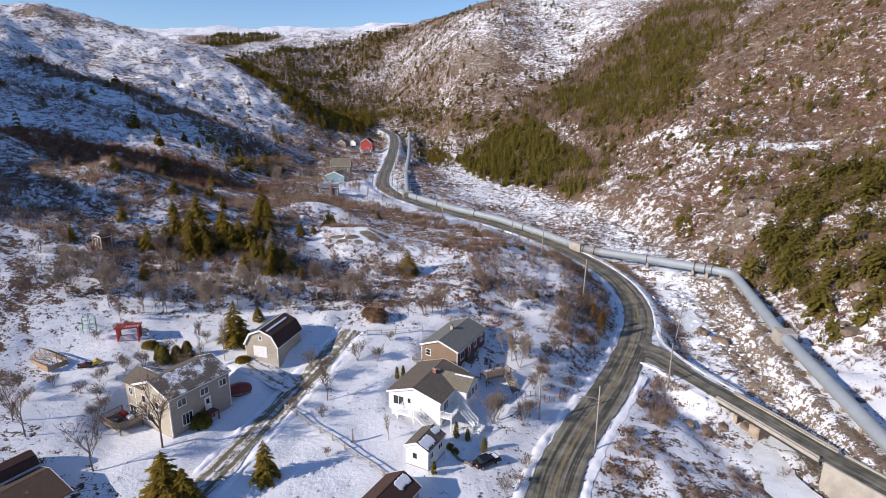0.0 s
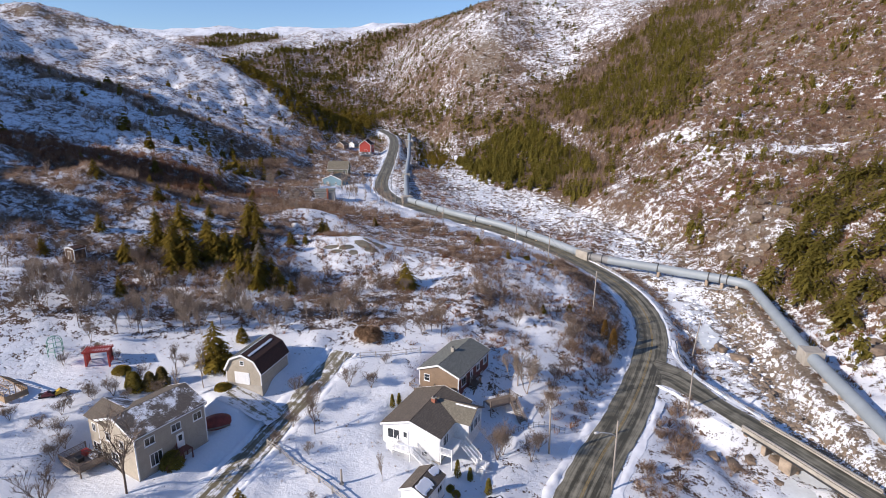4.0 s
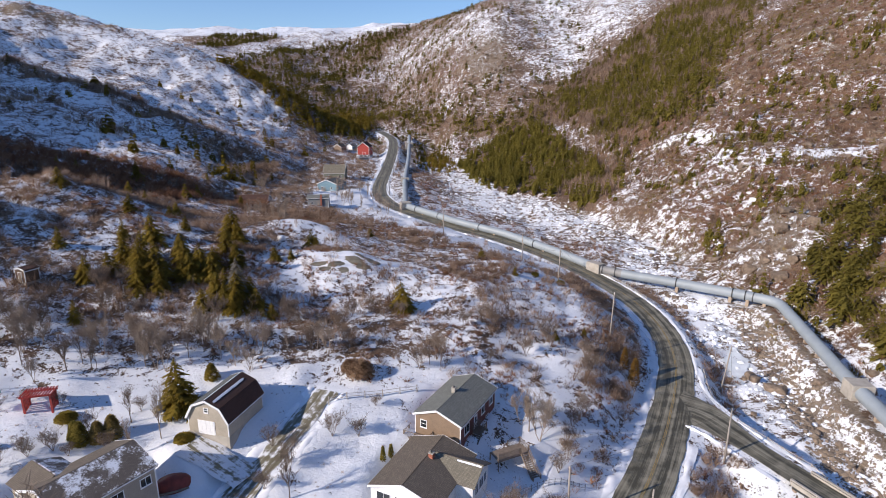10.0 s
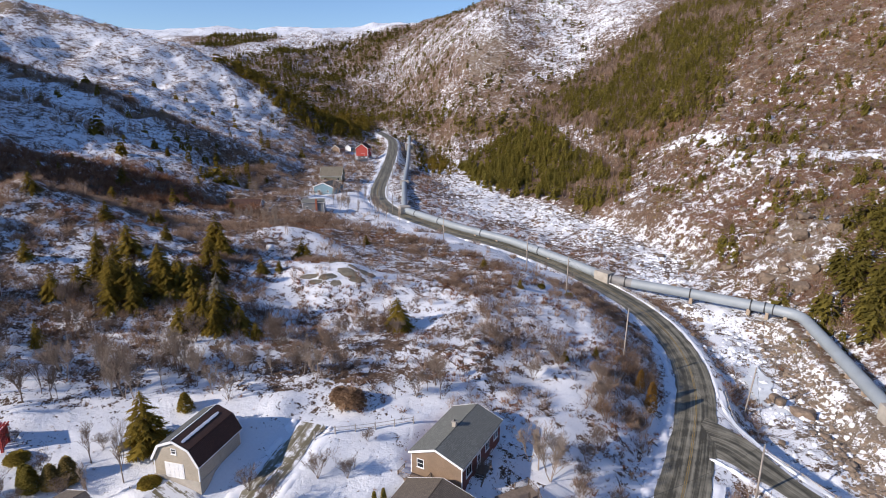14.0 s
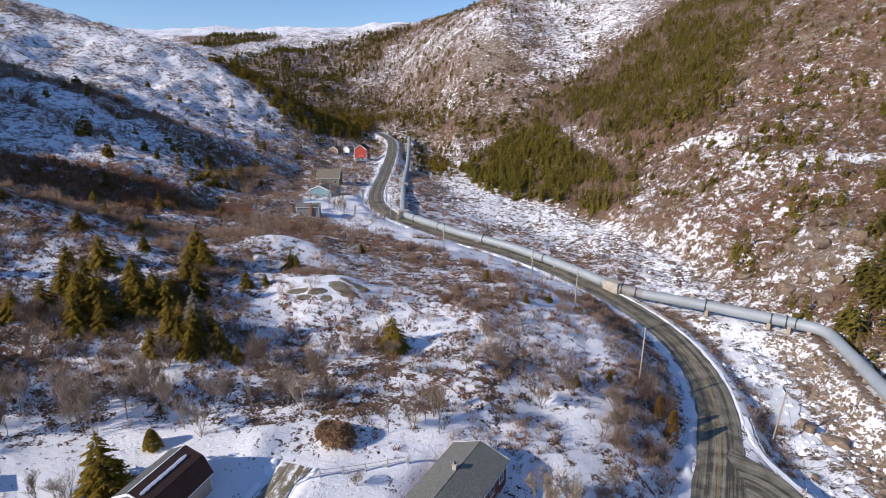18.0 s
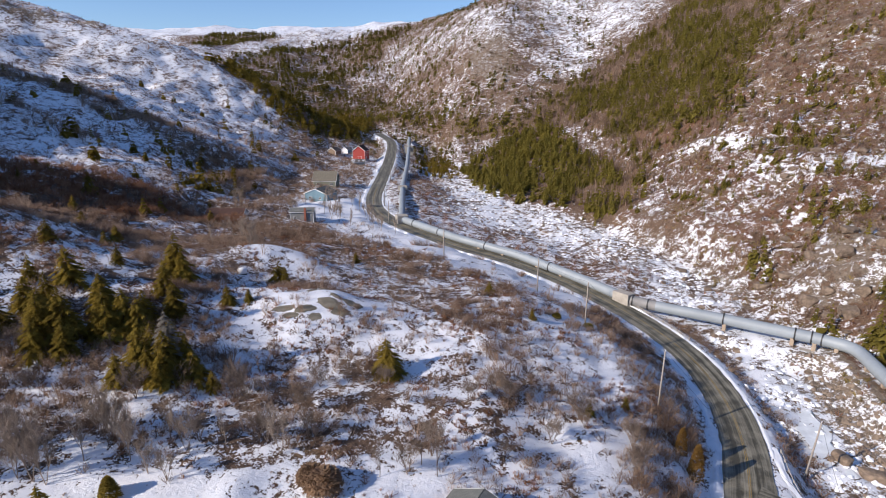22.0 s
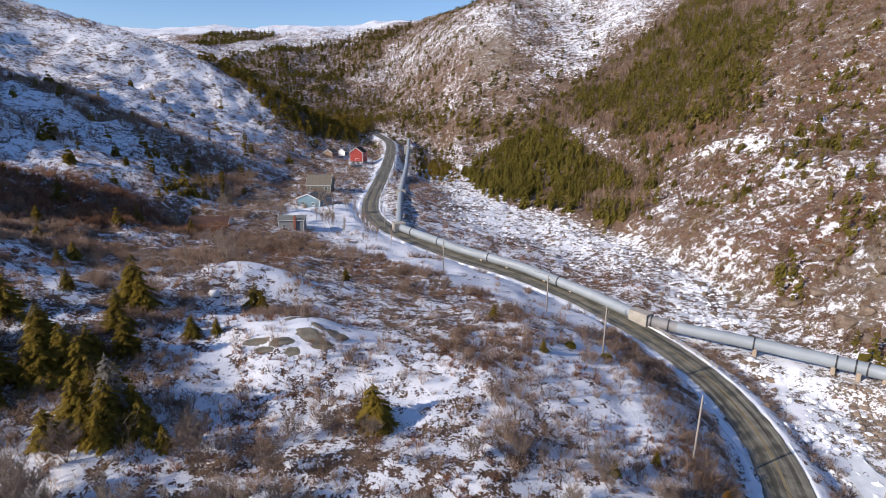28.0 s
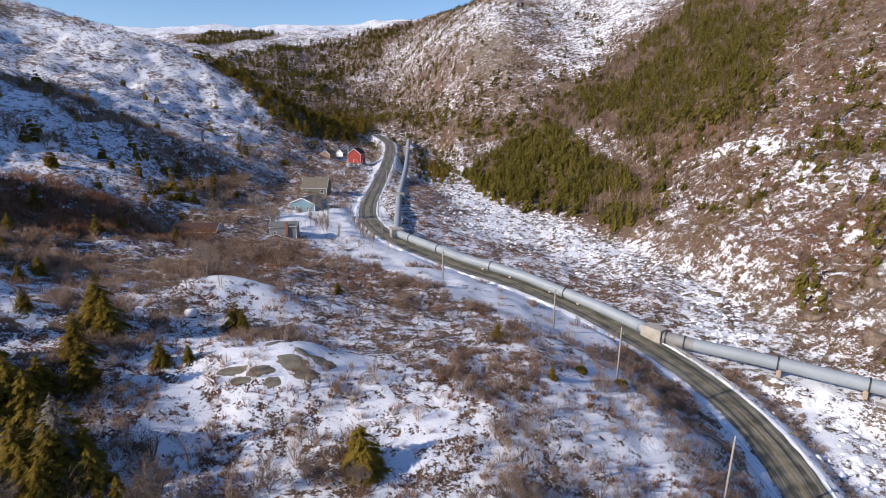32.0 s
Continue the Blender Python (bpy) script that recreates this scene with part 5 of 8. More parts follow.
fine_road = curve_points(ROAD, 0.7)
snow_ridge("snow_bank_inner", fine_road[30:560], -4.5, 1.7, 0.5, 1, "ploughed snow bank along the inner road edge")
snow_ridge("snow_bank_outer", fine_road[136:600], 4.1, 0.8, 0.35, 4, "low dirty snow ridge along the outer road edge")
snow_ridge("snow_bank_bridge", curve_points([(51.2, 134, -0.1), (48.9, 126, -0.1), (48.6, 119, 0), (50.6, 111, 0), (53.2, 104.2, 0), (55.4, 99.2, 0)], 0.7), 0.0, 1.0, 0.4, 3, "snow ridge along the bridge approach")
snow_ridge("snow_bank_wedge", curve_points([(39.7, 111.6, 0), (42.2, 108.6, 0), (44.8, 103.6, 0), (47.6, 97.6, 0)], 0.7), 0.0, 1.1, 0.35, 7, "snow ridge along the inner edge of the bridge approach")
snow_ridge("snow_bank_near", fine_road[0:98], 4.5, 1.3, 0.4, 6, "ploughed snow bank beside the lower road")
snow_ridge("snow_bank_drive", curve_points(DRIVE, 0.45), 2.9, 1.2, 0.34, 2, "snow heaped along the driveway edge")
snow_ridge("snow_bank_drive_far", curve_points(DRIVE, 0.45), -2.9, 1.2, 0.34, 5, "snow heaped along the driveway edge")


def rail_fence(name, label, line, rails, high, material, every=2.4, post=0.07, thick=0.045, group="fences", category="fence"):
    """A fence along a line of ground points: separate posts and rails."""
    pts = curve_points([(x, y, 0) for x, y in line], every)
    ob = thing(name, label, category, pose(pts[0][0], pts[0][1], float(land(pts[0][0], pts[0][1])[0])), group)
    o = Vector(ob.matrix_basis.translation)
    feet = [Vector((x, y, float(land(x, y)[0]))) - o for x, y, _ in pts]
    for p in feet:
        part("post", box(-post, post, -post, post, -0.4, high + 0.12), material, ob, m=Matrix.Translation(p))
    for a, b in zip(feet, feet[1:]):
        for k in rails:
            part("rail", tube([a + Vector((0, 0, high * k)), b + Vector((0, 0, high * k))], thick, 4), material, ob)
    return ob


rail_fence("yard_fence", "long grey-white post-and-rail fence across the snowy yard", [(-27.1, 80.4), (-22, 77.2), (-17.3, 74.1), (-9.9, 69)], (0.5, 0.95), 1.0, FENCE_WOOD, 2.4, 0.1, 0.08)
rail_fence("upper_fence", "grey post-and-rail fence behind the bungalow", [(-19.6, 100.2), (-13.5, 102.8), (-6.5, 105.6)], (0.45, 0.92), 1.1, FENCE_WOOD)
rail_fence("pasture_fence", "grey wooden fence at the foot of the driveway", [(-28.6, 79), (-31, 72), (-33.4, 65), (-35, 60)], (0.9,), 0.6, FENCE_WOOD, 3.0)
rail_fence("wire_fence", "dark low metal fence in the shaded garden", [(8.5, 88.7), (13, 91), (18.2, 92.6)], (0.5, 0.95), 1.0, STEEL_DARK, 0.9, 0.035, 0.025)
rail_fence("garden_edge", "low dark timber edging curving round the garden", [(-0.6, 76.8), (0.6, 74.2), (2.6, 72.9)], (0.3, 0.7), 0.5, DECK_WOOD, 0.9, 0.1, 0.13)
guard = offset(ROAD_LINE, 4.35)
rail_fence("guard_rail", "long low white-topped guard rail between the road and the pipe", [(p[0], p[1]) for p in guard[136:245:12]], (0.55, 0.98), 0.75, FENCE_WOOD, 3.0, 0.1, 0.09, "guard rails", "guard rail")
rail_fence("upper_guard_rail", "thin guard rail along the bend of the upper road", [(p[0], p[1]) for p in guard[252:400:14]], (0.9,), 0.7, GALVANISED, 4.0, 0.07, 0.07, "guard rails", "guard rail")


def utility_pole(x, y, high, label, lean=(0, 0), arm=True):
    z = float(land(x, y)[0])
    ob = thing("utility_pole", label, "utility pole", pose(x, y, z, lean[0], lean[1], 0), "utility poles")
    part("shaft", smooth(tube([(0, 0, -0.6), (0, 0, high * 0.5), (0, 0, high)], [0.17, 0.15, 0.12], 8)), POLE_WOOD, ob)
    if arm:
        part("insulator", tube([(0, 0, high), (0, 0, high + 0.25)], 0.05, 6), WHITE_PAINT, ob)
        part("bracket", box(0.1, 0.42, -0.04, 0.04, high - 1.1, high - 1.0), STEEL_DARK, ob)
        part("insulator", tube([(0.4, 0, high - 1.0), (0.4, 0, high - 0.8)], 0.04, 6), WHITE_PAINT, ob)
    return ob


POLES = [(25.3, 159.6, 9.2, (0, 0.5)), (18.9, 184.6, 8.6, (0, 0)), (32.3, 135.2, 10.0, (0, 1)), (54.6, 130.6, 10.5, (1, 5)), (42.9, 103.4, 9.6, (0, 0)), (-5, 212, 8.2, (0, 0)), (-33.2, 292.6, 9.0, (0, 0)), (-37.8, 352, 9.0, (0, 0)), (-40.2, 400, 9, (0, 0)), (14.7, 86.9, 8.0, (0, -1)), (-27.5, 262, 8.5, (0, 0)), (-15.4, 75.2, 2.2, (0, 0))]
pole_tops = []
for x, y, high, lean in POLES:
    ob = utility_pole(x, y, high, "weathered grey wooden utility pole standing in snow" if high > 5 else "short clothes-line pole in the snowy yard", lean, high > 5)
    pole_tops.append(ob.matrix_basis @ Vector((0, 0, high + 0.1)))
part("shaft_base", box(-0.3, 0.3, -0.3, 0.3, -0.3, 0.05), CONCRETE, ob)


def wire(name, a, b, sag):
    """A hanging cable between two poles."""
    pts = [a.lerp(b, k / 10) - Vector((0, 0, sag * 4 * (k / 10) * (1 - k / 10))) for k in range(11)]
    m = Matrix.Translation(pts[0])
    ob = part(name, tube([p - pts[0] for p in pts], 0.02, 3), STEEL_DARK, None, m=m)
    return tagged(ob, "thin dark overhead cable between utility poles", "cable", "overhead cables")


for i, j in ((1, 0), (0, 2), (2, 4), (5, 1), (10, 5), (6, 10), (7, 6), (8, 7), (4, 9), (3, 4)):
    wire("overhead_cable", pole_tops[i], pole_tops[j], 0.9)
    if i < 3:
        wire("overhead_cable", pole_tops[i] - Vector((0, 0, 1.2)), pole_tops[j] - Vector((0, 0, 1.2)), 1.1)


def street_lamp(x, y):
    z = float(land(x, y)[0])
    ob = thing("street_lamp", "pale wooden pole street lamp with a curved arm over the road", "street lamp", pose(x, y, z, 0, 0, 0))
    part("pole", smooth(tube([(0, 0, -0.5), (0, 0, 5), (0, 0, 11.2)], [0.16, 0.14, 0.11], 8)), POLE_WOOD, ob)
    part("arm", smooth(tube([(0, 0, 8.7), (-0.8, 0, 9.2), (-2.0, 0, 9.35), (-2.5, 0, 9.3)], 0.09, 6)), GALVANISED, ob, "galvanised curved arm")
    head = part("lamp_head", smooth(tube([(-2.3, 0, 9.3), (-2.6, 0, 9.3), (-3.1, 0, 9.22), (-3.2, 0, 9.2)], [0.1, 0.24, 0.22, 0.08], 8)), GALVANISED, ob)
    part("lens", tube([(-2.85, 0, 9.16), (-2.85, 0, 9.02)], [0.13, 0.07], 8), WHITE_PAINT, head)


street_lamp(22.6, 79.6)

# bridge on the side road
bridge = thing("road_bridge", "narrow concrete road bridge with low railings over the frozen river", "bridge", pose(0, 0, 0))
bl = curve_points(SIDE_ROAD, 1.0)
far = np.argmin(np.abs(bl[:, 1] - 98.5))
end = np.argmin(np.abs(bl[:, 1] - 78.5))
span = bl[far:end]


def band(name, line, d0, d1, z0, z1, material, label=""):
    """A beam with a square section, following a line at a distance from it."""
    a, b = offset(line, d0), offset(line, d1)
    n = len(line)
    rows = np.stack([np.c_[a[:, :2], a[:, 2] + z0], np.c_[b[:, :2], b[:, 2] + z0], np.c_[b[:, :2], b[:, 2] + z1], np.c_[a[:, :2], a[:, 2] + z1]], 1)
    i = np.arange(n - 1)[:, None] * 4
    j, k = np.arange(4)[None, :], (np.arange(4)[None, :] + 1) % 4
    f = np.stack([i + j, i + k, i + 4 + k, i + 4 + j], -1).reshape(-1, 4)
    f = np.r_[f, [[0, 3, 2, 1]], [[4 * n - 4, 4 * n - 3, 4 * n - 2, 4 * n - 1]]]
    return part(name, from_arrays(name, rows.reshape(-1, 3), f, material), None, bridge, label)


band("slab", span, -2.3, 2.3, -0.5, 0.0, CONCRETE)
for d in (-1.6, 1.6):
    band("girder", span, d - 0.25, d + 0.25, -1.2, -0.5, STEEL_DARK, "dark steel girder")
for s in (-1, 1):
    band("kerb", span, s * 2.3 - 0.15, s * 2.3 + 0.15, 0.0, 0.2, CONCRETE)
    band("railing", span, s * 2.3 - 0.16, s * 2.3 + 0.16, 0.42, 0.6, FENCE_WOOD, "white-topped low timber rail")
    posts = offset(span, s * 2.3)
    for p in posts[::2]:
        part("railing_post", box(-0.1, 0.1, -0.1, 0.1, 0.15, 0.44), FENCE_WOOD, bridge, m=Matrix.Translation(p))
for y, wide in ((98.3, 1.4), (94.6, 0.8), (90.6, 2.0), (79.0, 1.2)):
    p = bl[np.argmin(np.abs(bl[:, 1] - y))]
    part("pier", box(-2.1, 2.1, -wide / 2, wide / 2, -5.2, -1.2, 0.12), STAINED, bridge, "rust-stained concrete bridge pier", pose(p[0], p[1], p[2], 0, 0, 28))
for s in (-1, 1):
    wall_line = bl[np.argmin(np.abs(bl[:, 1] - 79)):np.argmin(np.abs(bl[:, 1] - 56))]
    band("abutment_wall", wall_line, s * 2.5 - 0.2, s * 2.5 + 0.2, -5.5, 0.3, CONCRETE, "pale concrete abutment wall")
rail_fence("bridge_approach_rail", "low guard rail on the approach to the bridge", [(51.8, 133), (49.6, 125), (49.3, 118), (51.2, 110.6), (53.8, 104), (56.0, 98.6)], (0.95,), 0.6, FENCE_WOOD, 2.4, 0.09, 0.08, "guard rails", "guard rail")

# river ice
ice = curve_points([(50, 62, -3.75), (52, 74, -3.7), (54.5, 85, -3.65), (59.5, 95, -3.5)], 1.5)
tagged(new("river_ice", ribbon("river_ice", ice, 3.2, ICE, 0.0, 6, 0.0, 1.5)), "grey-green river ice with thin snow under the bridge", "ice", kind="structure")
pool = curve_points([(60.5, 132, -3.4), (62.5, 140, -3.2), (65.5, 149, -2.9), (67, 156, -2.6)], 1.5)
tagged(new("pool_ice", ribbon("pool_ice", pool, 2.3, ICE, -0.12, 6, 0.0, 1.6)), "smooth snow-dusted ice on the river pool", "ice", kind="structure")

# ---- stones ----
def stone_shapes(count, seed):
    rng = np.random.RandomState(seed)
    out = []
    for _ in range(count):
        bm = bmesh.new()
        bmesh.ops.create_icosphere(bm, subdivisions=1, radius=1)
        flat = rng.uniform(0.5, 0.8)
        for v in bm.verts:
            v.co *= rng.uniform(0.7, 1.15)
            v.co.z *= flat
        for _ in range(3):
            n = Vector(rng.normal(size=3)).normalized()
            d = rng.uniform(0.5, 0.8)
            for v in bm.verts:
                over = v.co.dot(n) - d
                if over > 0:
                    v.co -= n * over
        bm.verts.index_update()
        bm.verts.ensure_lookup_table()
        tri = np.array([[tuple(v.co) for v in f.verts] for f in bm.faces])
        bm.free()
        out.append(tri)
    return out


STONES = stone_shapes(8, 21)

# ---- plants ----
PLANT = np.random.RandomState(7)


def shrub_shapes(count, stems, twigs, lean, seed, wide=0.055):
    """Bare shrubs one metre high: thin three-cornered stems and twigs, each shape an array of triangles."""
    rng = np.random.RandomState(seed)
    shapes = []
    for _ in range(count):
        tris = []
        for _ in range(stems):
            a = rng.uniform(0, 2 * math.pi)
            out = lean * math.sqrt(rng.uniform(0.02, 1))
            base = np.array([0.12 * math.cos(a), 0.12 * math.sin(a), -0.05])
            tip = np.array([out * math.cos(a), out * math.sin(a), rng.uniform(0.6, 1.0) * (1.05 - 0.45 * out)])
            b = rng.uniform(0, math.pi)
            w = wide * np.array([math.cos(b), math.sin(b), 0])
            tris.append([base - w, base + w, tip])
            for _ in range(twigs):
                k = rng.uniform(0.3, 0.85)
                p = base + (tip - base) * k
                q = p + np.array([rng.uniform(-0.3, 0.3), rng.uniform(-0.3, 0.3), rng.uniform(0.1, 0.34)])
                c = rng.uniform(0, math.pi)
                v = 0.6 * wide * np.array([math.cos(c), math.sin(c), rng.uniform(-0.4, 0.4)])
                tris.append([p - v, p + v, q])
        shapes.append(np.array(tris))
    return shapes


def conifer_shape(rng, levels, arms, slim=0.2, droop=0.35):
    """A spruce or fir one metre high: whorls of ragged hanging boughs round a stem. Triangles and a tone for each
    corner, with bough shade in it.
    """
    tris, tones = [], []
    bulge = rng.uniform(0, 6.3)
    for i in range(levels):
        k = i / (levels - 1)
        z = 0.06 + 0.88 * k
        reach = slim * (1 - k) ** 0.7 * (0.8 + 0.28 * math.sin(bulge + 7 * k)) * rng.uniform(0.75, 1.2) + 0.02
        turn = rng.uniform(0, 6.3)
        for j in range(arms):
            a = turn + 2 * math.pi * j / arms + rng.uniform(-0.3, 0.3)
            r = reach * rng.choice([0.35, 0.7, 0.9, 1.0, 1.1, 1.35])
            d, s = np.array([math.cos(a), math.sin(a), 0]), np.array([-math.sin(a), math.cos(a), 0])
            w = r * rng.uniform(0.32, 0.5)
            root = np.array([0, 0, z + 0.03]) + d * 0.01
            tip = d * r + np.array([0, 0, z - droop * r + rng.uniform(-0.01, 0.015)])
            mid = d * r * 0.55 + np.array([0, 0, z + 0.012])
            low = d * r * 0.6 + np.array([0, 0, z - (0.3 + 0.8 * droop) * r])
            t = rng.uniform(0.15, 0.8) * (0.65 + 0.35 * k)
            # shade under and inside the boughs is put into the tones
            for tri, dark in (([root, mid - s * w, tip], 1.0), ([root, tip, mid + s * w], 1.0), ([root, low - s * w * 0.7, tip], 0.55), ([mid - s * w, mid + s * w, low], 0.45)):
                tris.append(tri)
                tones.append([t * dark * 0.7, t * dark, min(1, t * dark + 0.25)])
    top = np.array([0, 0, 1.0])
    for a in (0, 2.1, 4.2):
        tris.append([top, 0.022 * np.array([math.cos(a), math.sin(a), 0]) + (0, 0, 0.9), 0.022 * np.array([math.cos(a + 2), math.sin(a + 2), 0]) + (0, 0, 0.9)])
        tones.append([0.8, 0.6, 0.6])
    return np.array(tris), np.array(tones)


def scatter(name, shapes, places, heights, material, label, category, widths=None, tones=None):
    """Many plants in one mesh, each a turned and stretched copy of one of the shapes."""
    verts, tone = [], []
    n = len(places)
    pick = PLANT.randint(len(shapes), size=n)
    turn = PLANT.uniform(0, 2 * math.pi, n)
    wide = (PLANT.uniform(0.75, 1.25, n) if widths is None else widths) * heights
    shade = PLANT.uniform(0, 1, n)
    for k, shape in enumerate(shapes):
        tri, tn = shape if isinstance(shape, tuple) else (shape, None)
        some = np.where(pick == k)[0]
        c, s = np.cos(turn[some])[:, None, None], np.sin(turn[some])[:, None, None]
        x, y, z = tri[None, ..., 0], tri[None, ..., 1], tri[None, ..., 2]
        w, h = wide[some][:, None, None], heights[some][:, None, None]
        p = np.stack([(x * c - y * s) * w, (x * s + y * c) * w, z * h + 0 * w], -1) + places[some][:, None, None, :]
        verts.append(p.reshape(-1, 3))
        t = np.broadcast_to((shade[some][:, None, None] if tn is None else 0.55 * tn[None] + 0.45 * shade[some][:, None, None]), (len(some), len(tri), 3))
        tone.append(t.reshape(-1))
    verts, tone = np.concatenate(verts), np.concatenate(tone)
    me = from_arrays(name, verts, np.arange(len(verts)).reshape(-1, 3), material, {"tone": tone})
    return tagged(new(name, me), label, category, kind="stuff")


def clear_of_ways(x, y, road=5.2, pipe=3.0):
    ok = np.ones(len(x), bool)
    for line, far in ((ROAD_LINE, road), (SIDE_LINE, 4.0), (DRIVE_LINE, 3.4), (APRON_LINE, 3.4), (PIPE_LINE, pipe)):
        d, _ = nearest(x, y, line)
        ok &= d > far
    ok &= within(x, y, MEADOW, 3.0) < 0.5 + 0.55 * (wave(x, y, 4, 6) > 0.55)
    for cx, cy, a, b, _, turn in PLOTS:
        ok &= mound(x, y, cx, cy, a, b, turn) < 0.45
    return ok


def sown(count, box, density, road=5.2):
    """Random places in a box, thinned by a density map from 0 to 1."""
    x, y = PLANT.uniform(box[0], box[1], count), PLANT.uniform(box[2], box[3], count)
    keep = (PLANT.uniform(0, 1, count) < density(x, y)) & clear_of_ways(x, y, road)
    x, y = x[keep], y[keep]
    return np.stack([x, y, land(x, y)], 1)


def yard_map(x, y):
    return np.clip(1.6 * mound(x, y, -28, 82, 46, 26), 0, 1)


def thicket(x, y):
    clump = step(wave(x, y, 7, 2) + 0.7 * wave(x, y, 18, 5) + 0.45 * wave(x, y, 3, 1), 0.0, 0.45)
    belt = step(y, 104, 118) * (1 - step(y, 205, 235)) * (1 - step(x, 30, 42)) * step(x, -125, -100)
    open_ = 0.95 * mound(x, y, -25, 148, 14, 7, 12) + 0.95 * mound(x, y, -41, 174, 11, 5, 10) + 0.7 * mound(x, y, 8, 121, 16, 6) + 0.1 * mound(x, y, -2, 127, 7, 16, 25) + 0.85 * mound(x, y, 22, 143, 12, 22)
    return np.clip(belt * (0.14 + 0.86 * clump) * (1 - np.clip(open_, 0, 1)), 0, 1) * (1 - yard_map(x, y)) * (1 - np.clip(1.5 * mound(x, y, 12, 98, 11, 13), 0, 1))


SHRUBS = shrub_shapes(8, 15, 5, 0.8, 3, 0.019)
LOW = shrub_shapes(6, 14, 2, 1.05, 4, 0.06)
TUFT = shrub_shapes(6, 9, 1, 1.0, 14, 0.075)
TALL = shrub_shapes(6, 10, 6, 0.45, 5, 0.015)
FINE_TALL = shrub_shapes(5, 6, 2, 0.4, 6, 0.03)

p = sown(28000, (-125, 42, 104, 235), thicket, 7.0)
scatter("thicket", SHRUBS, p, PLANT.uniform(0.6, 2.0, len(p)), TWIGS, "dense leafless grey-brown alder and birch scrub in snow", "shrubs")
p = sown(27000, (-125, 46, 106, 240), lambda x, y: 0.75 * step(wave(x, y, 5, 4) + 0.6 * wave(x, y, 13, 6), 0.15, 0.5) * (1 - yard_map(x, y)) * (1 - 0.9 * mound(x, y, -25, 148, 13, 7, 12)) * (1 - 0.9 * mound(x, y, -41, 174, 11, 5, 10)))
scatter("low_heath", LOW, p, PLANT.uniform(0.35, 1.0, len(p)), RED_TWIGS, "low russet heath bushes poking through the snow", "heath")
p = sown(1900, (-110, 38, 106, 215), lambda x, y: thicket(x, y) * (0.35 + 0.65 * (1 - step(y, 134, 150))) * step(wave(x, y, 8, 7) + 0.5 * wave(x, y, 3.5, 2), -0.3, 0.4))
scatter("tall_scrub", TALL, p, PLANT.uniform(2.0, 4.4, len(p)), TWIGS, "tall thin leafless birch and alder saplings in the scrub", "shrubs")
p = sown(1500, (20, 46, 108, 205), lambda x, y: (1 - step(np.abs(nearest(x, y, ROAD_LINE)[0] - 11), 4, 7)) * (x < np.interp(y, ROAD_LINE[:, 1], ROAD_LINE[:, 0])) * step(wave(x, y, 6, 4) + 0.5 * wave(x, y, 2.6, 2), -0.35, 0.4), 7.5)
scatter("roadside_thicket", SHRUBS + TALL[:2], p, PLANT.uniform(0.9, 2.6, len(p)), TWIGS, "bare grey-brown scrub on the bank above the road bend", "shrubs")
p = sown(9500, (-175, -4, 188, 300), lambda x, y: np.clip(1.25 * mound(x, y, -75, 226, 60, 8, -4) + 0.45 * mound(x, y, -40, 222, 45, 12, -4) + 1.0 * within(x, y, ALDER_HOLLOW, 6) + 0.5 * mound(x, y, -20, 236, 26, 8, -35) - 0.6 * mound(x, y, -55, 268, 22, 12), 0, 1))
dark_ = p[:, 0] < -82 + 14 * wave(p[:, 0], p[:, 1], 9, 1)
scatter("alder_band", TALL + SHRUBS[:3], p[dark_], PLANT.uniform(1.6, 3.2, dark_.sum()), RED_TWIGS, "tall band of bare reddish-brown alder thicket", "shrubs")
scatter("willow_band", TALL + SHRUBS[:3], p[~dark_], PLANT.uniform(1.4, 2.8, (~dark_).sum()), TWIGS, "band of bare tan willow and alder scrub above the road", "shrubs")
p = sown(14000, (-330, -95, 110, 520), lambda x, y: 0.16 + 0.6 * step(wave(x, y, 24, 3) + 0.6 * wave(x, y, 9, 1), 0.15, 0.8) + 0.5 * mound(x, y, -110, 330, 30, 60) + 0.4 * mound(x, y, -115, 205, 40, 40))
scatter("slope_scrub", SHRUBS[:2] + TUFT[:4], p, PLANT.uniform(0.7, 2.0, len(p)), TWIGS, "sparse brown scrub scattered over the snowy slope", "shrubs")
p = sown(24000, (-345, -100, 235, 505), lambda x, y: (0.25 + 0.7 * step(wave(x, y, 11, 6) + 0.8 * wave(x, y, 5, 3), -0.2, 0.7)) * step(x + 0.78 * y, -30, 0))
scatter("slope_heath", TUFT, p, PLANT.uniform(0.25, 0.75, len(p)), RED_TWIGS, "dark tufts of heath poking through snow on the hillside", "heath")
p = sown(24000, (60, 280, 60, 420), lambda x, y: step(x, 70, 84) * (0.25 + 0.7 * step(wave(x, y, 14, 2) + 0.7 * wave(x, y, 6, 5), -0.1, 0.7)))
scatter("hillside_heath", TUFT + TUFT + SHRUBS[:2], p, PLANT.uniform(0.4, 1.6, len(p)), RED_TWIGS, "rust-brown heath and scrub on the rocky hillside", "heath")
p = sown(9000, (20, 90, 60, 300), lambda x, y: 0.55 * step(wave(x, y, 6, 7) + 0.5 * wave(x, y, 15, 2), 0.1, 0.6) * (1 - step(-nearest(x, y, RIVER_LINE)[0], -7, -2)), 4.6)
scatter("riverside_scrub", LOW + SHRUBS[:3], p, PLANT.uniform(0.4, 1.3, len(p)), TWIGS, "bare brown scrub along the frozen river banks", "shrubs")
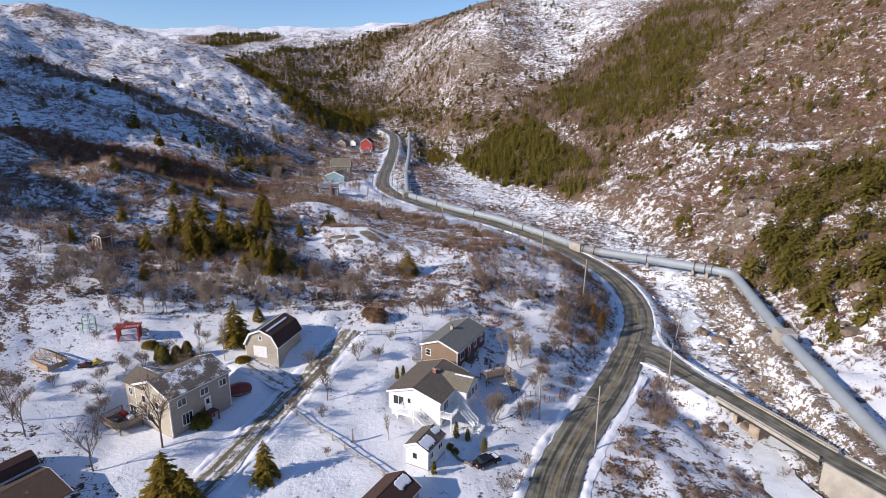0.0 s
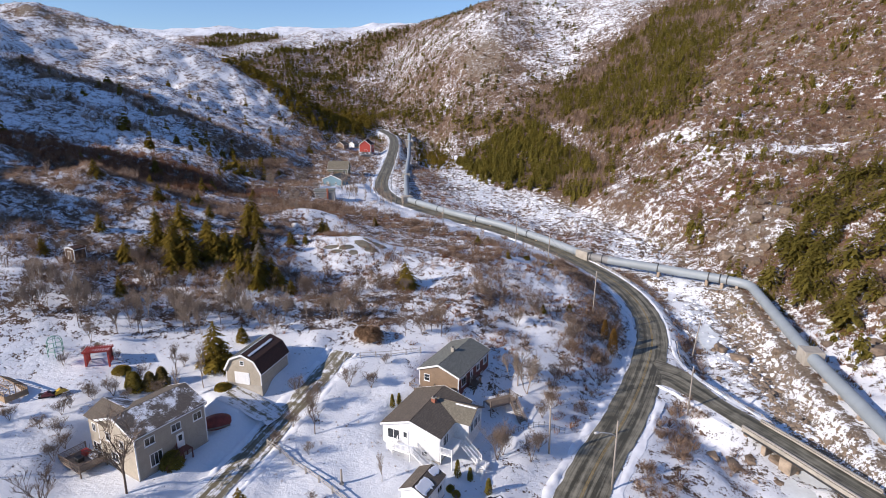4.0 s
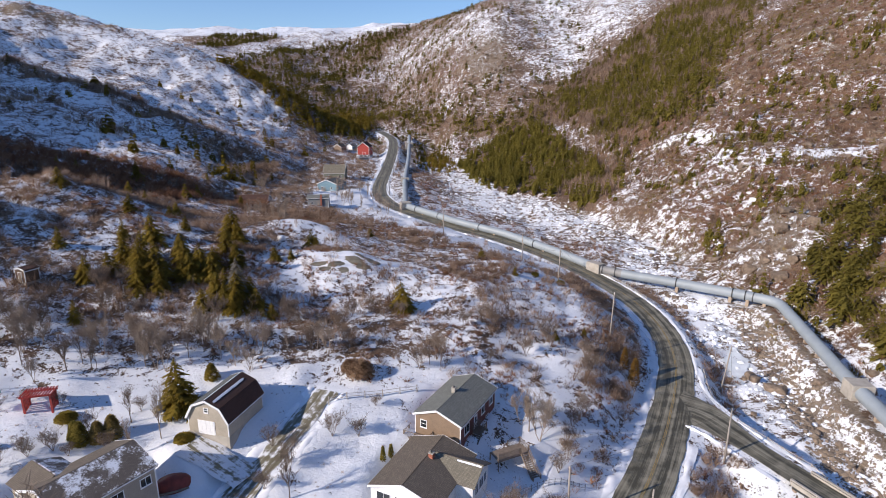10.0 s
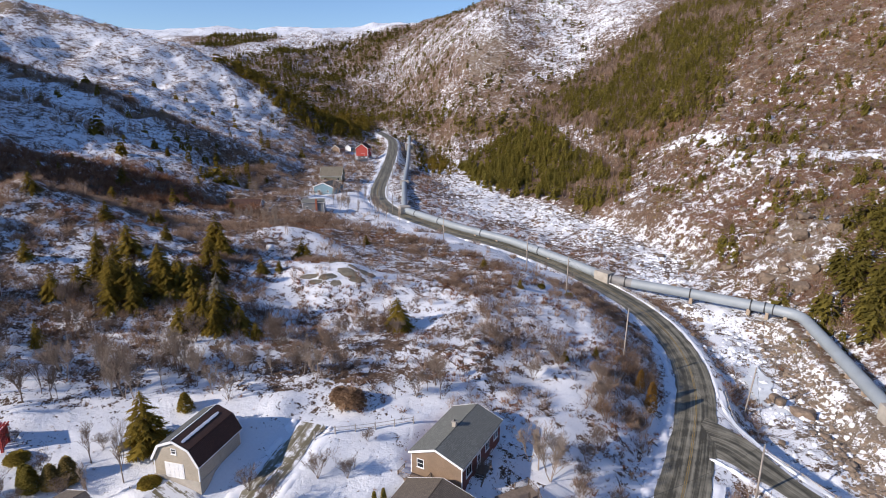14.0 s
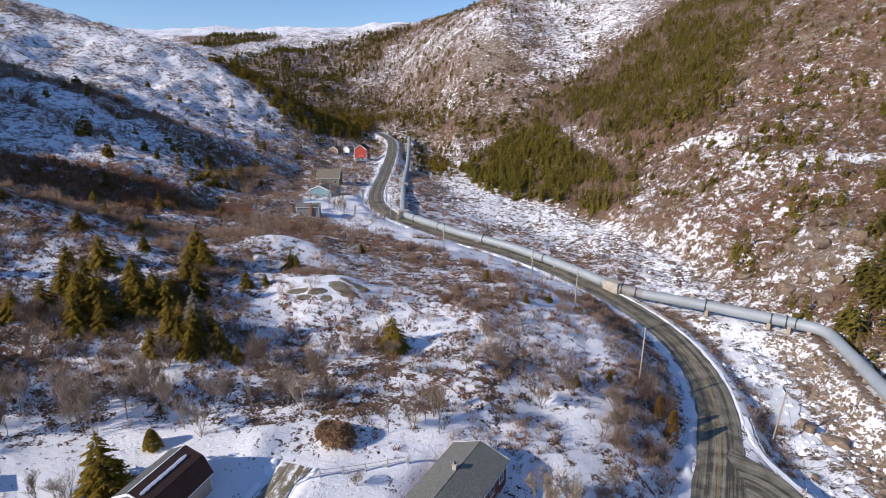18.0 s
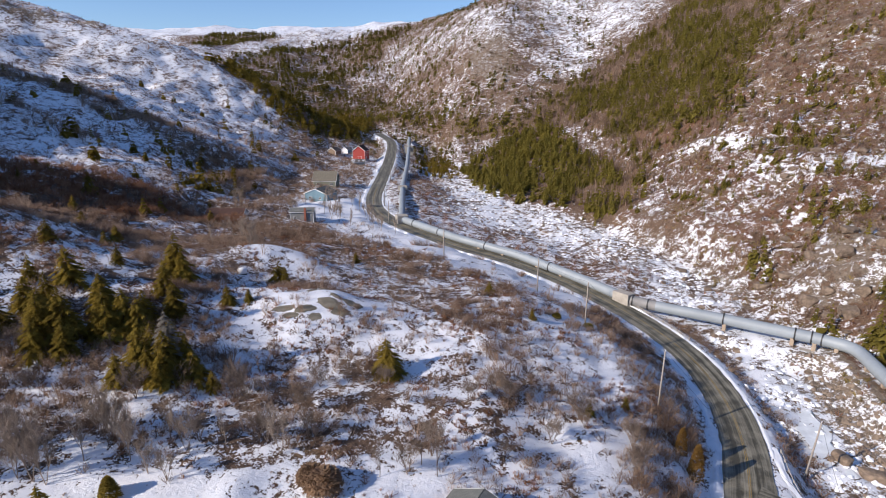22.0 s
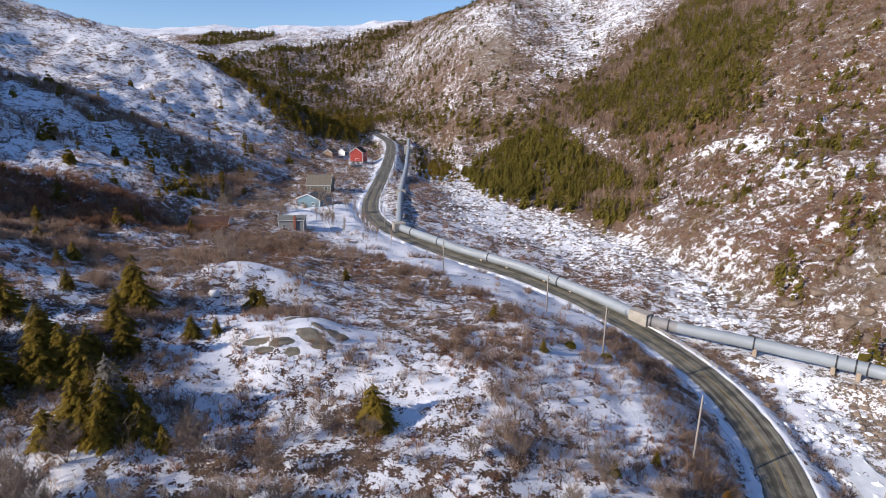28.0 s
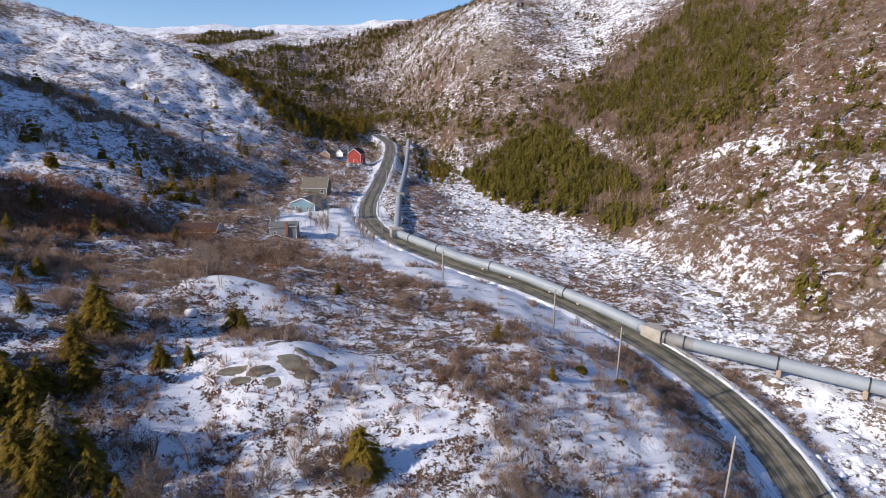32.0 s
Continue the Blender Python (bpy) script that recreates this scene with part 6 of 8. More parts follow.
p = sown(17000, (-130, 10, 235, 520), lambda x, y: np.clip(0.5 * step(wave(x, y, 12, 1) + 0.5 * wave(x, y, 30, 4), 0.0, 0.6) * step(-x, -6, 20) + 0.7 * mound(x, y, -92, 380, 24, 60, 8) + 0.6 * mound(x, y, -64, 366, 14, 12) + 0.8 * mound(x, y, -86, 300, 16, 26) + 0.9 * mound(x, y, -78, 385, 20, 26) + 0.8 * mound(x, y, -78, 262, 14, 16), 0, 0.9))
scatter("valley_scrub", SHRUBS[:5] + TALL[:2], p, PLANT.uniform(1.0, 2.6, len(p)), TWIGS, "bare scrub round the upper valley houses", "shrubs")
p = sown(20000, (-480, 260, 480, 1150), lambda x, y: (0.4 + 0.5 * step(wave(x, y, 40, 2), 0.0, 0.6)) * (1 - 0.55 * within(x, y, SNOW_FACE, 15)) * (1 - 0.7 * step(y, 1080, 1120)), 6)
scatter("far_scrub", TUFT[:3], p, PLANT.uniform(1.2, 3.0, len(p)), TWIGS, "dark scrub on the distant hills", "shrubs")

p = sown(19000, (40, 240, 285, 625), lambda x, y: np.clip(0.8 * within(x, y, VALLEY_WOOD, 6) * mound(x, y, 76, 305, 18, 46) + 0.75 * within(x, y, BELT, 16) - 0.1 * within(x, y, BELT_CORE, 10) + 0.7 * mound(x, y, 84, 380, 16, 40, -10) + 0.5 * mound(x, y, 88, 310, 10, 26), 0, 0.8), 6)
scatter("hillside_birch", FINE_TALL, p, PLANT.uniform(2.5, 5.0, len(p)), TWIGS, "bare grey birch and alder mixed through the hillside wood", "shrubs")
def hill_clumps(x, y):
    return step(x - 0.1 * y, 62, 84) * (0.15 + 0.8 * step(wave(x, y, 11, 4) + 0.7 * wave(x, y, 4.5, 1), -0.1, 0.6))


p = sown(11000, (76, 270, 120, 430), hill_clumps)
scatter("hillside_scrub", FINE_TALL + SHRUBS[:2], p, PLANT.uniform(0.9, 2.8, len(p)), TWIGS, "bare grey-tan birch and alder scrub over the rocky hillside", "shrubs")
p = sown(14000, (76, 270, 110, 430), lambda x, y: hill_clumps(x + 31, y - 17))
scatter("hillside_juniper", TUFT, p, PLANT.uniform(0.6, 1.9, len(p)), OLIVE_BUSH, "low olive-brown juniper and stunted fir on the hillside", "shrubs")
p = sown(2600, (-85, 22, 58, 112), lambda x, y: 0.25 + 0.5 * step(wave(x, y, 6, 3), 0.1, 0.6))
scatter("yard_tufts", LOW, p, PLANT.uniform(0.12, 0.4, len(p)), TWIGS, "dead grass tufts and weeds poking through yard snow", "grass")
def gully(x, y):
    w = 1.1 * within(x, y, UPPER_GULLY, 7) + 1.2 * mound(x, y, -104, 310, 12, 18, 20) + 0.7 * mound(x, y, -200, 300, 26, 9, -20) + 0.5 * mound(x, y, -160, 290, 14, 9, -15) + 0.7 * mound(x, y, -235, 290, 16, 9)
    return np.clip(w * (0.6 + 0.7 * wave(x, y, 8, 2)), 0, 1)


p = sown(15000, (-290, -85, 235, 420), gully)
scatter("gully_scrub", SHRUBS[:3] + TALL[:3], p, PLANT.uniform(2.0, 5.0, len(p)), TWIGS, "dark brown alder scrub filling gullies on the snowy slope", "shrubs")
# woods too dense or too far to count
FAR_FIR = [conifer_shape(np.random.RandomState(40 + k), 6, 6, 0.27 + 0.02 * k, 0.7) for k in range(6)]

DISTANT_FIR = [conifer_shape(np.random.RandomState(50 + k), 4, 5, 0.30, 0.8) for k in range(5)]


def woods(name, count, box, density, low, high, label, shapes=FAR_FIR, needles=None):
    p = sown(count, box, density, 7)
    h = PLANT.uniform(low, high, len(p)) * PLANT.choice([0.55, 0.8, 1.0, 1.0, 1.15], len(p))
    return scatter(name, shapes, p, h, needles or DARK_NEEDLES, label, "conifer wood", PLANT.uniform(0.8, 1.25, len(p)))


def belt_wood(x, y):
    return within(x, y, BELT, 16) * (0.26 + 0.40 * wave(x, y, 28, 3) + 0.45 * wave(x, y, 10, 5)) + within(x, y, BELT_CORE, 18) * (0.36 + 0.55 * wave(x, y, 9, 1))


def head_wood(x, y):
    clump = 0.5 + 0.5 * wave(x, y, 40, 4) + 0.35 * wave(x, y, 15, 1)
    return np.clip(within(x, y, HEAD, 22) * (0.35 + 0.8 * clump) + 0.9 * within(x, y, FAR_STRIP, 10) + 0.10 * step(clump, 0.7, 1.0) * (1 - within(x, y, SNOW_FACE, 10)) * (1 - step(y, 1050, 1110)), 0, 1) * step(x + 0.28 * (y - 480), -300, -260)


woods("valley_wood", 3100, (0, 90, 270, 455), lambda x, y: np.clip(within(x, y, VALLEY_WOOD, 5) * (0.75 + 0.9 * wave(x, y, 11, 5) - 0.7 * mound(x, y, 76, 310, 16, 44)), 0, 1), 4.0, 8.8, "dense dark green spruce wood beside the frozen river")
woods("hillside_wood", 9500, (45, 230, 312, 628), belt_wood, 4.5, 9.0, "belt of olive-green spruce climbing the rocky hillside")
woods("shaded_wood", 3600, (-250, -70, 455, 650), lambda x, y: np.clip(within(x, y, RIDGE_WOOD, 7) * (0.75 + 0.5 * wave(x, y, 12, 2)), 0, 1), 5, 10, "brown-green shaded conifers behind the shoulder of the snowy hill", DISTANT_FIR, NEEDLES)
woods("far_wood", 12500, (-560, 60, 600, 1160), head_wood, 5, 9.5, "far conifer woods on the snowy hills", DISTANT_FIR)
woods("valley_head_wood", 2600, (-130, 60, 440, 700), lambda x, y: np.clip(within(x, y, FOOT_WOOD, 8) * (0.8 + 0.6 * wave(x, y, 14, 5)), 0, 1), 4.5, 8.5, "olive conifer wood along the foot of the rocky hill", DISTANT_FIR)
p = sown(19000, (-150, 250, 440, 980), lambda x, y: (0.35 + 0.6 * step(wave(x, y, 26, 7) + 0.7 * wave(x, y, 10, 1), -0.1, 0.6)) * (1 - 0.45 * within(x, y, SNOW_FACE, 20) * step(x, 0, 50)), 6)
scatter("rock_hill_scrub", TUFT, p, PLANT.uniform(0.9, 2.4, len(p)), TWIGS, "grey-brown scrub over the rocky snow-streaked hill", "shrubs")
p = sown(4000, (-40, 230, 480, 800), lambda x, y: 0.12 + 0.4 * within(x, y, CLIFF, 16) + 0.5 * step(wave(x, y, 18, 5) + 0.6 * wave(x, y, 7, 2), 0.2, 0.7), 6)
scatter("rock_hill_outcrops", STONES, p, PLANT.uniform(0.5, 1.1, len(p)) * PLANT.choice([0.7, 1, 1.3, 1.8], len(p)), BOULDER, "grey-brown outcrops breaking the snow of the rocky hill", "stones", PLANT.uniform(0.8, 1.7, len(p)))
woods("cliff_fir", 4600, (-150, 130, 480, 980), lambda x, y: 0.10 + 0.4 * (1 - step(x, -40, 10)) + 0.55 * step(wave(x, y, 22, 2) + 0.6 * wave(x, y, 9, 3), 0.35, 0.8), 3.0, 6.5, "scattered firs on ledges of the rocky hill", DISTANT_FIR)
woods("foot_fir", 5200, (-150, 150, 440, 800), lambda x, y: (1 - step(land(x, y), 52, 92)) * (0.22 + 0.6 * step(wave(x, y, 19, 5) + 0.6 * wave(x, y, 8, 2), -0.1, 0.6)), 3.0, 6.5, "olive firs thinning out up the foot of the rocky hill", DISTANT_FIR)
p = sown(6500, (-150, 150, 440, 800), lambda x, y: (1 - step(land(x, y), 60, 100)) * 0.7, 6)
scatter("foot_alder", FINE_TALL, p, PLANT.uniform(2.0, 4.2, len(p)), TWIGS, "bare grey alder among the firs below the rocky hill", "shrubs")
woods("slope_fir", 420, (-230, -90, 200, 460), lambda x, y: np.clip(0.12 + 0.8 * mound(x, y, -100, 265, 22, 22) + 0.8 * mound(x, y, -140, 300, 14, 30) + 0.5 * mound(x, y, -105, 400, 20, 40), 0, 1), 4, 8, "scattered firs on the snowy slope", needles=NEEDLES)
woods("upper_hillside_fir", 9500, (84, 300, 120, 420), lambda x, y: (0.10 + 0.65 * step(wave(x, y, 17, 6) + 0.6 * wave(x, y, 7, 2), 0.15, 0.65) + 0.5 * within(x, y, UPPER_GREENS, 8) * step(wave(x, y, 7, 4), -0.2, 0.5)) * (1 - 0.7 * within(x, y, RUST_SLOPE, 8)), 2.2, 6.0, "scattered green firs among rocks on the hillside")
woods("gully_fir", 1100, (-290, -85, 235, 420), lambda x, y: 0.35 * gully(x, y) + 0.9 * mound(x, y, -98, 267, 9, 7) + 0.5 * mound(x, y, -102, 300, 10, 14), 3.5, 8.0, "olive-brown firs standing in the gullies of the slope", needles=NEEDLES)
woods("valley_fir", 900, (-40, 6, 380, 490), lambda x, y: 1.0 * mound(x, y, -17, 432, 8, 30, 6), 3, 6, "fir clump beside the road", needles=NEEDLES)
p = sown(4200, (-34, 66, 215, 480), lambda x, y: np.clip(0.9 * mound(x, y, -16, 432, 10, 30, 6) + 0.8 * mound(x, y, -17, 335, 6, 50, 5) + 0.9 * mound(x, y, 2, 268, 32, 8, -40) + 0.7 * mound(x, y, 48, 232, 16, 8, -35), 0, 1), 5)
scatter("riverside_brush", SHRUBS[:4], p, PLANT.uniform(0.9, 2.4, len(p)), RED_TWIGS, "brown brush between the pipe and the river", "shrubs")
def upper_bed(x, y):
    return np.maximum(within(x, y, BED, 6), 1 - step(nearest(x, y, RIVER_LINE)[0], 8, 18)) * (0.25 + 0.75 * step(wave(x, y, 8, 4), -0.3, 0.4))


p = sown(10500, (-40, 70, 240, 500), upper_bed, 5)
size_ = PLANT.uniform(0.25, 0.65, len(p)) * PLANT.choice([0.6, 0.8, 1, 1.5], len(p))
scatter("upper_river_stones", STONES, p, size_, BOULDER, "brown boulders choking the snowy upper river bed", "stones", PLANT.uniform(0.8, 1.3, len(p)))
p = sown(9000, (-40, 70, 240, 500), upper_bed, 5)
scatter("snowy_river_stones", STONES, p, PLANT.uniform(0.25, 0.55, len(p)) * PLANT.choice([0.7, 1, 1.3, 1.7], len(p)), SNOW, "snow-covered boulders heaped in the upper river bed", "stones", PLANT.uniform(0.9, 1.5, len(p)))

# verge shrubs along the road, between it and the river
def verge(x, y):
    d, _ = nearest(x, y, ROAD_LINE)
    right_ = x > np.interp(y, ROAD_LINE[:, 1], ROAD_LINE[:, 0])
    near_ = right_ * (1 - step(np.abs(d - 8), 2.0, 4.5)) * (1 - step(y, 178, 190))
    bank_ = (~right_) * (1 - step(np.abs(d - 9), 3, 6)) * step(y, 90, 102) * (1 - step(y, 150, 175))
    return (0.9 * near_ + (0.55 - 0.3 * step(y, 118, 130)) * bank_) * step(wave(x, y, 7, 3) + 0.6 * wave(x, y, 3, 5), -0.35, 0.35)


p = sown(9000, (16, 75, 62, 190), verge, 6.2)
russet_ = wave(p[:, 0], p[:, 1], 5, 6) + PLANT.uniform(-0.5, 0.5, len(p)) > 0.25
scatter("verge_shrubs", SHRUBS + LOW[:3], p[~russet_], PLANT.uniform(0.7, 2.2, (~russet_).sum()), TWIGS, "bare grey-brown shrubs along the road verge and snowy bank", "shrubs")
scatter("verge_heath", SHRUBS[:4] + LOW, p[russet_], PLANT.uniform(0.5, 1.4, russet_.sum()), RED_TWIGS, "bare russet shrubs and heath along the road verge", "shrubs")
p = sown(2600, (36, 66, 112, 205), lambda x, y: (x > np.interp(y, ROAD_LINE[:, 1], ROAD_LINE[:, 0])) * (1 - step(np.abs(nearest(x, y, ROAD_LINE)[0] - 8.6), 1.4, 3.4)) * step(wave(x, y, 5, 7), -0.5, 0.3), 6.4)
scatter("bank_brush", SHRUBS, p, PLANT.uniform(0.6, 1.7, len(p)), TWIGS, "bare purple-brown brush on the bank between road and river", "shrubs")
p = sown(1500, (34, 58, 70, 106), lambda x, y: step(wave(x, y, 6, 1) + 0.5 * wave(x, y, 2.6, 4), 0.0, 0.5), 5.4)
scatter("island_shrubs", SHRUBS, p, PLANT.uniform(0.6, 1.6, len(p)), TWIGS, "low grey-brown shrubs between the road and the bridge", "shrubs")


def spruce_shape(rng, slim, levels=24, most=10, spots=(0.3, 0.5, 0.68, 0.84, 1.0), fan=(-0.8, 0.0, 0.8), big=1.0):
    """A near spruce one metre high: many drooping boughs, each a spray of small needle tufts."""
    tris, tones = [], []
    lobes = rng.uniform(0.65, 1.25, 5)
    for i in range(levels):
        k = (i / (levels - 1)) ** 0.9
        z = 0.05 + 0.9 * k
        turn = rng.uniform(0, 6.3)
        arms = int(most * (1 - 0.5 * k))
        for j in range(arms):
            a = turn + 2 * math.pi * j / arms + rng.uniform(-0.35, 0.35)
            lobe = lobes[int((a % 6.2832) / 6.2832 * 4.999)]
            r = (slim * (1 - k) ** 0.75 * (0.85 + 0.15 * lobe) + 0.02) * rng.choice([0.45, 0.75, 0.9, 1.0, 1.1, 1.3]) * (0.8 + 0.25 * lobe)
            d, s = np.array([math.cos(a), math.sin(a), 0]), np.array([-math.sin(a), math.cos(a), 0])
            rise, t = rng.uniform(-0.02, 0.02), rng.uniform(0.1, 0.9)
            for q in spots:
                c = d * r * q + np.array([0, 0, z + rise - 0.38 * r * q * q])
                size = big * (0.30 * r + 0.012) * rng.uniform(0.7, 1.25)
                for e in fan:
                    w = (d * math.cos(e) + s * math.sin(e) + np.array([0, 0, rng.uniform(-0.75, 0.05)])) * size
                    v = (s * math.cos(e) - d * math.sin(e)) * size * 0.34 + np.array([0, 0, rng.uniform(-0.1, 0.1) * size])
                    tris.append([c - v - w * 0.25, c + v - w * 0.25, c + w])
                    # self-shade painted into the tone: tufts darken towards the stem and the foot
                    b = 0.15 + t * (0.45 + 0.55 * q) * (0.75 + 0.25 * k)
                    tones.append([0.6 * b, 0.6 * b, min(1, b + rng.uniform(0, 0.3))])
    top = np.array([0, 0, 1.0])
    for a in (0, 2.1, 4.2):
        tris.append([top, 0.012 * np.array([math.cos(a), math.sin(a), 0]) + (0, 0, 0.92), 0.012 * np.array([math.cos(a + 2), math.sin(a + 2), 0]) + (0, 0, 0.92)])
        tones.append([0.8, 0.6, 0.6])
    return np.array(tris), np.array(tones)


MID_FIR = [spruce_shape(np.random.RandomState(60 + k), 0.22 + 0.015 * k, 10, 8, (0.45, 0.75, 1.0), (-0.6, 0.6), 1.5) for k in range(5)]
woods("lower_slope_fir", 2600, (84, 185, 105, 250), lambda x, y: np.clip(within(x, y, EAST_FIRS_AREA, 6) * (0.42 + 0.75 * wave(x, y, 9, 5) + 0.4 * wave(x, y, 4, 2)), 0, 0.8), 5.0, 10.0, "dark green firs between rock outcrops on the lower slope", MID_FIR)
p = sown(7000, (84, 290, 105, 420), lambda x, y: 0.9 * step(wave(x, y, 15, 3) + 0.6 * wave(x, y, 6, 6), 0.15, 0.6), 5)
scatter("hillside_thicket", TALL[:3] + SHRUBS[:3], p, PLANT.uniform(1.5, 3.4, len(p)), TWIGS, "clumps of bare brown scrub on the rocky hillside", "shrubs")
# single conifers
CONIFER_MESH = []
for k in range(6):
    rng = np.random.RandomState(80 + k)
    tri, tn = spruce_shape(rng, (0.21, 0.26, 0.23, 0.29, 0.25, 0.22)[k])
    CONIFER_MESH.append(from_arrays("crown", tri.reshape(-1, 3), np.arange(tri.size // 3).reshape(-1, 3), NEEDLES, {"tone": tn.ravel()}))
CONIFER_TRUNK = bpy.data.meshes.new("trunk")
bm = tube([(0, 0, -0.08), (0, 0, 0.4), (0.005, 0.0, 0.95)], [0.022, 0.014, 0.003], 6)
bm.to_mesh(CONIFER_TRUNK)
bm.free()
CONIFER_TRUNK.materials.append(BARK)


def conifer(x, y, high, kind, label, wide=1.0, name="conifer"):
    z = float(land(x, y)[0])
    ob = thing(name, label, "conifer", pose(x, y, z, 0, 0, 53 * kind + 31 * x), "conifers on the slope")
    part("trunk", CONIFER_TRUNK, None, ob).scale = (high, high, high)
    part("crown", CONIFER_MESH[kind % 6], None, ob).scale = (high * wide, high * wide, high)
    return ob


WEST_FIRS = [(-71.5, 138.8, 5.5), (-68.5, 127.7, 5.8), (-61.5, 126.4, 9), (-58.8, 127.5, 9.6), (-63.8, 129.8, 7.6), (-55.5, 132.1, 7.6), (-66, 112.8, 5), (-92, 150.6, 5.4), (-85, 173, 4.2), (-72, 160, 3.6), (-59, 137.5, 5.4), (-84, 118, 4.6), (-80, 131, 5.2), (-66.3, 140.5, 7.5), (-62.9, 149.1, 4), (-73.5, 166.2, 4.4), (-57.1, 134.5, 8.2), (-60.5, 123.5, 7.4), (-64.5, 132.8, 8.4), (-68.2, 133, 7.2), (-56.8, 124.4, 6.2), (-70.6, 123.8, 6), (-76, 150, 5), (-112.5, 218, 8.5), (-130.6, 213.9, 5), (-78.3, 222.6, 4.5), (-103.9, 197.6, 5)]
MIDDLE_FIRS = [(-52.3, 132.1, 7.8), (-50.6, 134.6, 6.2), (-52.2, 149.5, 9.4), (-50.8, 148.6, 7.0), (-53.6, 150.6, 6.6), (-46.6, 136.6, 6.6), (-46.2, 124.5, 6.3), (-42.1, 124, 7.7), (-43.9, 122.6, 5.8), (-40.3, 126.5, 5.6), (-38.6, 124.6, 4.8), (-54.6, 128.6, 5.6), (-40.9, 143.8, 3.8), (-36.6, 159.0, 5.6), (-45.2, 126.5, 6.7), (-41.8, 121.9, 5.6), (-47.6, 121.2, 4.9), (-43, 127.8, 7), (-49.6, 131.2, 6.8), (-53.4, 129.4, 6.6), (-50.4, 141.4, 6.4)]
EAST_FIRS = [(-35.2, 158.2, 4.6), (-11.5, 131.1, 6.6), (-10.6, 129.8, 4.8), (6.1, 166.2, 3), (-26.5, 188, 3.4), (13.5, 152, 2.6), (26, 132, 2.4), (19.5, 128.5, 2.2), (-37.6, 145, 2.6), (-35.5, 123.8, 3.2)]
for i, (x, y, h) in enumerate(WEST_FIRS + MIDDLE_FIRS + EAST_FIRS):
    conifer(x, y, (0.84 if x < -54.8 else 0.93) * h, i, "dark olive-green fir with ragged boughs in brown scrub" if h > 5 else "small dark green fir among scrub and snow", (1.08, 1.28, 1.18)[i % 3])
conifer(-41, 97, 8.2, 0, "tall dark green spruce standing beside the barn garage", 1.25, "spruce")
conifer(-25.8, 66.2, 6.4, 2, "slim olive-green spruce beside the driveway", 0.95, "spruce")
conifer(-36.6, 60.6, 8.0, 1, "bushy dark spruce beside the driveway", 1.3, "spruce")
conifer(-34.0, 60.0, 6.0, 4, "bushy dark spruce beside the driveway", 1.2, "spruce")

SNAG_MESH = CONIFER_MESH[2].copy()
SNAG_MESH.materials.clear()
SNAG_MESH.materials.append(SNAG)
snag = thing("dead_spruce", "grey dead spruce with bare lichened boughs among living firs", "conifer", pose(-42.6, 126.0, float(land(-42.6, 126.0)[0])), "conifers on the slope")
part("trunk", CONIFER_TRUNK, None, snag).scale = (9, 9, 9)
part("crown", SNAG_MESH, None, snag).scale = (8.4, 8.4, 9)

p = sown(3000, (10, 95, 60, 345), lambda x, y: (1 - step(nearest(x, y, RIVER_LINE)[0], 6, 18)) * (0.3 + 0.7 * step(wave(x, y, 7, 6), -0.3, 0.3)), 5)
scatter("river_stones", STONES, p, PLANT.uniform(0.12, 0.45, len(p)) * PLANT.choice([0.6, 0.8, 1, 1.2, 2.4], len(p)), BOULDER, "brown and grey river stones half buried in snow", "stones", PLANT.uniform(0.7, 1.2, len(p)))
p = sown(3400, (50, 90, 100, 235), lambda x, y: (1 - step(nearest(x, y, RIVER_LINE)[0], 5, 13)) * (0.15 + 0.85 * step(wave(x, y, 6, 2), -0.1, 0.4)), 7)
scatter("snowy_bed_stones", STONES, p, PLANT.uniform(0.25, 0.6, len(p)) * PLANT.choice([0.6, 1, 1, 1.6], len(p)), SNOW, "snow-covered boulders lying in the frozen river bed", "stones", PLANT.uniform(0.8, 1.4, len(p)))
p = sown(2600, (72, 250, 60, 340), lambda x, y: 0.15 + 0.7 * step(wave(x, y, 16, 3) + 0.5 * wave(x, y, 6, 1), 0.2, 0.7), 5)
scatter("hillside_stones", STONES, p, PLANT.uniform(0.25, 1.3, len(p)), BOULDER, "weathered boulders and ledges strewn over the hillside", "stones", PLANT.uniform(0.9, 1.8, len(p)))
p = sown(900, (15, 70, 60, 300), lambda x, y: 0.6 * (1 - step(np.abs(nearest(x, y, PIPE_LINE)[0] - 3.4), 0.5, 3.0)), 5)
scatter("pipe_bedding_stones", STONES, p, PLANT.uniform(0.2, 0.6, len(p)), BOULDER, "broken stones beside the pipe", "stones")


p = sown(8500, (58, 84, 84, 170), lambda x, y: (1 - step(np.abs(nearest(x, y, BENCH_LINE)[0] - 7.5), 2.5, 5.0)) * (x < np.interp(y, [52, 80, 122, 165], [71.5, 69.3, 75.6, 84.3])) * (0.35 + 0.65 * step(wave(x, y, 5, 2), -0.4, 0.3)), 5)
scatter("bank_rubble", STONES, p, PLANT.uniform(0.14, 0.42, len(p)) * PLANT.choice([0.6, 0.8, 1, 1.2, 2.0], len(p)), RUBBLE, "brown angular rubble spilling down the bank below the pipe", "stones", PLANT.uniform(0.75, 1.25, len(p)))
p = sown(5000, (88, 300, 110, 420), lambda x, y: 0.25 + 0.75 * step(wave(x, y, 13, 5) + 0.5 * wave(x, y, 5, 3), 0.25, 0.7), 5)
scatter("hillside_crags", STONES, p, PLANT.uniform(0.4, 1.0, len(p)) * PLANT.choice([0.7, 1, 1, 1.6, 2.6], len(p)), BOULDER, "grey-brown crags and broken rock up the hillside", "stones", PLANT.uniform(0.7, 1.3, len(p)))


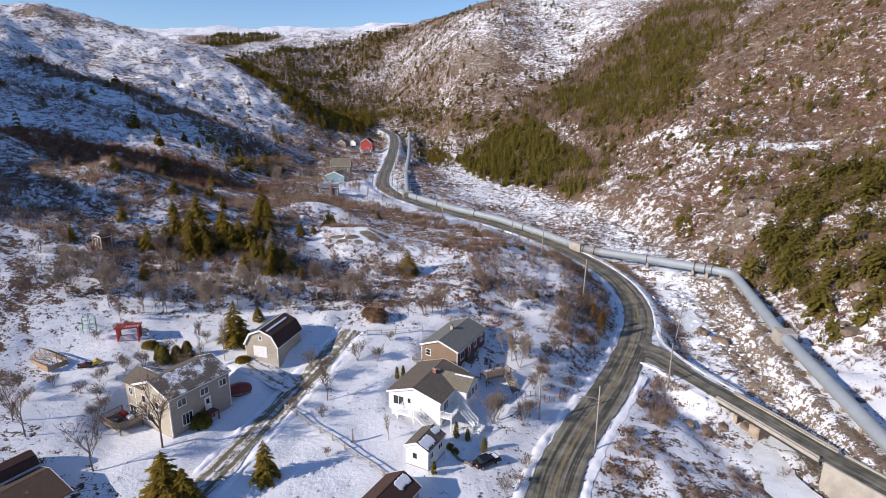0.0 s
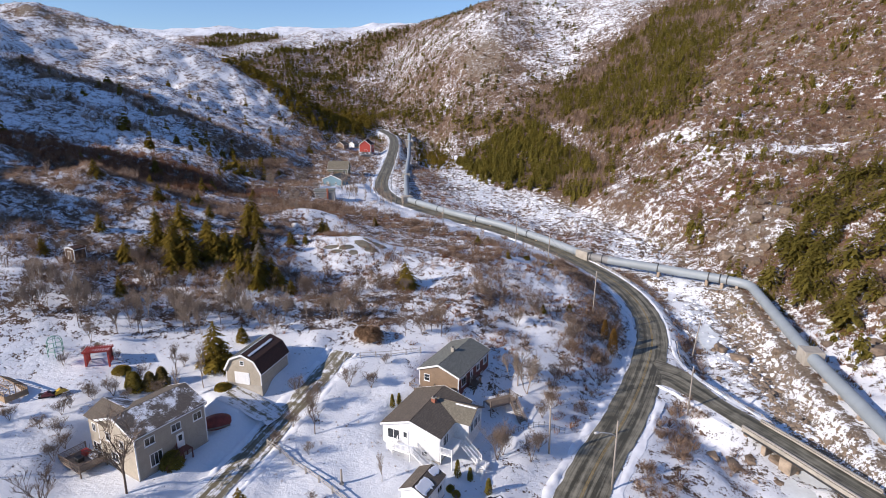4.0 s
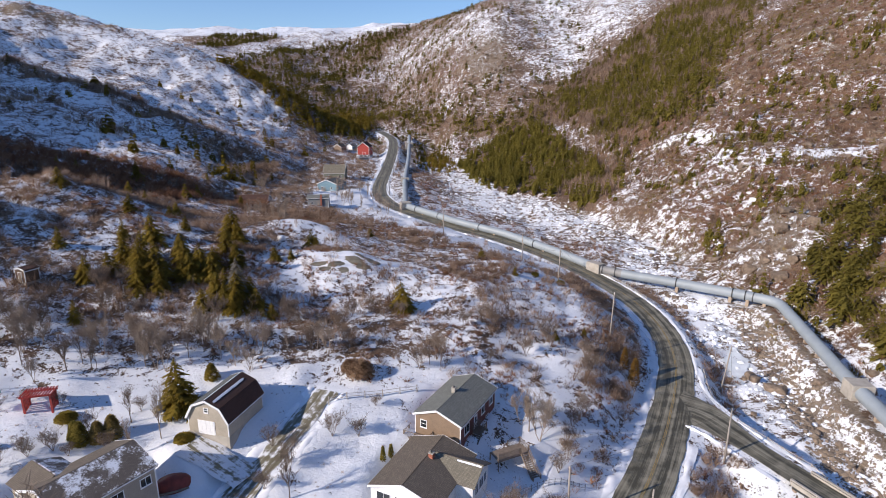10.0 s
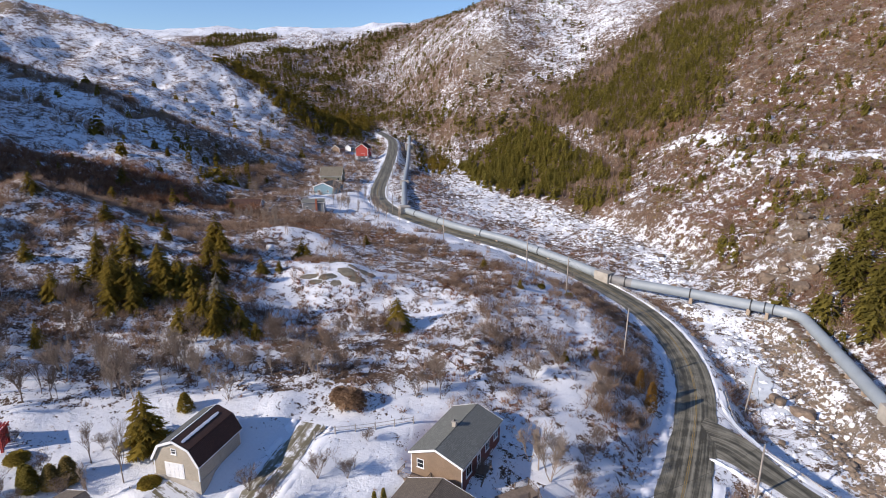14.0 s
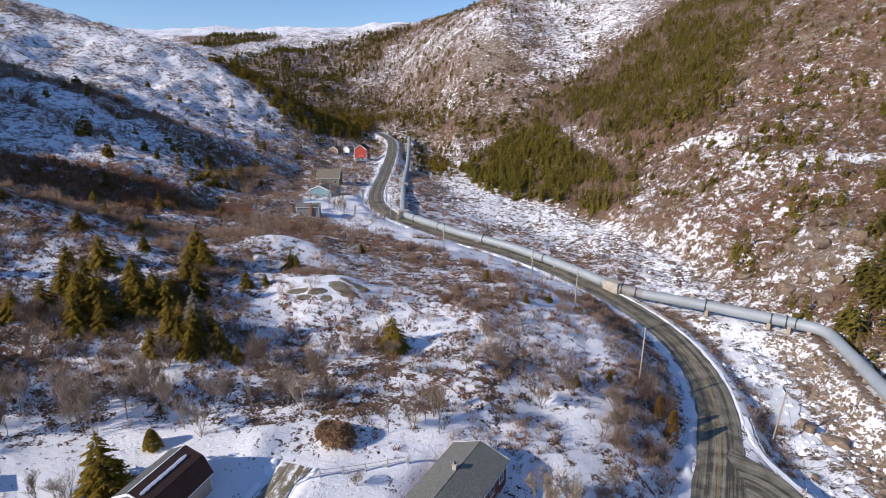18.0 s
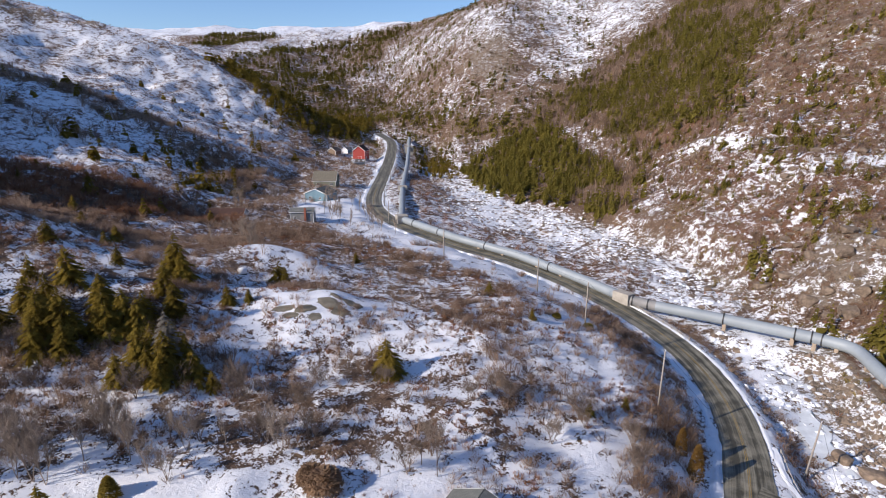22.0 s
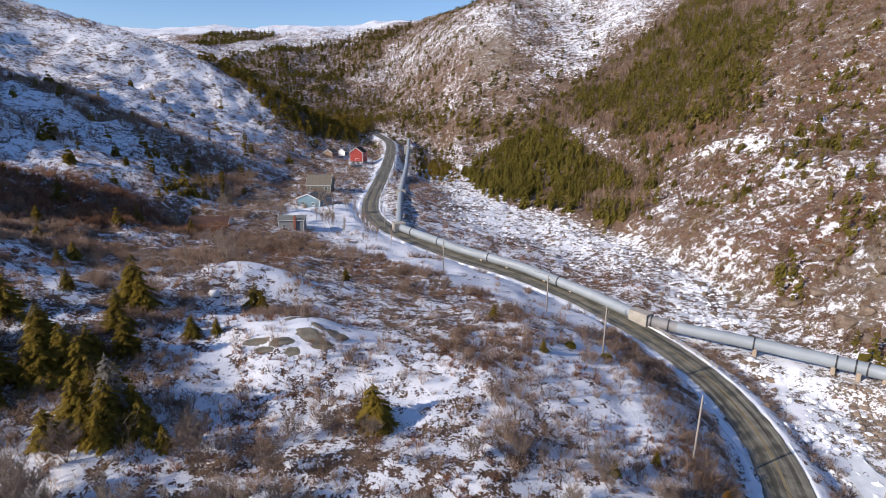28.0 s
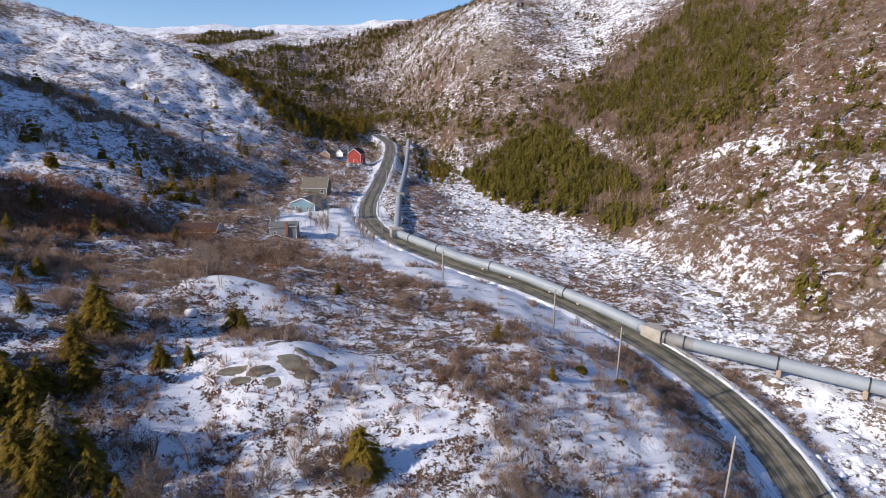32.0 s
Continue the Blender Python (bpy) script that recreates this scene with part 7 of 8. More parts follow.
def boulder(x, y, size, squash, turn, seed, label):
    rng = np.random.RandomState(seed)
    bm = bmesh.new()
    for sx in (-1, 1):
        for sy in (-1, 1):
            for sz in (-1, 1):
                for _ in range(2):
                    v = Vector((sx * rng.uniform(0.15, 1), sy * rng.uniform(0.15, 1), sz * rng.uniform(0.15, 1)))
                    bm.verts.new(v.normalized() * rng.uniform(0.8, 1.1))
    hull = bmesh.ops.convex_hull(bm, input=bm.verts[:])
    bmesh.ops.delete(bm, geom=list({g for g in hull["geom_interior"] + hull["geom_unused"] if isinstance(g, bmesh.types.BMVert)}), context="VERTS")
    bmesh.ops.bevel(bm, geom=bm.edges[:], offset=0.05, segments=1, affect="EDGES")
    bmesh.ops.triangulate(bm, faces=bm.faces[:])
    bmesh.ops.subdivide_edges(bm, edges=[e for e in bm.edges if e.calc_length() > 0.35], cuts=1)
    for v in bm.verts:
        v.co *= 1 + 0.14 * noise.noise(v.co * 2.3 + Vector((seed, 0, 0)))
        v.co = Vector((v.co.x * squash[0], v.co.y * squash[1], v.co.z * squash[2])) * size
    z = float(land(x, y)[0])
    ob = part("boulder", bm, BOULDER, None, m=pose(x, y, z + size * squash[2] * 0.15, 0, 0, turn))
    return tagged(ob, label, "boulder", "large boulders")


boulder(63.2, 135.0, 1.9, (0.9, 1.1, 0.95), 20, 3, "large angular brown boulder on the snowy river bank")
boulder(66.6, 131.6, 2.0, (1.5, 0.9, 0.85), -25, 5, "large split grey-brown boulder on the river bank")
for i, (x, y, s) in enumerate(((100, 197, 2.6), (104, 203, 2.4), (95, 203, 2.0), (108, 194, 2.4), (93, 190, 1.8), (91, 123, 3.0), (97, 130, 2.2), (88.3, 190, 2.4), (84.5, 205, 2.2), (92, 180, 2.6), (97.5, 184, 2.0), (43.0, 92.4, 1.3), (46.0, 91.4, 1.5), (49, 92.2, 1.3), (53.6, 92.2, 1.5), (55.2, 90.6, 1.2), (66, 124, 1.0), (72.5, 128, 1.1), (74, 214, 1.2), (70, 222, 1.1), (62, 218, 1.0), (67, 209, 1.0), (78, 205, 1.0))):
    boulder(x, y, s, (1.5, 0.9, 0.4) if y < 125 and x > 88 or x < 50 else (1.2, 1.0, 0.85), 40 * i if x > 50 else -8 * i, 11 + i, "bare rust-streaked rock outcrop on the hillside" if x > 83 else "snow-capped grey boulder in the river bed")

# thin slabs of bare rock on the snowy knoll
for i, (x, y, a, b, turn) in enumerate(((-23.4, 145.6, 2.3, 1.3, -10), (-19.6, 147.6, 2.0, 0.9, -8), (-21.2, 144.4, 1.8, 0.8, 12), (-27.2, 143.6, 1.8, 0.8, 20), (-31.0, 143.2, 2.1, 0.8, 12), (-29.2, 142.0, 1.6, 0.6, 14), (-25.2, 142.4, 1.3, 0.8, 30), (-27.4, 149.6, 1.3, 0.6, 50), (-25.6, 150.8, 1.0, 0.4, 40), (-22.6, 147.8, 1.2, 0.6, -20))):
    rng = np.random.RandomState(60 + i)
    n = 22
    c, s = math.cos(radians(turn)), math.sin(radians(turn))
    ring = []
    for j in range(n):
        r = 1.25 * rng.uniform(0.78, 1.1)
        u, v = a * r * math.cos(2 * math.pi * j / n), b * r * math.sin(2 * math.pi * j / n)
        ring.append((x + u * c - v * s, y + u * s + v * c))
    inner = [(x + (px - x) * 0.5, y + (py - y) * 0.5) for px, py in ring]
    pts = np.array(ring + inner + [(x, y)])
    z = land(pts[:, 0], pts[:, 1])
    z0 = float(z[-1])
    lift = np.r_[np.full(n, -0.06), np.full(n, 0.12), 0.14]
    faces = [(j, (j + 1) % n, n + (j + 1) % n) for j in range(n)] + [(j, n + (j + 1) % n, n + j) for j in range(n)] + [(n + j, n + (j + 1) % n, 2 * n) for j in range(n)]
    me = from_arrays("rock_slab", np.c_[pts[:, 0] - x, pts[:, 1] - y, z + lift - z0], faces, LICHEN_ROCK)
    tagged(part("rock_slab", me, None, None, m=pose(x, y, z0)), "flat grey-green lichened rock slab bare of snow", "rock", "bare rock slabs")


# ---- bare trees and garden plants ----
def bare_tree_mesh(seed, spread_, forks=5, sides=5, stems=1):
    """Trunk and limbs of a leafless tree one metre high, as two bmeshes."""
    rng = np.random.RandomState(seed)
    trunk, limbs = bmesh.new(), bmesh.new()

    def branch(bm, p, d, length, r, depth):
        q = p + d * length * 0.5 + Vector(rng.normal(size=3)) * length * 0.025
        e = p + d * length
        if depth < 2:
            add_tube(bm, [p, q, e], [r, r * 0.75, r * 0.45], sides if depth < 1 else 3, False)
        else:
            add_tube(bm, [p, e], [r, r * 0.4], 3, False)
        if depth >= 4:
            return
        for _ in range(forks if depth == 0 else (4 if depth == 1 else (4 if depth == 2 else 3))):
            k = rng.uniform(0.45 if depth == 0 else 0.25, 1.0)
            a = Vector(rng.normal(size=3))
            a.z = abs(a.z) * 0.6
            nd = (d * (1.0 - 0.25 * depth) + a.normalized() * spread_).normalized()
            nd.z = max(nd.z, 0.1) + 0.18
            branch(limbs, p.lerp(e, k), nd, length * rng.uniform(0.45, 0.72), max(r * 0.52, 0.0030), depth + 1)

    for i in range(stems):
        a = 2 * math.pi * i / stems
        lean_ = 0.0 if stems == 1 else 0.32
        branch(trunk, Vector((0, 0, -0.04)), Vector((lean_ * math.cos(a), lean_ * math.sin(a), 1)).normalized(), rng.uniform(0.5, 0.62), 0.0145 if stems == 1 else 0.010, 0)
    return trunk, limbs


def tree_kind(seed, spread_, forks, stems, bark):
    meshes = []
    for name, bm in zip(("trunk", "crown"), bare_tree_mesh(seed, spread_, forks, 5, stems)):
        me = bpy.data.meshes.new(name)
        bm.to_mesh(me)
        bm.free()
        me.materials.append(bark)
        meshes.append(me)
    return meshes


BROAD = [tree_kind(200 + k, 0.75, 6, 1, BARK) for k in range(3)]
BIRCH = [tree_kind(210 + k, 0.5, 6, (1, 2, 3)[k], PALE_BARK) for k in range(3)]
BUSHY = [tree_kind(220 + k, 0.85, 5, (4, 5, 5)[k], BARK) for k in range(3)]


def bare_tree(kinds, k, x, y, high, label, name="bare_tree", wide=1.0, category="tree"):
    z = float(land(x, y)[0])
    ob = thing(name, label, category, pose(x, y, z, 0, 0, 77 * k + 13 * x), "bare garden trees" if category == "tree" else "garden bushes")
    for me in kinds[k % len(kinds)]:
        part(me.name.split(".")[0], me, None, ob).scale = (high * wide, high * wide, high)
    return ob


for i, (x, y, high, wide) in enumerate(((-41.4, 69.3, 10.2, 1.15), (-48.2, 64.2, 8.6, 1.0), (-59.2, 67.3, 7.5, 1.0), (-62.5, 69.5, 6.5, 1.1), (-21.0, 83.6, 6.8, 1.0), (-46.2, 93.5, 6.5, 0.8), (-60.2, 101.1, 5.0, 1.2))):
    bare_tree(BROAD, i, x, y, high, "leafless brown broadleaf tree casting a long shadow on snow", "bare_tree", wide)
YARD_BIRCHES = [(-40.9, 91.2, 8.5, 0.7), (-48.6, 105.5, 8, 0.9), (-50.2, 107, 7, 0.8), (-45, 109, 6.5, 0.9), (-40.5, 110.5, 5.8, 0.9), (-33.5, 111.5, 6, 0.9), (-29.5, 113, 5.4, 0.9), (-22.4, 112.5, 6.4, 0.9), (-24.6, 114.2, 5.2, 0.9), (11.1, 100.8, 7.6, 1.2), (10, 101.8, 6, 1), (12.6, 99.2, 6.8, 1.1), (-10.1, 76.5, 4.8, 0.8), (-53.6, 109, 6.2, 1), (-57.5, 106.5, 6, 0.9), (-36.6, 113.4, 5.6, 1), (-66, 104, 5.6, 1), (-70.5, 108, 5, 1), (-43.4, 88.2, 6, 0.7), (-63, 98, 4.4, 1)]
SLOPE_BIRCHES = [(-47.8, 174, 6.5, 0.9), (-60, 182, 6.8, 0.8), (-36, 262, 7, 0.8), (-33.5, 255, 6.5, 0.8), (-41, 275, 7.5, 0.8), (-46, 286, 7, 0.8), (-70, 262, 8, 0.9), (-74, 268, 8, 0.9), (-31, 246, 6, 0.9), (-27.5, 240, 5.5, 0.9), (-52, 262, 7.5, 0.8), (-48, 256, 7, 0.8), (-44, 250, 7.5, 0.8), (-39, 246, 6.5, 0.8), (-50, 276, 7, 0.8), (-55, 284, 8, 0.8), (-22, 236, 5.5, 0.8), (-62, 256, 7, 0.9), (-80, 250, 7.5, 0.9), (-58, 196, 6.5, 0.8), (-66, 205, 7, 0.8), (-52, 187, 6, 0.8)]
for i, (x, y, high, wide) in enumerate(YARD_BIRCHES + SLOPE_BIRCHES):
    bare_tree(BIRCH, i, x, y, high, "slender leafless birch with pale bark", "birch", wide)
WEST_BUSHES = [(-67.5, 76.5, 2.6, 1.4), (-53.8, 76.3, 2.4, 1.2), (-58.4, 78.1, 2, 1.3), (-56.2, 85.9, 2.4, 1.3), (-53.1, 87, 2.8, 1.3), (-55.3, 85.4, 2.2, 1.3), (-57.3, 83.1, 2.2, 1.3), (-63.3, 79.1, 2.2, 1.3), (-46.2, 96, 2, 1.3), (-50.6, 90.6, 3, 1.2), (-64, 92, 1.8, 1.3), (-61.4, 94.6, 2, 1.3), (-57, 95, 1.8, 1.3), (-57.5, 81.5, 2.2, 1.2), (-55.3, 77.5, 2.6, 1.2), (-52.6, 82.5, 2.2, 1.3), (-50.8, 86.5, 1.8, 1.2), (-64, 74.5, 2.2, 1.3), (-68, 78, 2.4, 1.4), (-53.5, 73.6, 3, 0.9), (-46.8, 88.5, 2.4, 1.2)]
EAST_BUSHES = [(-17.8, 94.2, 3.6, 1.2), (-14.2, 95.2, 3, 1.1), (-24.5, 84.5, 2.6, 1.2), (-22.6, 87.6, 2.4, 1.2), (-26, 80.6, 2.2, 1.2), (-25.8, 91.9, 3, 1.1), (-22.4, 88.8, 3.6, 1.1), (6.4, 83.4, 5.6, 0.9), (7.3, 84.6, 4.8, 0.9), (11.5, 84, 4.6, 0.9), (13, 86.5, 3.6, 1), (14.5, 93.5, 3, 1.1), (16.2, 96.5, 3.4, 1.1), (17.5, 100, 3, 1.2), (14, 103, 4, 1.1), (18.5, 104, 3.4, 1.2), (21, 107.5, 3.4, 1.2), (-21, 79.5, 1.8, 1.2), (-18.5, 71.5, 1.6, 1.2), (3, 97, 2, 1.2), (-12.5, 101, 1.8, 1.3), (9.5, 70.5, 2.2, 1.3), (11, 74.5, 2, 1.3), (7.4, 68.8, 2.4, 1.2)]
for i, (x, y, high, wide) in enumerate(WEST_BUSHES + EAST_BUSHES):
    bare_tree(BUSHY, i, x, y, high, "bare twiggy garden bush standing in snow", "garden_bush", wide, "bush")


def leafy_mass(name, x, y, wide, high, slim, label, material, group="garden evergreens", category="evergreen", seed=0, count=420):
    """A clipped or shaggy evergreen: a short stem and a crown of many small leaf clumps."""
    rng = np.random.RandomState(300 + seed)
    tri, tone = [], []
    for _ in range(count):
        k = rng.uniform(0, 1) ** 0.8
        r = wide * (math.sqrt(max(0.0, 1 - k**2.4)) if slim < 0.2 else (1 - k) ** 0.62 * min(1, 0.55 + 4 * k)) * rng.uniform(0.55, 1.08)
        a = rng.uniform(0, 2 * math.pi)
        c = np.array([r * math.cos(a), r * math.sin(a), 0.08 + high * k])
        out = np.array([math.cos(a), math.sin(a), rng.uniform(-0.9, 0.25) + 0.5 * k])
        side = np.array([-math.sin(a), math.cos(a), 0]) * rng.uniform(0.05, 0.13) * (0.5 + wide)
        tip = c + out * rng.uniform(0.12, 0.32) * (0.4 + 0.5 * wide)
        tri += [[c - side, c + side, tip], [c + 0.4 * side, c + 1.8 * side - (0, 0, 0.1), tip + 1.6 * side - (0, 0, 0.12)]]
        t = rng.uniform(0.1, 1.0)
        tone += [[t * 0.6, t * 0.6, min(1, t + 0.25)], [t * 0.5, t * 0.5, t]]
    tri = np.array(tri)
    ob = thing(name, label, category, pose(x, y, float(land(x, y)[0])), group)
    part("stem", tube([(0, 0, -0.3), (0, 0, high * 0.7)], [0.08, 0.04], 5), BARK, ob)
    part("foliage", from_arrays("foliage", tri.reshape(-1, 3), np.arange(tri.size // 3).reshape(-1, 3), material, {"tone": np.ravel(tone)}), None, ob)
    return ob


for i, (x, y, w, hh) in enumerate(((0.4, 79.2, 0.5, 2.7), (2.2, 78.8, 0.42, 2.0), (4.7, 76.6, 0.55, 2.4), (-2.8, 70.1, 0.4, 1.9), (-10.3, 92, 0.42, 2.2), (-9.3, 93, 0.4, 2.0))):
    leafy_mass("cedar", x, y, w, hh, 0.25, "slim yellow-green columnar cedar in the snowy garden", CEDAR, seed=i)
for i, (x, y, w, hh, lab, mat) in enumerate(((-50.4, 88.6, 1.3, 3.2, "shaggy green juniper hedge bush behind the house", CEDAR), (-48.6, 89.6, 1.3, 2.9, "shaggy olive-brown hedge bush behind the house", OLIVE_BUSH), (-47.2, 90.6, 1.4, 3.3, "shaggy olive-brown hedge bush behind the house", OLIVE_BUSH), (-51.6, 89.4, 1.0, 2.6, "shaggy green juniper hedge bush behind the house", CEDAR),
                                               (-54.9, 92.6, 1.3, 0.9, "low rounded green juniper in the snow", NEEDLES), (-38.4, 75.0, 1.5, 1.9, "large brown-green bush against the house wall", CEDAR), (-37.6, 91.0, 1.2, 0.6, "low dark juniper beside the garage", NEEDLES), (-0.6, 76.2, 0.5, 0.7, "small brown-green shrub beside the shed", CEDAR), (0.2, 75.5, 0.5, 0.6, "small brown-green shrub beside the shed", CEDAR),
                                               (-15.9, 107.7, 2.1, 2.2, "rounded brown thicket bush at the edge of the yard", TWIG_LEAF), (-17.6, 108.6, 1.6, 1.7, "rounded brown thicket bush at the edge of the yard", TWIG_LEAF), (19.2, 158.4, 0.9, 0.9, "small green juniper below the utility pole", CEDAR), (25.6, 158.2, 1.0, 0.8, "small green juniper below the utility pole", CEDAR))):
    leafy_mass("evergreen_bush" if mat is not TWIG_LEAF else "thicket_bush", x, y, w, hh, 0.3 if "shaggy" in lab else 0.1, lab, mat, seed=20 + i, count=1100)
leafy_mass("blue_spruce", -39.2, 104.4, 1.25, 2.6, 0.35, "small dense dark green cone-shaped spruce in snow", NEEDLES, seed=50, count=700)
leafy_mass("larch", 34.1, 123.4, 1.3, 5.6, 0.3, "golden-brown larch beside the road bend", LARCH, seed=51, count=800)
leafy_mass("larch", 33.0, 126.6, 1.0, 4.4, 0.3, "golden-brown larch beside the road bend", LARCH, seed=52, count=600)

# birches and tall scrub along the edge of the yard
rng = np.random.RandomState(77)
for i in range(46):
    x = rng.uniform(-80, 4)
    y = 104.5 + rng.uniform(-3, 9) + 0.06 * (x + 40)
    if abs(x + 34) < 7 and y < 106 or abs(x + 23) < 6 or x > -12 and y < 109:
        continue
    bare_tree(BIRCH if i % 3 else BROAD, i, x, y, rng.uniform(3.8, 7.2), "thin leafless birch at the edge of the scrub", "birch", rng.uniform(0.75, 1.05))

for i in range(40):
    x = rng.uniform(-82, 26)
    y = 113 + rng.uniform(-4, 14) + (0.06 * (x + 40) if x < 0 else 3)
    if abs(x + 25) < 5 and y < 112 or x > 6 and y < 118:
        continue
    bare_tree(BUSHY, i, x, y, rng.uniform(2.6, 4.8), "many-stemmed leafless alder in the snowy scrub", "alder", rng.uniform(0.9, 1.25))

# heap under a red cover beside the house
heap = thing("covered_heap", "low heap under a dark red tarpaulin with snow round it", "covered heap", pose(-35.9, 84.3, float(land(-35.9, 84.3)[0]), 0, 0, 25))
bm = bmesh.new()
bmesh.ops.create_icosphere(bm, subdivisions=4, radius=1)
for v in bm.verts:
    v.co *= 1 + 0.16 * noise.noise(v.co * 1.4) + 0.05 * noise.noise(v.co * 4)
    v.co = Vector((v.co.x * 2.4, v.co.y * 1.6, max(v.co.z, -0.3) * 1.25))
part("tarpaulin", smooth(bm), TARP, heap)
part("weight_log", tube([(-1.9, -1.7, 0.1), (0.2, -1.75, 0.12), (1.7, -1.5, 0.1)], 0.13, 6), DECK_WOOD, heap)

# ---- yard things ----
arbor = thing("pergola", "red-painted wooden garden pergola with slatted top", "pergola", pose(-59.0, 93.6, float(land(-59.0, 93.6)[0]), 0, 0, 16))
for x in (-1.7, 1.7):
    for y in (-0.9, 0.9):
        part("post", box(x - 0.13, x + 0.13, y - 0.13, y + 0.13, -0.3, 2.35), RED_PAINT, arbor)
for y in (-0.9, 0.9):
    part("beam", box(-2.1, 2.1, y - 0.08, y + 0.08, 2.35, 2.58), RED_PAINT, arbor)
for i in range(11):
    part("slat", box(-1.9 + 0.38 * i - 0.07, -1.9 + 0.38 * i + 0.07, -1.35, 1.35, 2.58, 2.72), RED_PAINT, arbor)
for x in (-1.7, 1.7):
    for k in range(5):
        part("side_slat", box(x - 0.04, x + 0.04, -0.74 + 0.37 * k - 0.11, -0.74 + 0.37 * k + 0.11, 0.1, 2.3), RED_PAINT, arbor)
    part("side_rail", box(x - 0.06, x + 0.06, -0.8, 0.8, 1.15, 1.3), RED_PAINT, arbor)

gz = thing("garden_gazebo", "light green metal gazebo frame with an arched top", "gazebo", pose(-66.4, 94.0, float(land(-66.4, 94.0)[0])))
for i in range(6):
    a, b = radians(60 * i), radians(60 * i + 60)
    part("post", tube([(1.2 * math.cos(a), 1.2 * math.sin(a), -0.2), (1.2 * math.cos(a), 1.2 * math.sin(a), 2.3)], 0.05, 5), GREEN_PAINT, gz)
    part("rib", tube([(1.2 * math.cos(a), 1.2 * math.sin(a), 2.3), (0.8 * math.cos(a), 0.8 * math.sin(a), 2.9), (0, 0, 3.2)], 0.045, 5), GREEN_PAINT, gz)
    for z in (0.7, 1.5, 2.3):
        part("ring_bar", tube([(1.2 * math.cos(a), 1.2 * math.sin(a), z), (1.2 * math.cos(b), 1.2 * math.sin(b), z)], 0.035, 5), GREEN_PAINT, gz)

gh = thing("greenhouse_frame", "bare wooden greenhouse frame with glazing bars", "greenhouse", pose(-67.6, 84.6, float(land(-67.6, 84.6)[0]), 0, 0, -28))
for i in range(9):
    x = -2.6 + 0.65 * i
    part("rafter", tube([(x, -1.5, 1.2), (x, 0, 2.3), (x, 1.5, 1.2)], 0.05, 4), FENCE_BROWN, gh)
    for y in (-1.5, 1.5):
        part("stud", box(x - 0.05, x + 0.05, y - 0.05, y + 0.05, -0.3, 1.2), FENCE_BROWN, gh)
for y, z in ((-1.5, 1.2), (1.5, 1.2), (0, 2.3), (-0.75, 1.75), (0.75, 1.75), (-1.5, 0.1), (1.5, 0.1)):
    part("purlin", box(-2.65, 2.65, y - 0.06, y + 0.06, z - 0.05, z + 0.05), FENCE_BROWN, gh)
for x in (-2.6, 2.6):
    for y in (-0.75, 0, 0.75):
        part("end_stud", box(x - 0.05, x + 0.05, y - 0.05, y + 0.05, -0.3, 2.25 - 0.7 * abs(y)), FENCE_BROWN, gh)
    part("end_panel", box(x - 0.02, x + 0.02, -1.45, 1.45, -0.2, 0.7), FENCE_BROWN, gh)
for y in (-1.55, 1.55):
    part("side_panel", box(-2.6, 2.6, y - 0.02, y + 0.02, -0.2, 0.75), FENCE_BROWN, gh)

for x, y, mat, lab in ((-61.4, 84.6, DARK_RED, "dark red snowmobile parked in the snow"), (-60.2, 85.6, YELLOW_PAINT, "yellow snowmobile parked in the snow")):
    sm = thing("snowmobile", lab, "snowmobile", pose(x, y, float(land(x, y)[0]), 0, 0, 20 if mat is DARK_RED else 55), "snowmobiles")
    part("cowl", prism([(-0.9, 0.25), (0.9, 0.3), (0.7, 0.62), (-0.1, 0.95), (-0.9, 0.62)], -0.32, 0.32), mat, sm)
    part("seat", box(-1.3, -0.2, -0.22, 0.22, 0.5, 0.75, 0.06), TYRE, sm)
    part("track", box(-1.4, 0.1, -0.24, 0.24, 0.0, 0.3, 0.1), TYRE, sm)
    part("windscreen", box(0.05, 0.12, -0.28, 0.28, 0.85, 1.15), GLASS, sm)
    for s in (-0.42, 0.42):
        part("ski", tube([(0.1, s, 0.06), (0.9, s, 0.05), (1.15, s, 0.2)], 0.05, 4), STEEL_DARK, sm)

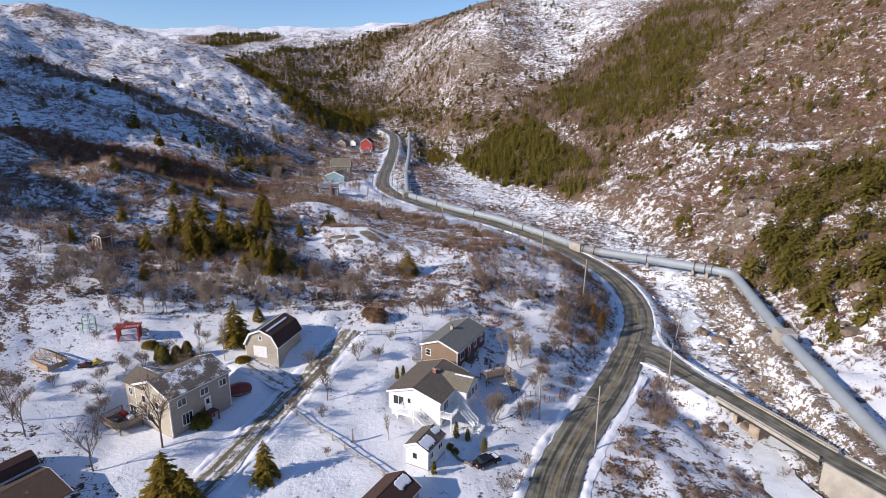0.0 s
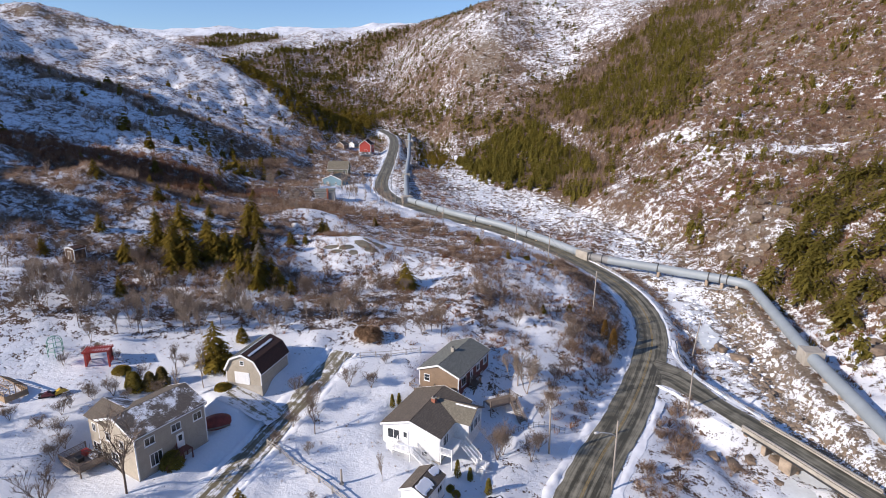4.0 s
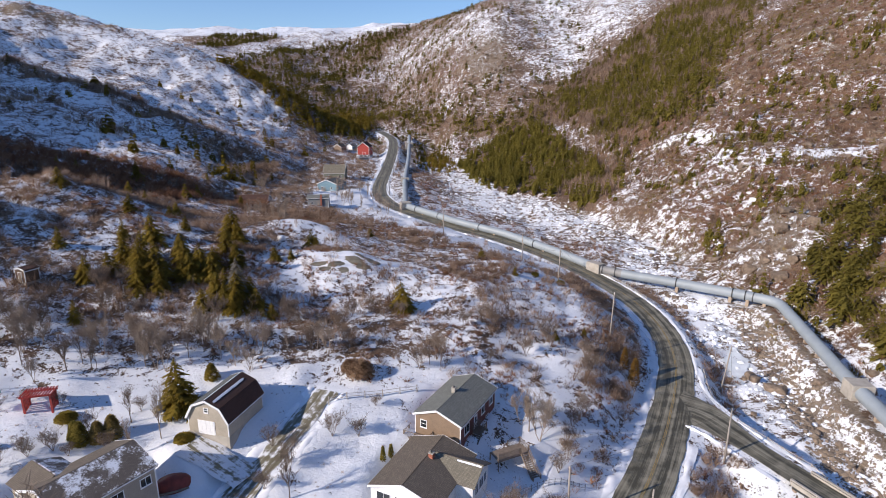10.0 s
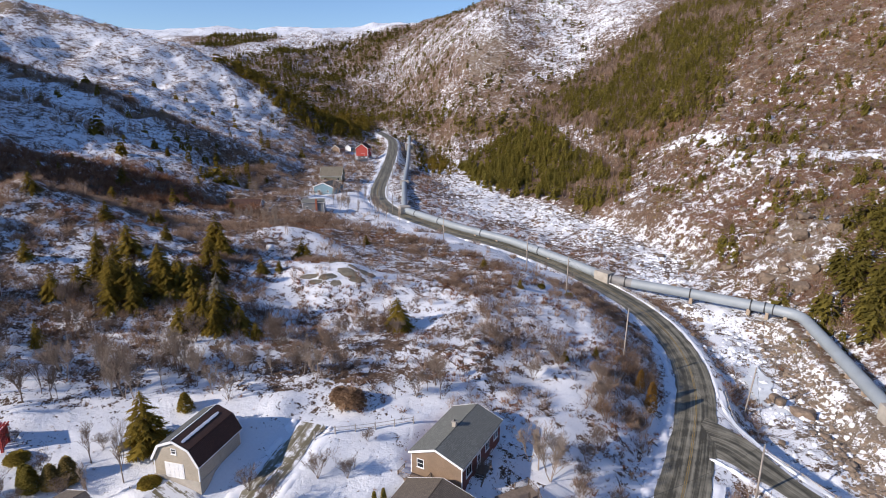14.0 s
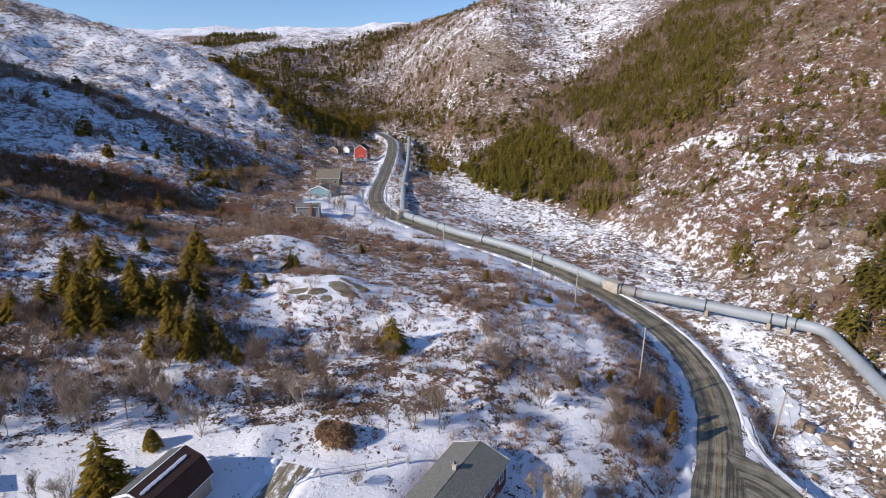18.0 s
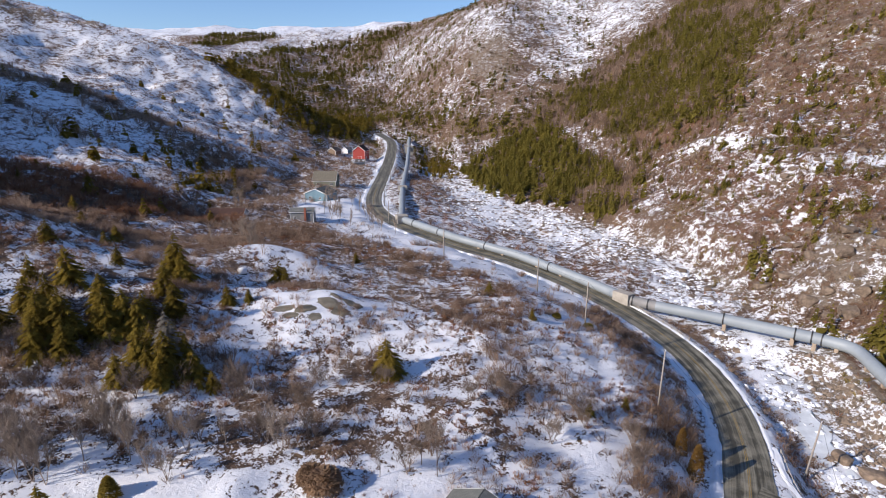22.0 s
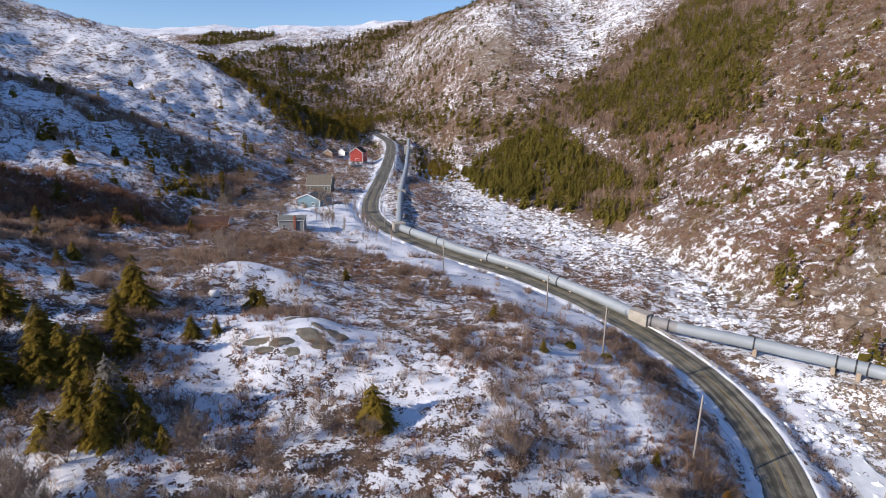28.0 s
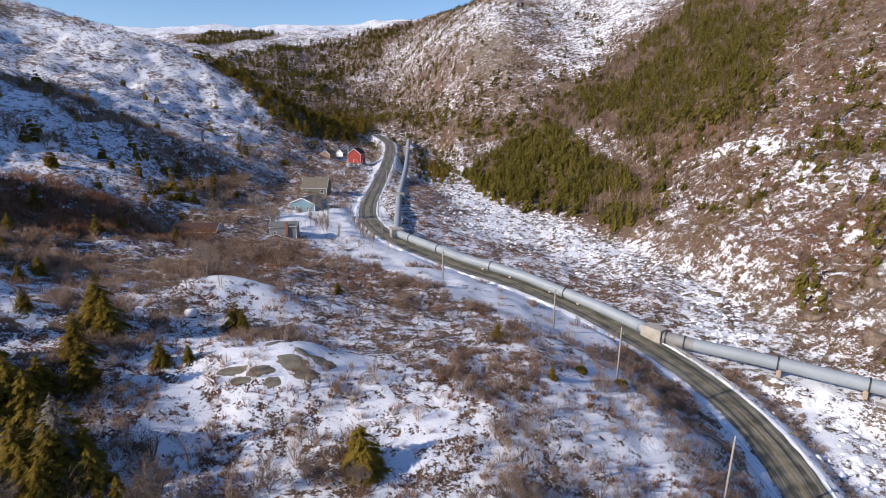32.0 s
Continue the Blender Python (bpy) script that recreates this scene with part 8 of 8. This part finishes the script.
# parked car
car = thing("parked_car", "dark parked car with snow on it beside the garden hedge", "car", pose(5.0, 73.9, float(land(5.0, 73.9)[0]) + 0.02, 0, 0, 33))
bodyline = [(-2.2, 0.35), (2.2, 0.35), (2.22, 0.72), (1.95, 0.88), (1.0, 0.98), (-1.6, 1.0), (-2.15, 0.9)]
bm = prism(bodyline, -0.86, 0.86)
bmesh.ops.bevel(bm, geom=bm.edges[:], offset=0.06, segments=2, affect="EDGES")
part("body", smooth(bm), CAR_DARK, car)
bm = prism([(-1.75, 0.97), (1.0, 0.96), (0.35, 1.42), (-1.25, 1.45)], -0.74, 0.74)
bmesh.ops.bevel(bm, geom=bm.edges[:], offset=0.07, segments=2, affect="EDGES")
part("cabin_glass", smooth(bm), GLASS, car)
part("roof_panel", box(-1.2, 0.3, -0.68, 0.68, 1.44, 1.49, 0.02), CAR_DARK, car)
part("bonnet_snow", box(1.1, 1.8, -0.6, 0.6, 0.95, 1.0, 0.02), SNOW, car, "thin snow on the bonnet")
for x in (-1.35, 1.35):
    for s in (-0.8, 0.8):
        w_ = part("wheel", tube([(x, s - 0.1, 0.33), (x, s + 0.1, 0.33)], 0.33, 16), TYRE, car)
        part("rim", tube([(x, s - 0.115, 0.33), (x, s + 0.115, 0.33)], 0.2, 12), GALVANISED, w_)
for s in (-0.6, 0.6):
    part("headlight", box(2.14, 2.24, s - 0.18, s + 0.18, 0.62, 0.76, 0.02), WHITE_PAINT, car, "pale headlight lens")
    part("tail_light", box(-2.24, -2.12, s - 0.18, s + 0.18, 0.7, 0.84, 0.02), RED_PAINT, car, "red tail light")

# white drum half buried in the scrub
dr = thing("white_tank", "small white tank lying in the scrub", "tank", pose(-44.5, 160.3, float(land(-44.5, 160.3)[0]), 0, 0, 35))
part("drum", smooth(tube([(-0.9, 0, 0.55), (-0.7, 0, 0.6), (0.7, 0, 0.6), (0.9, 0, 0.55)], [0.35, 0.75, 0.75, 0.35], 12)), WHITE_PAINT, dr)
part("skid", box(-0.7, 0.7, -0.5, 0.5, -0.3, 0.1), STEEL_DARK, dr)
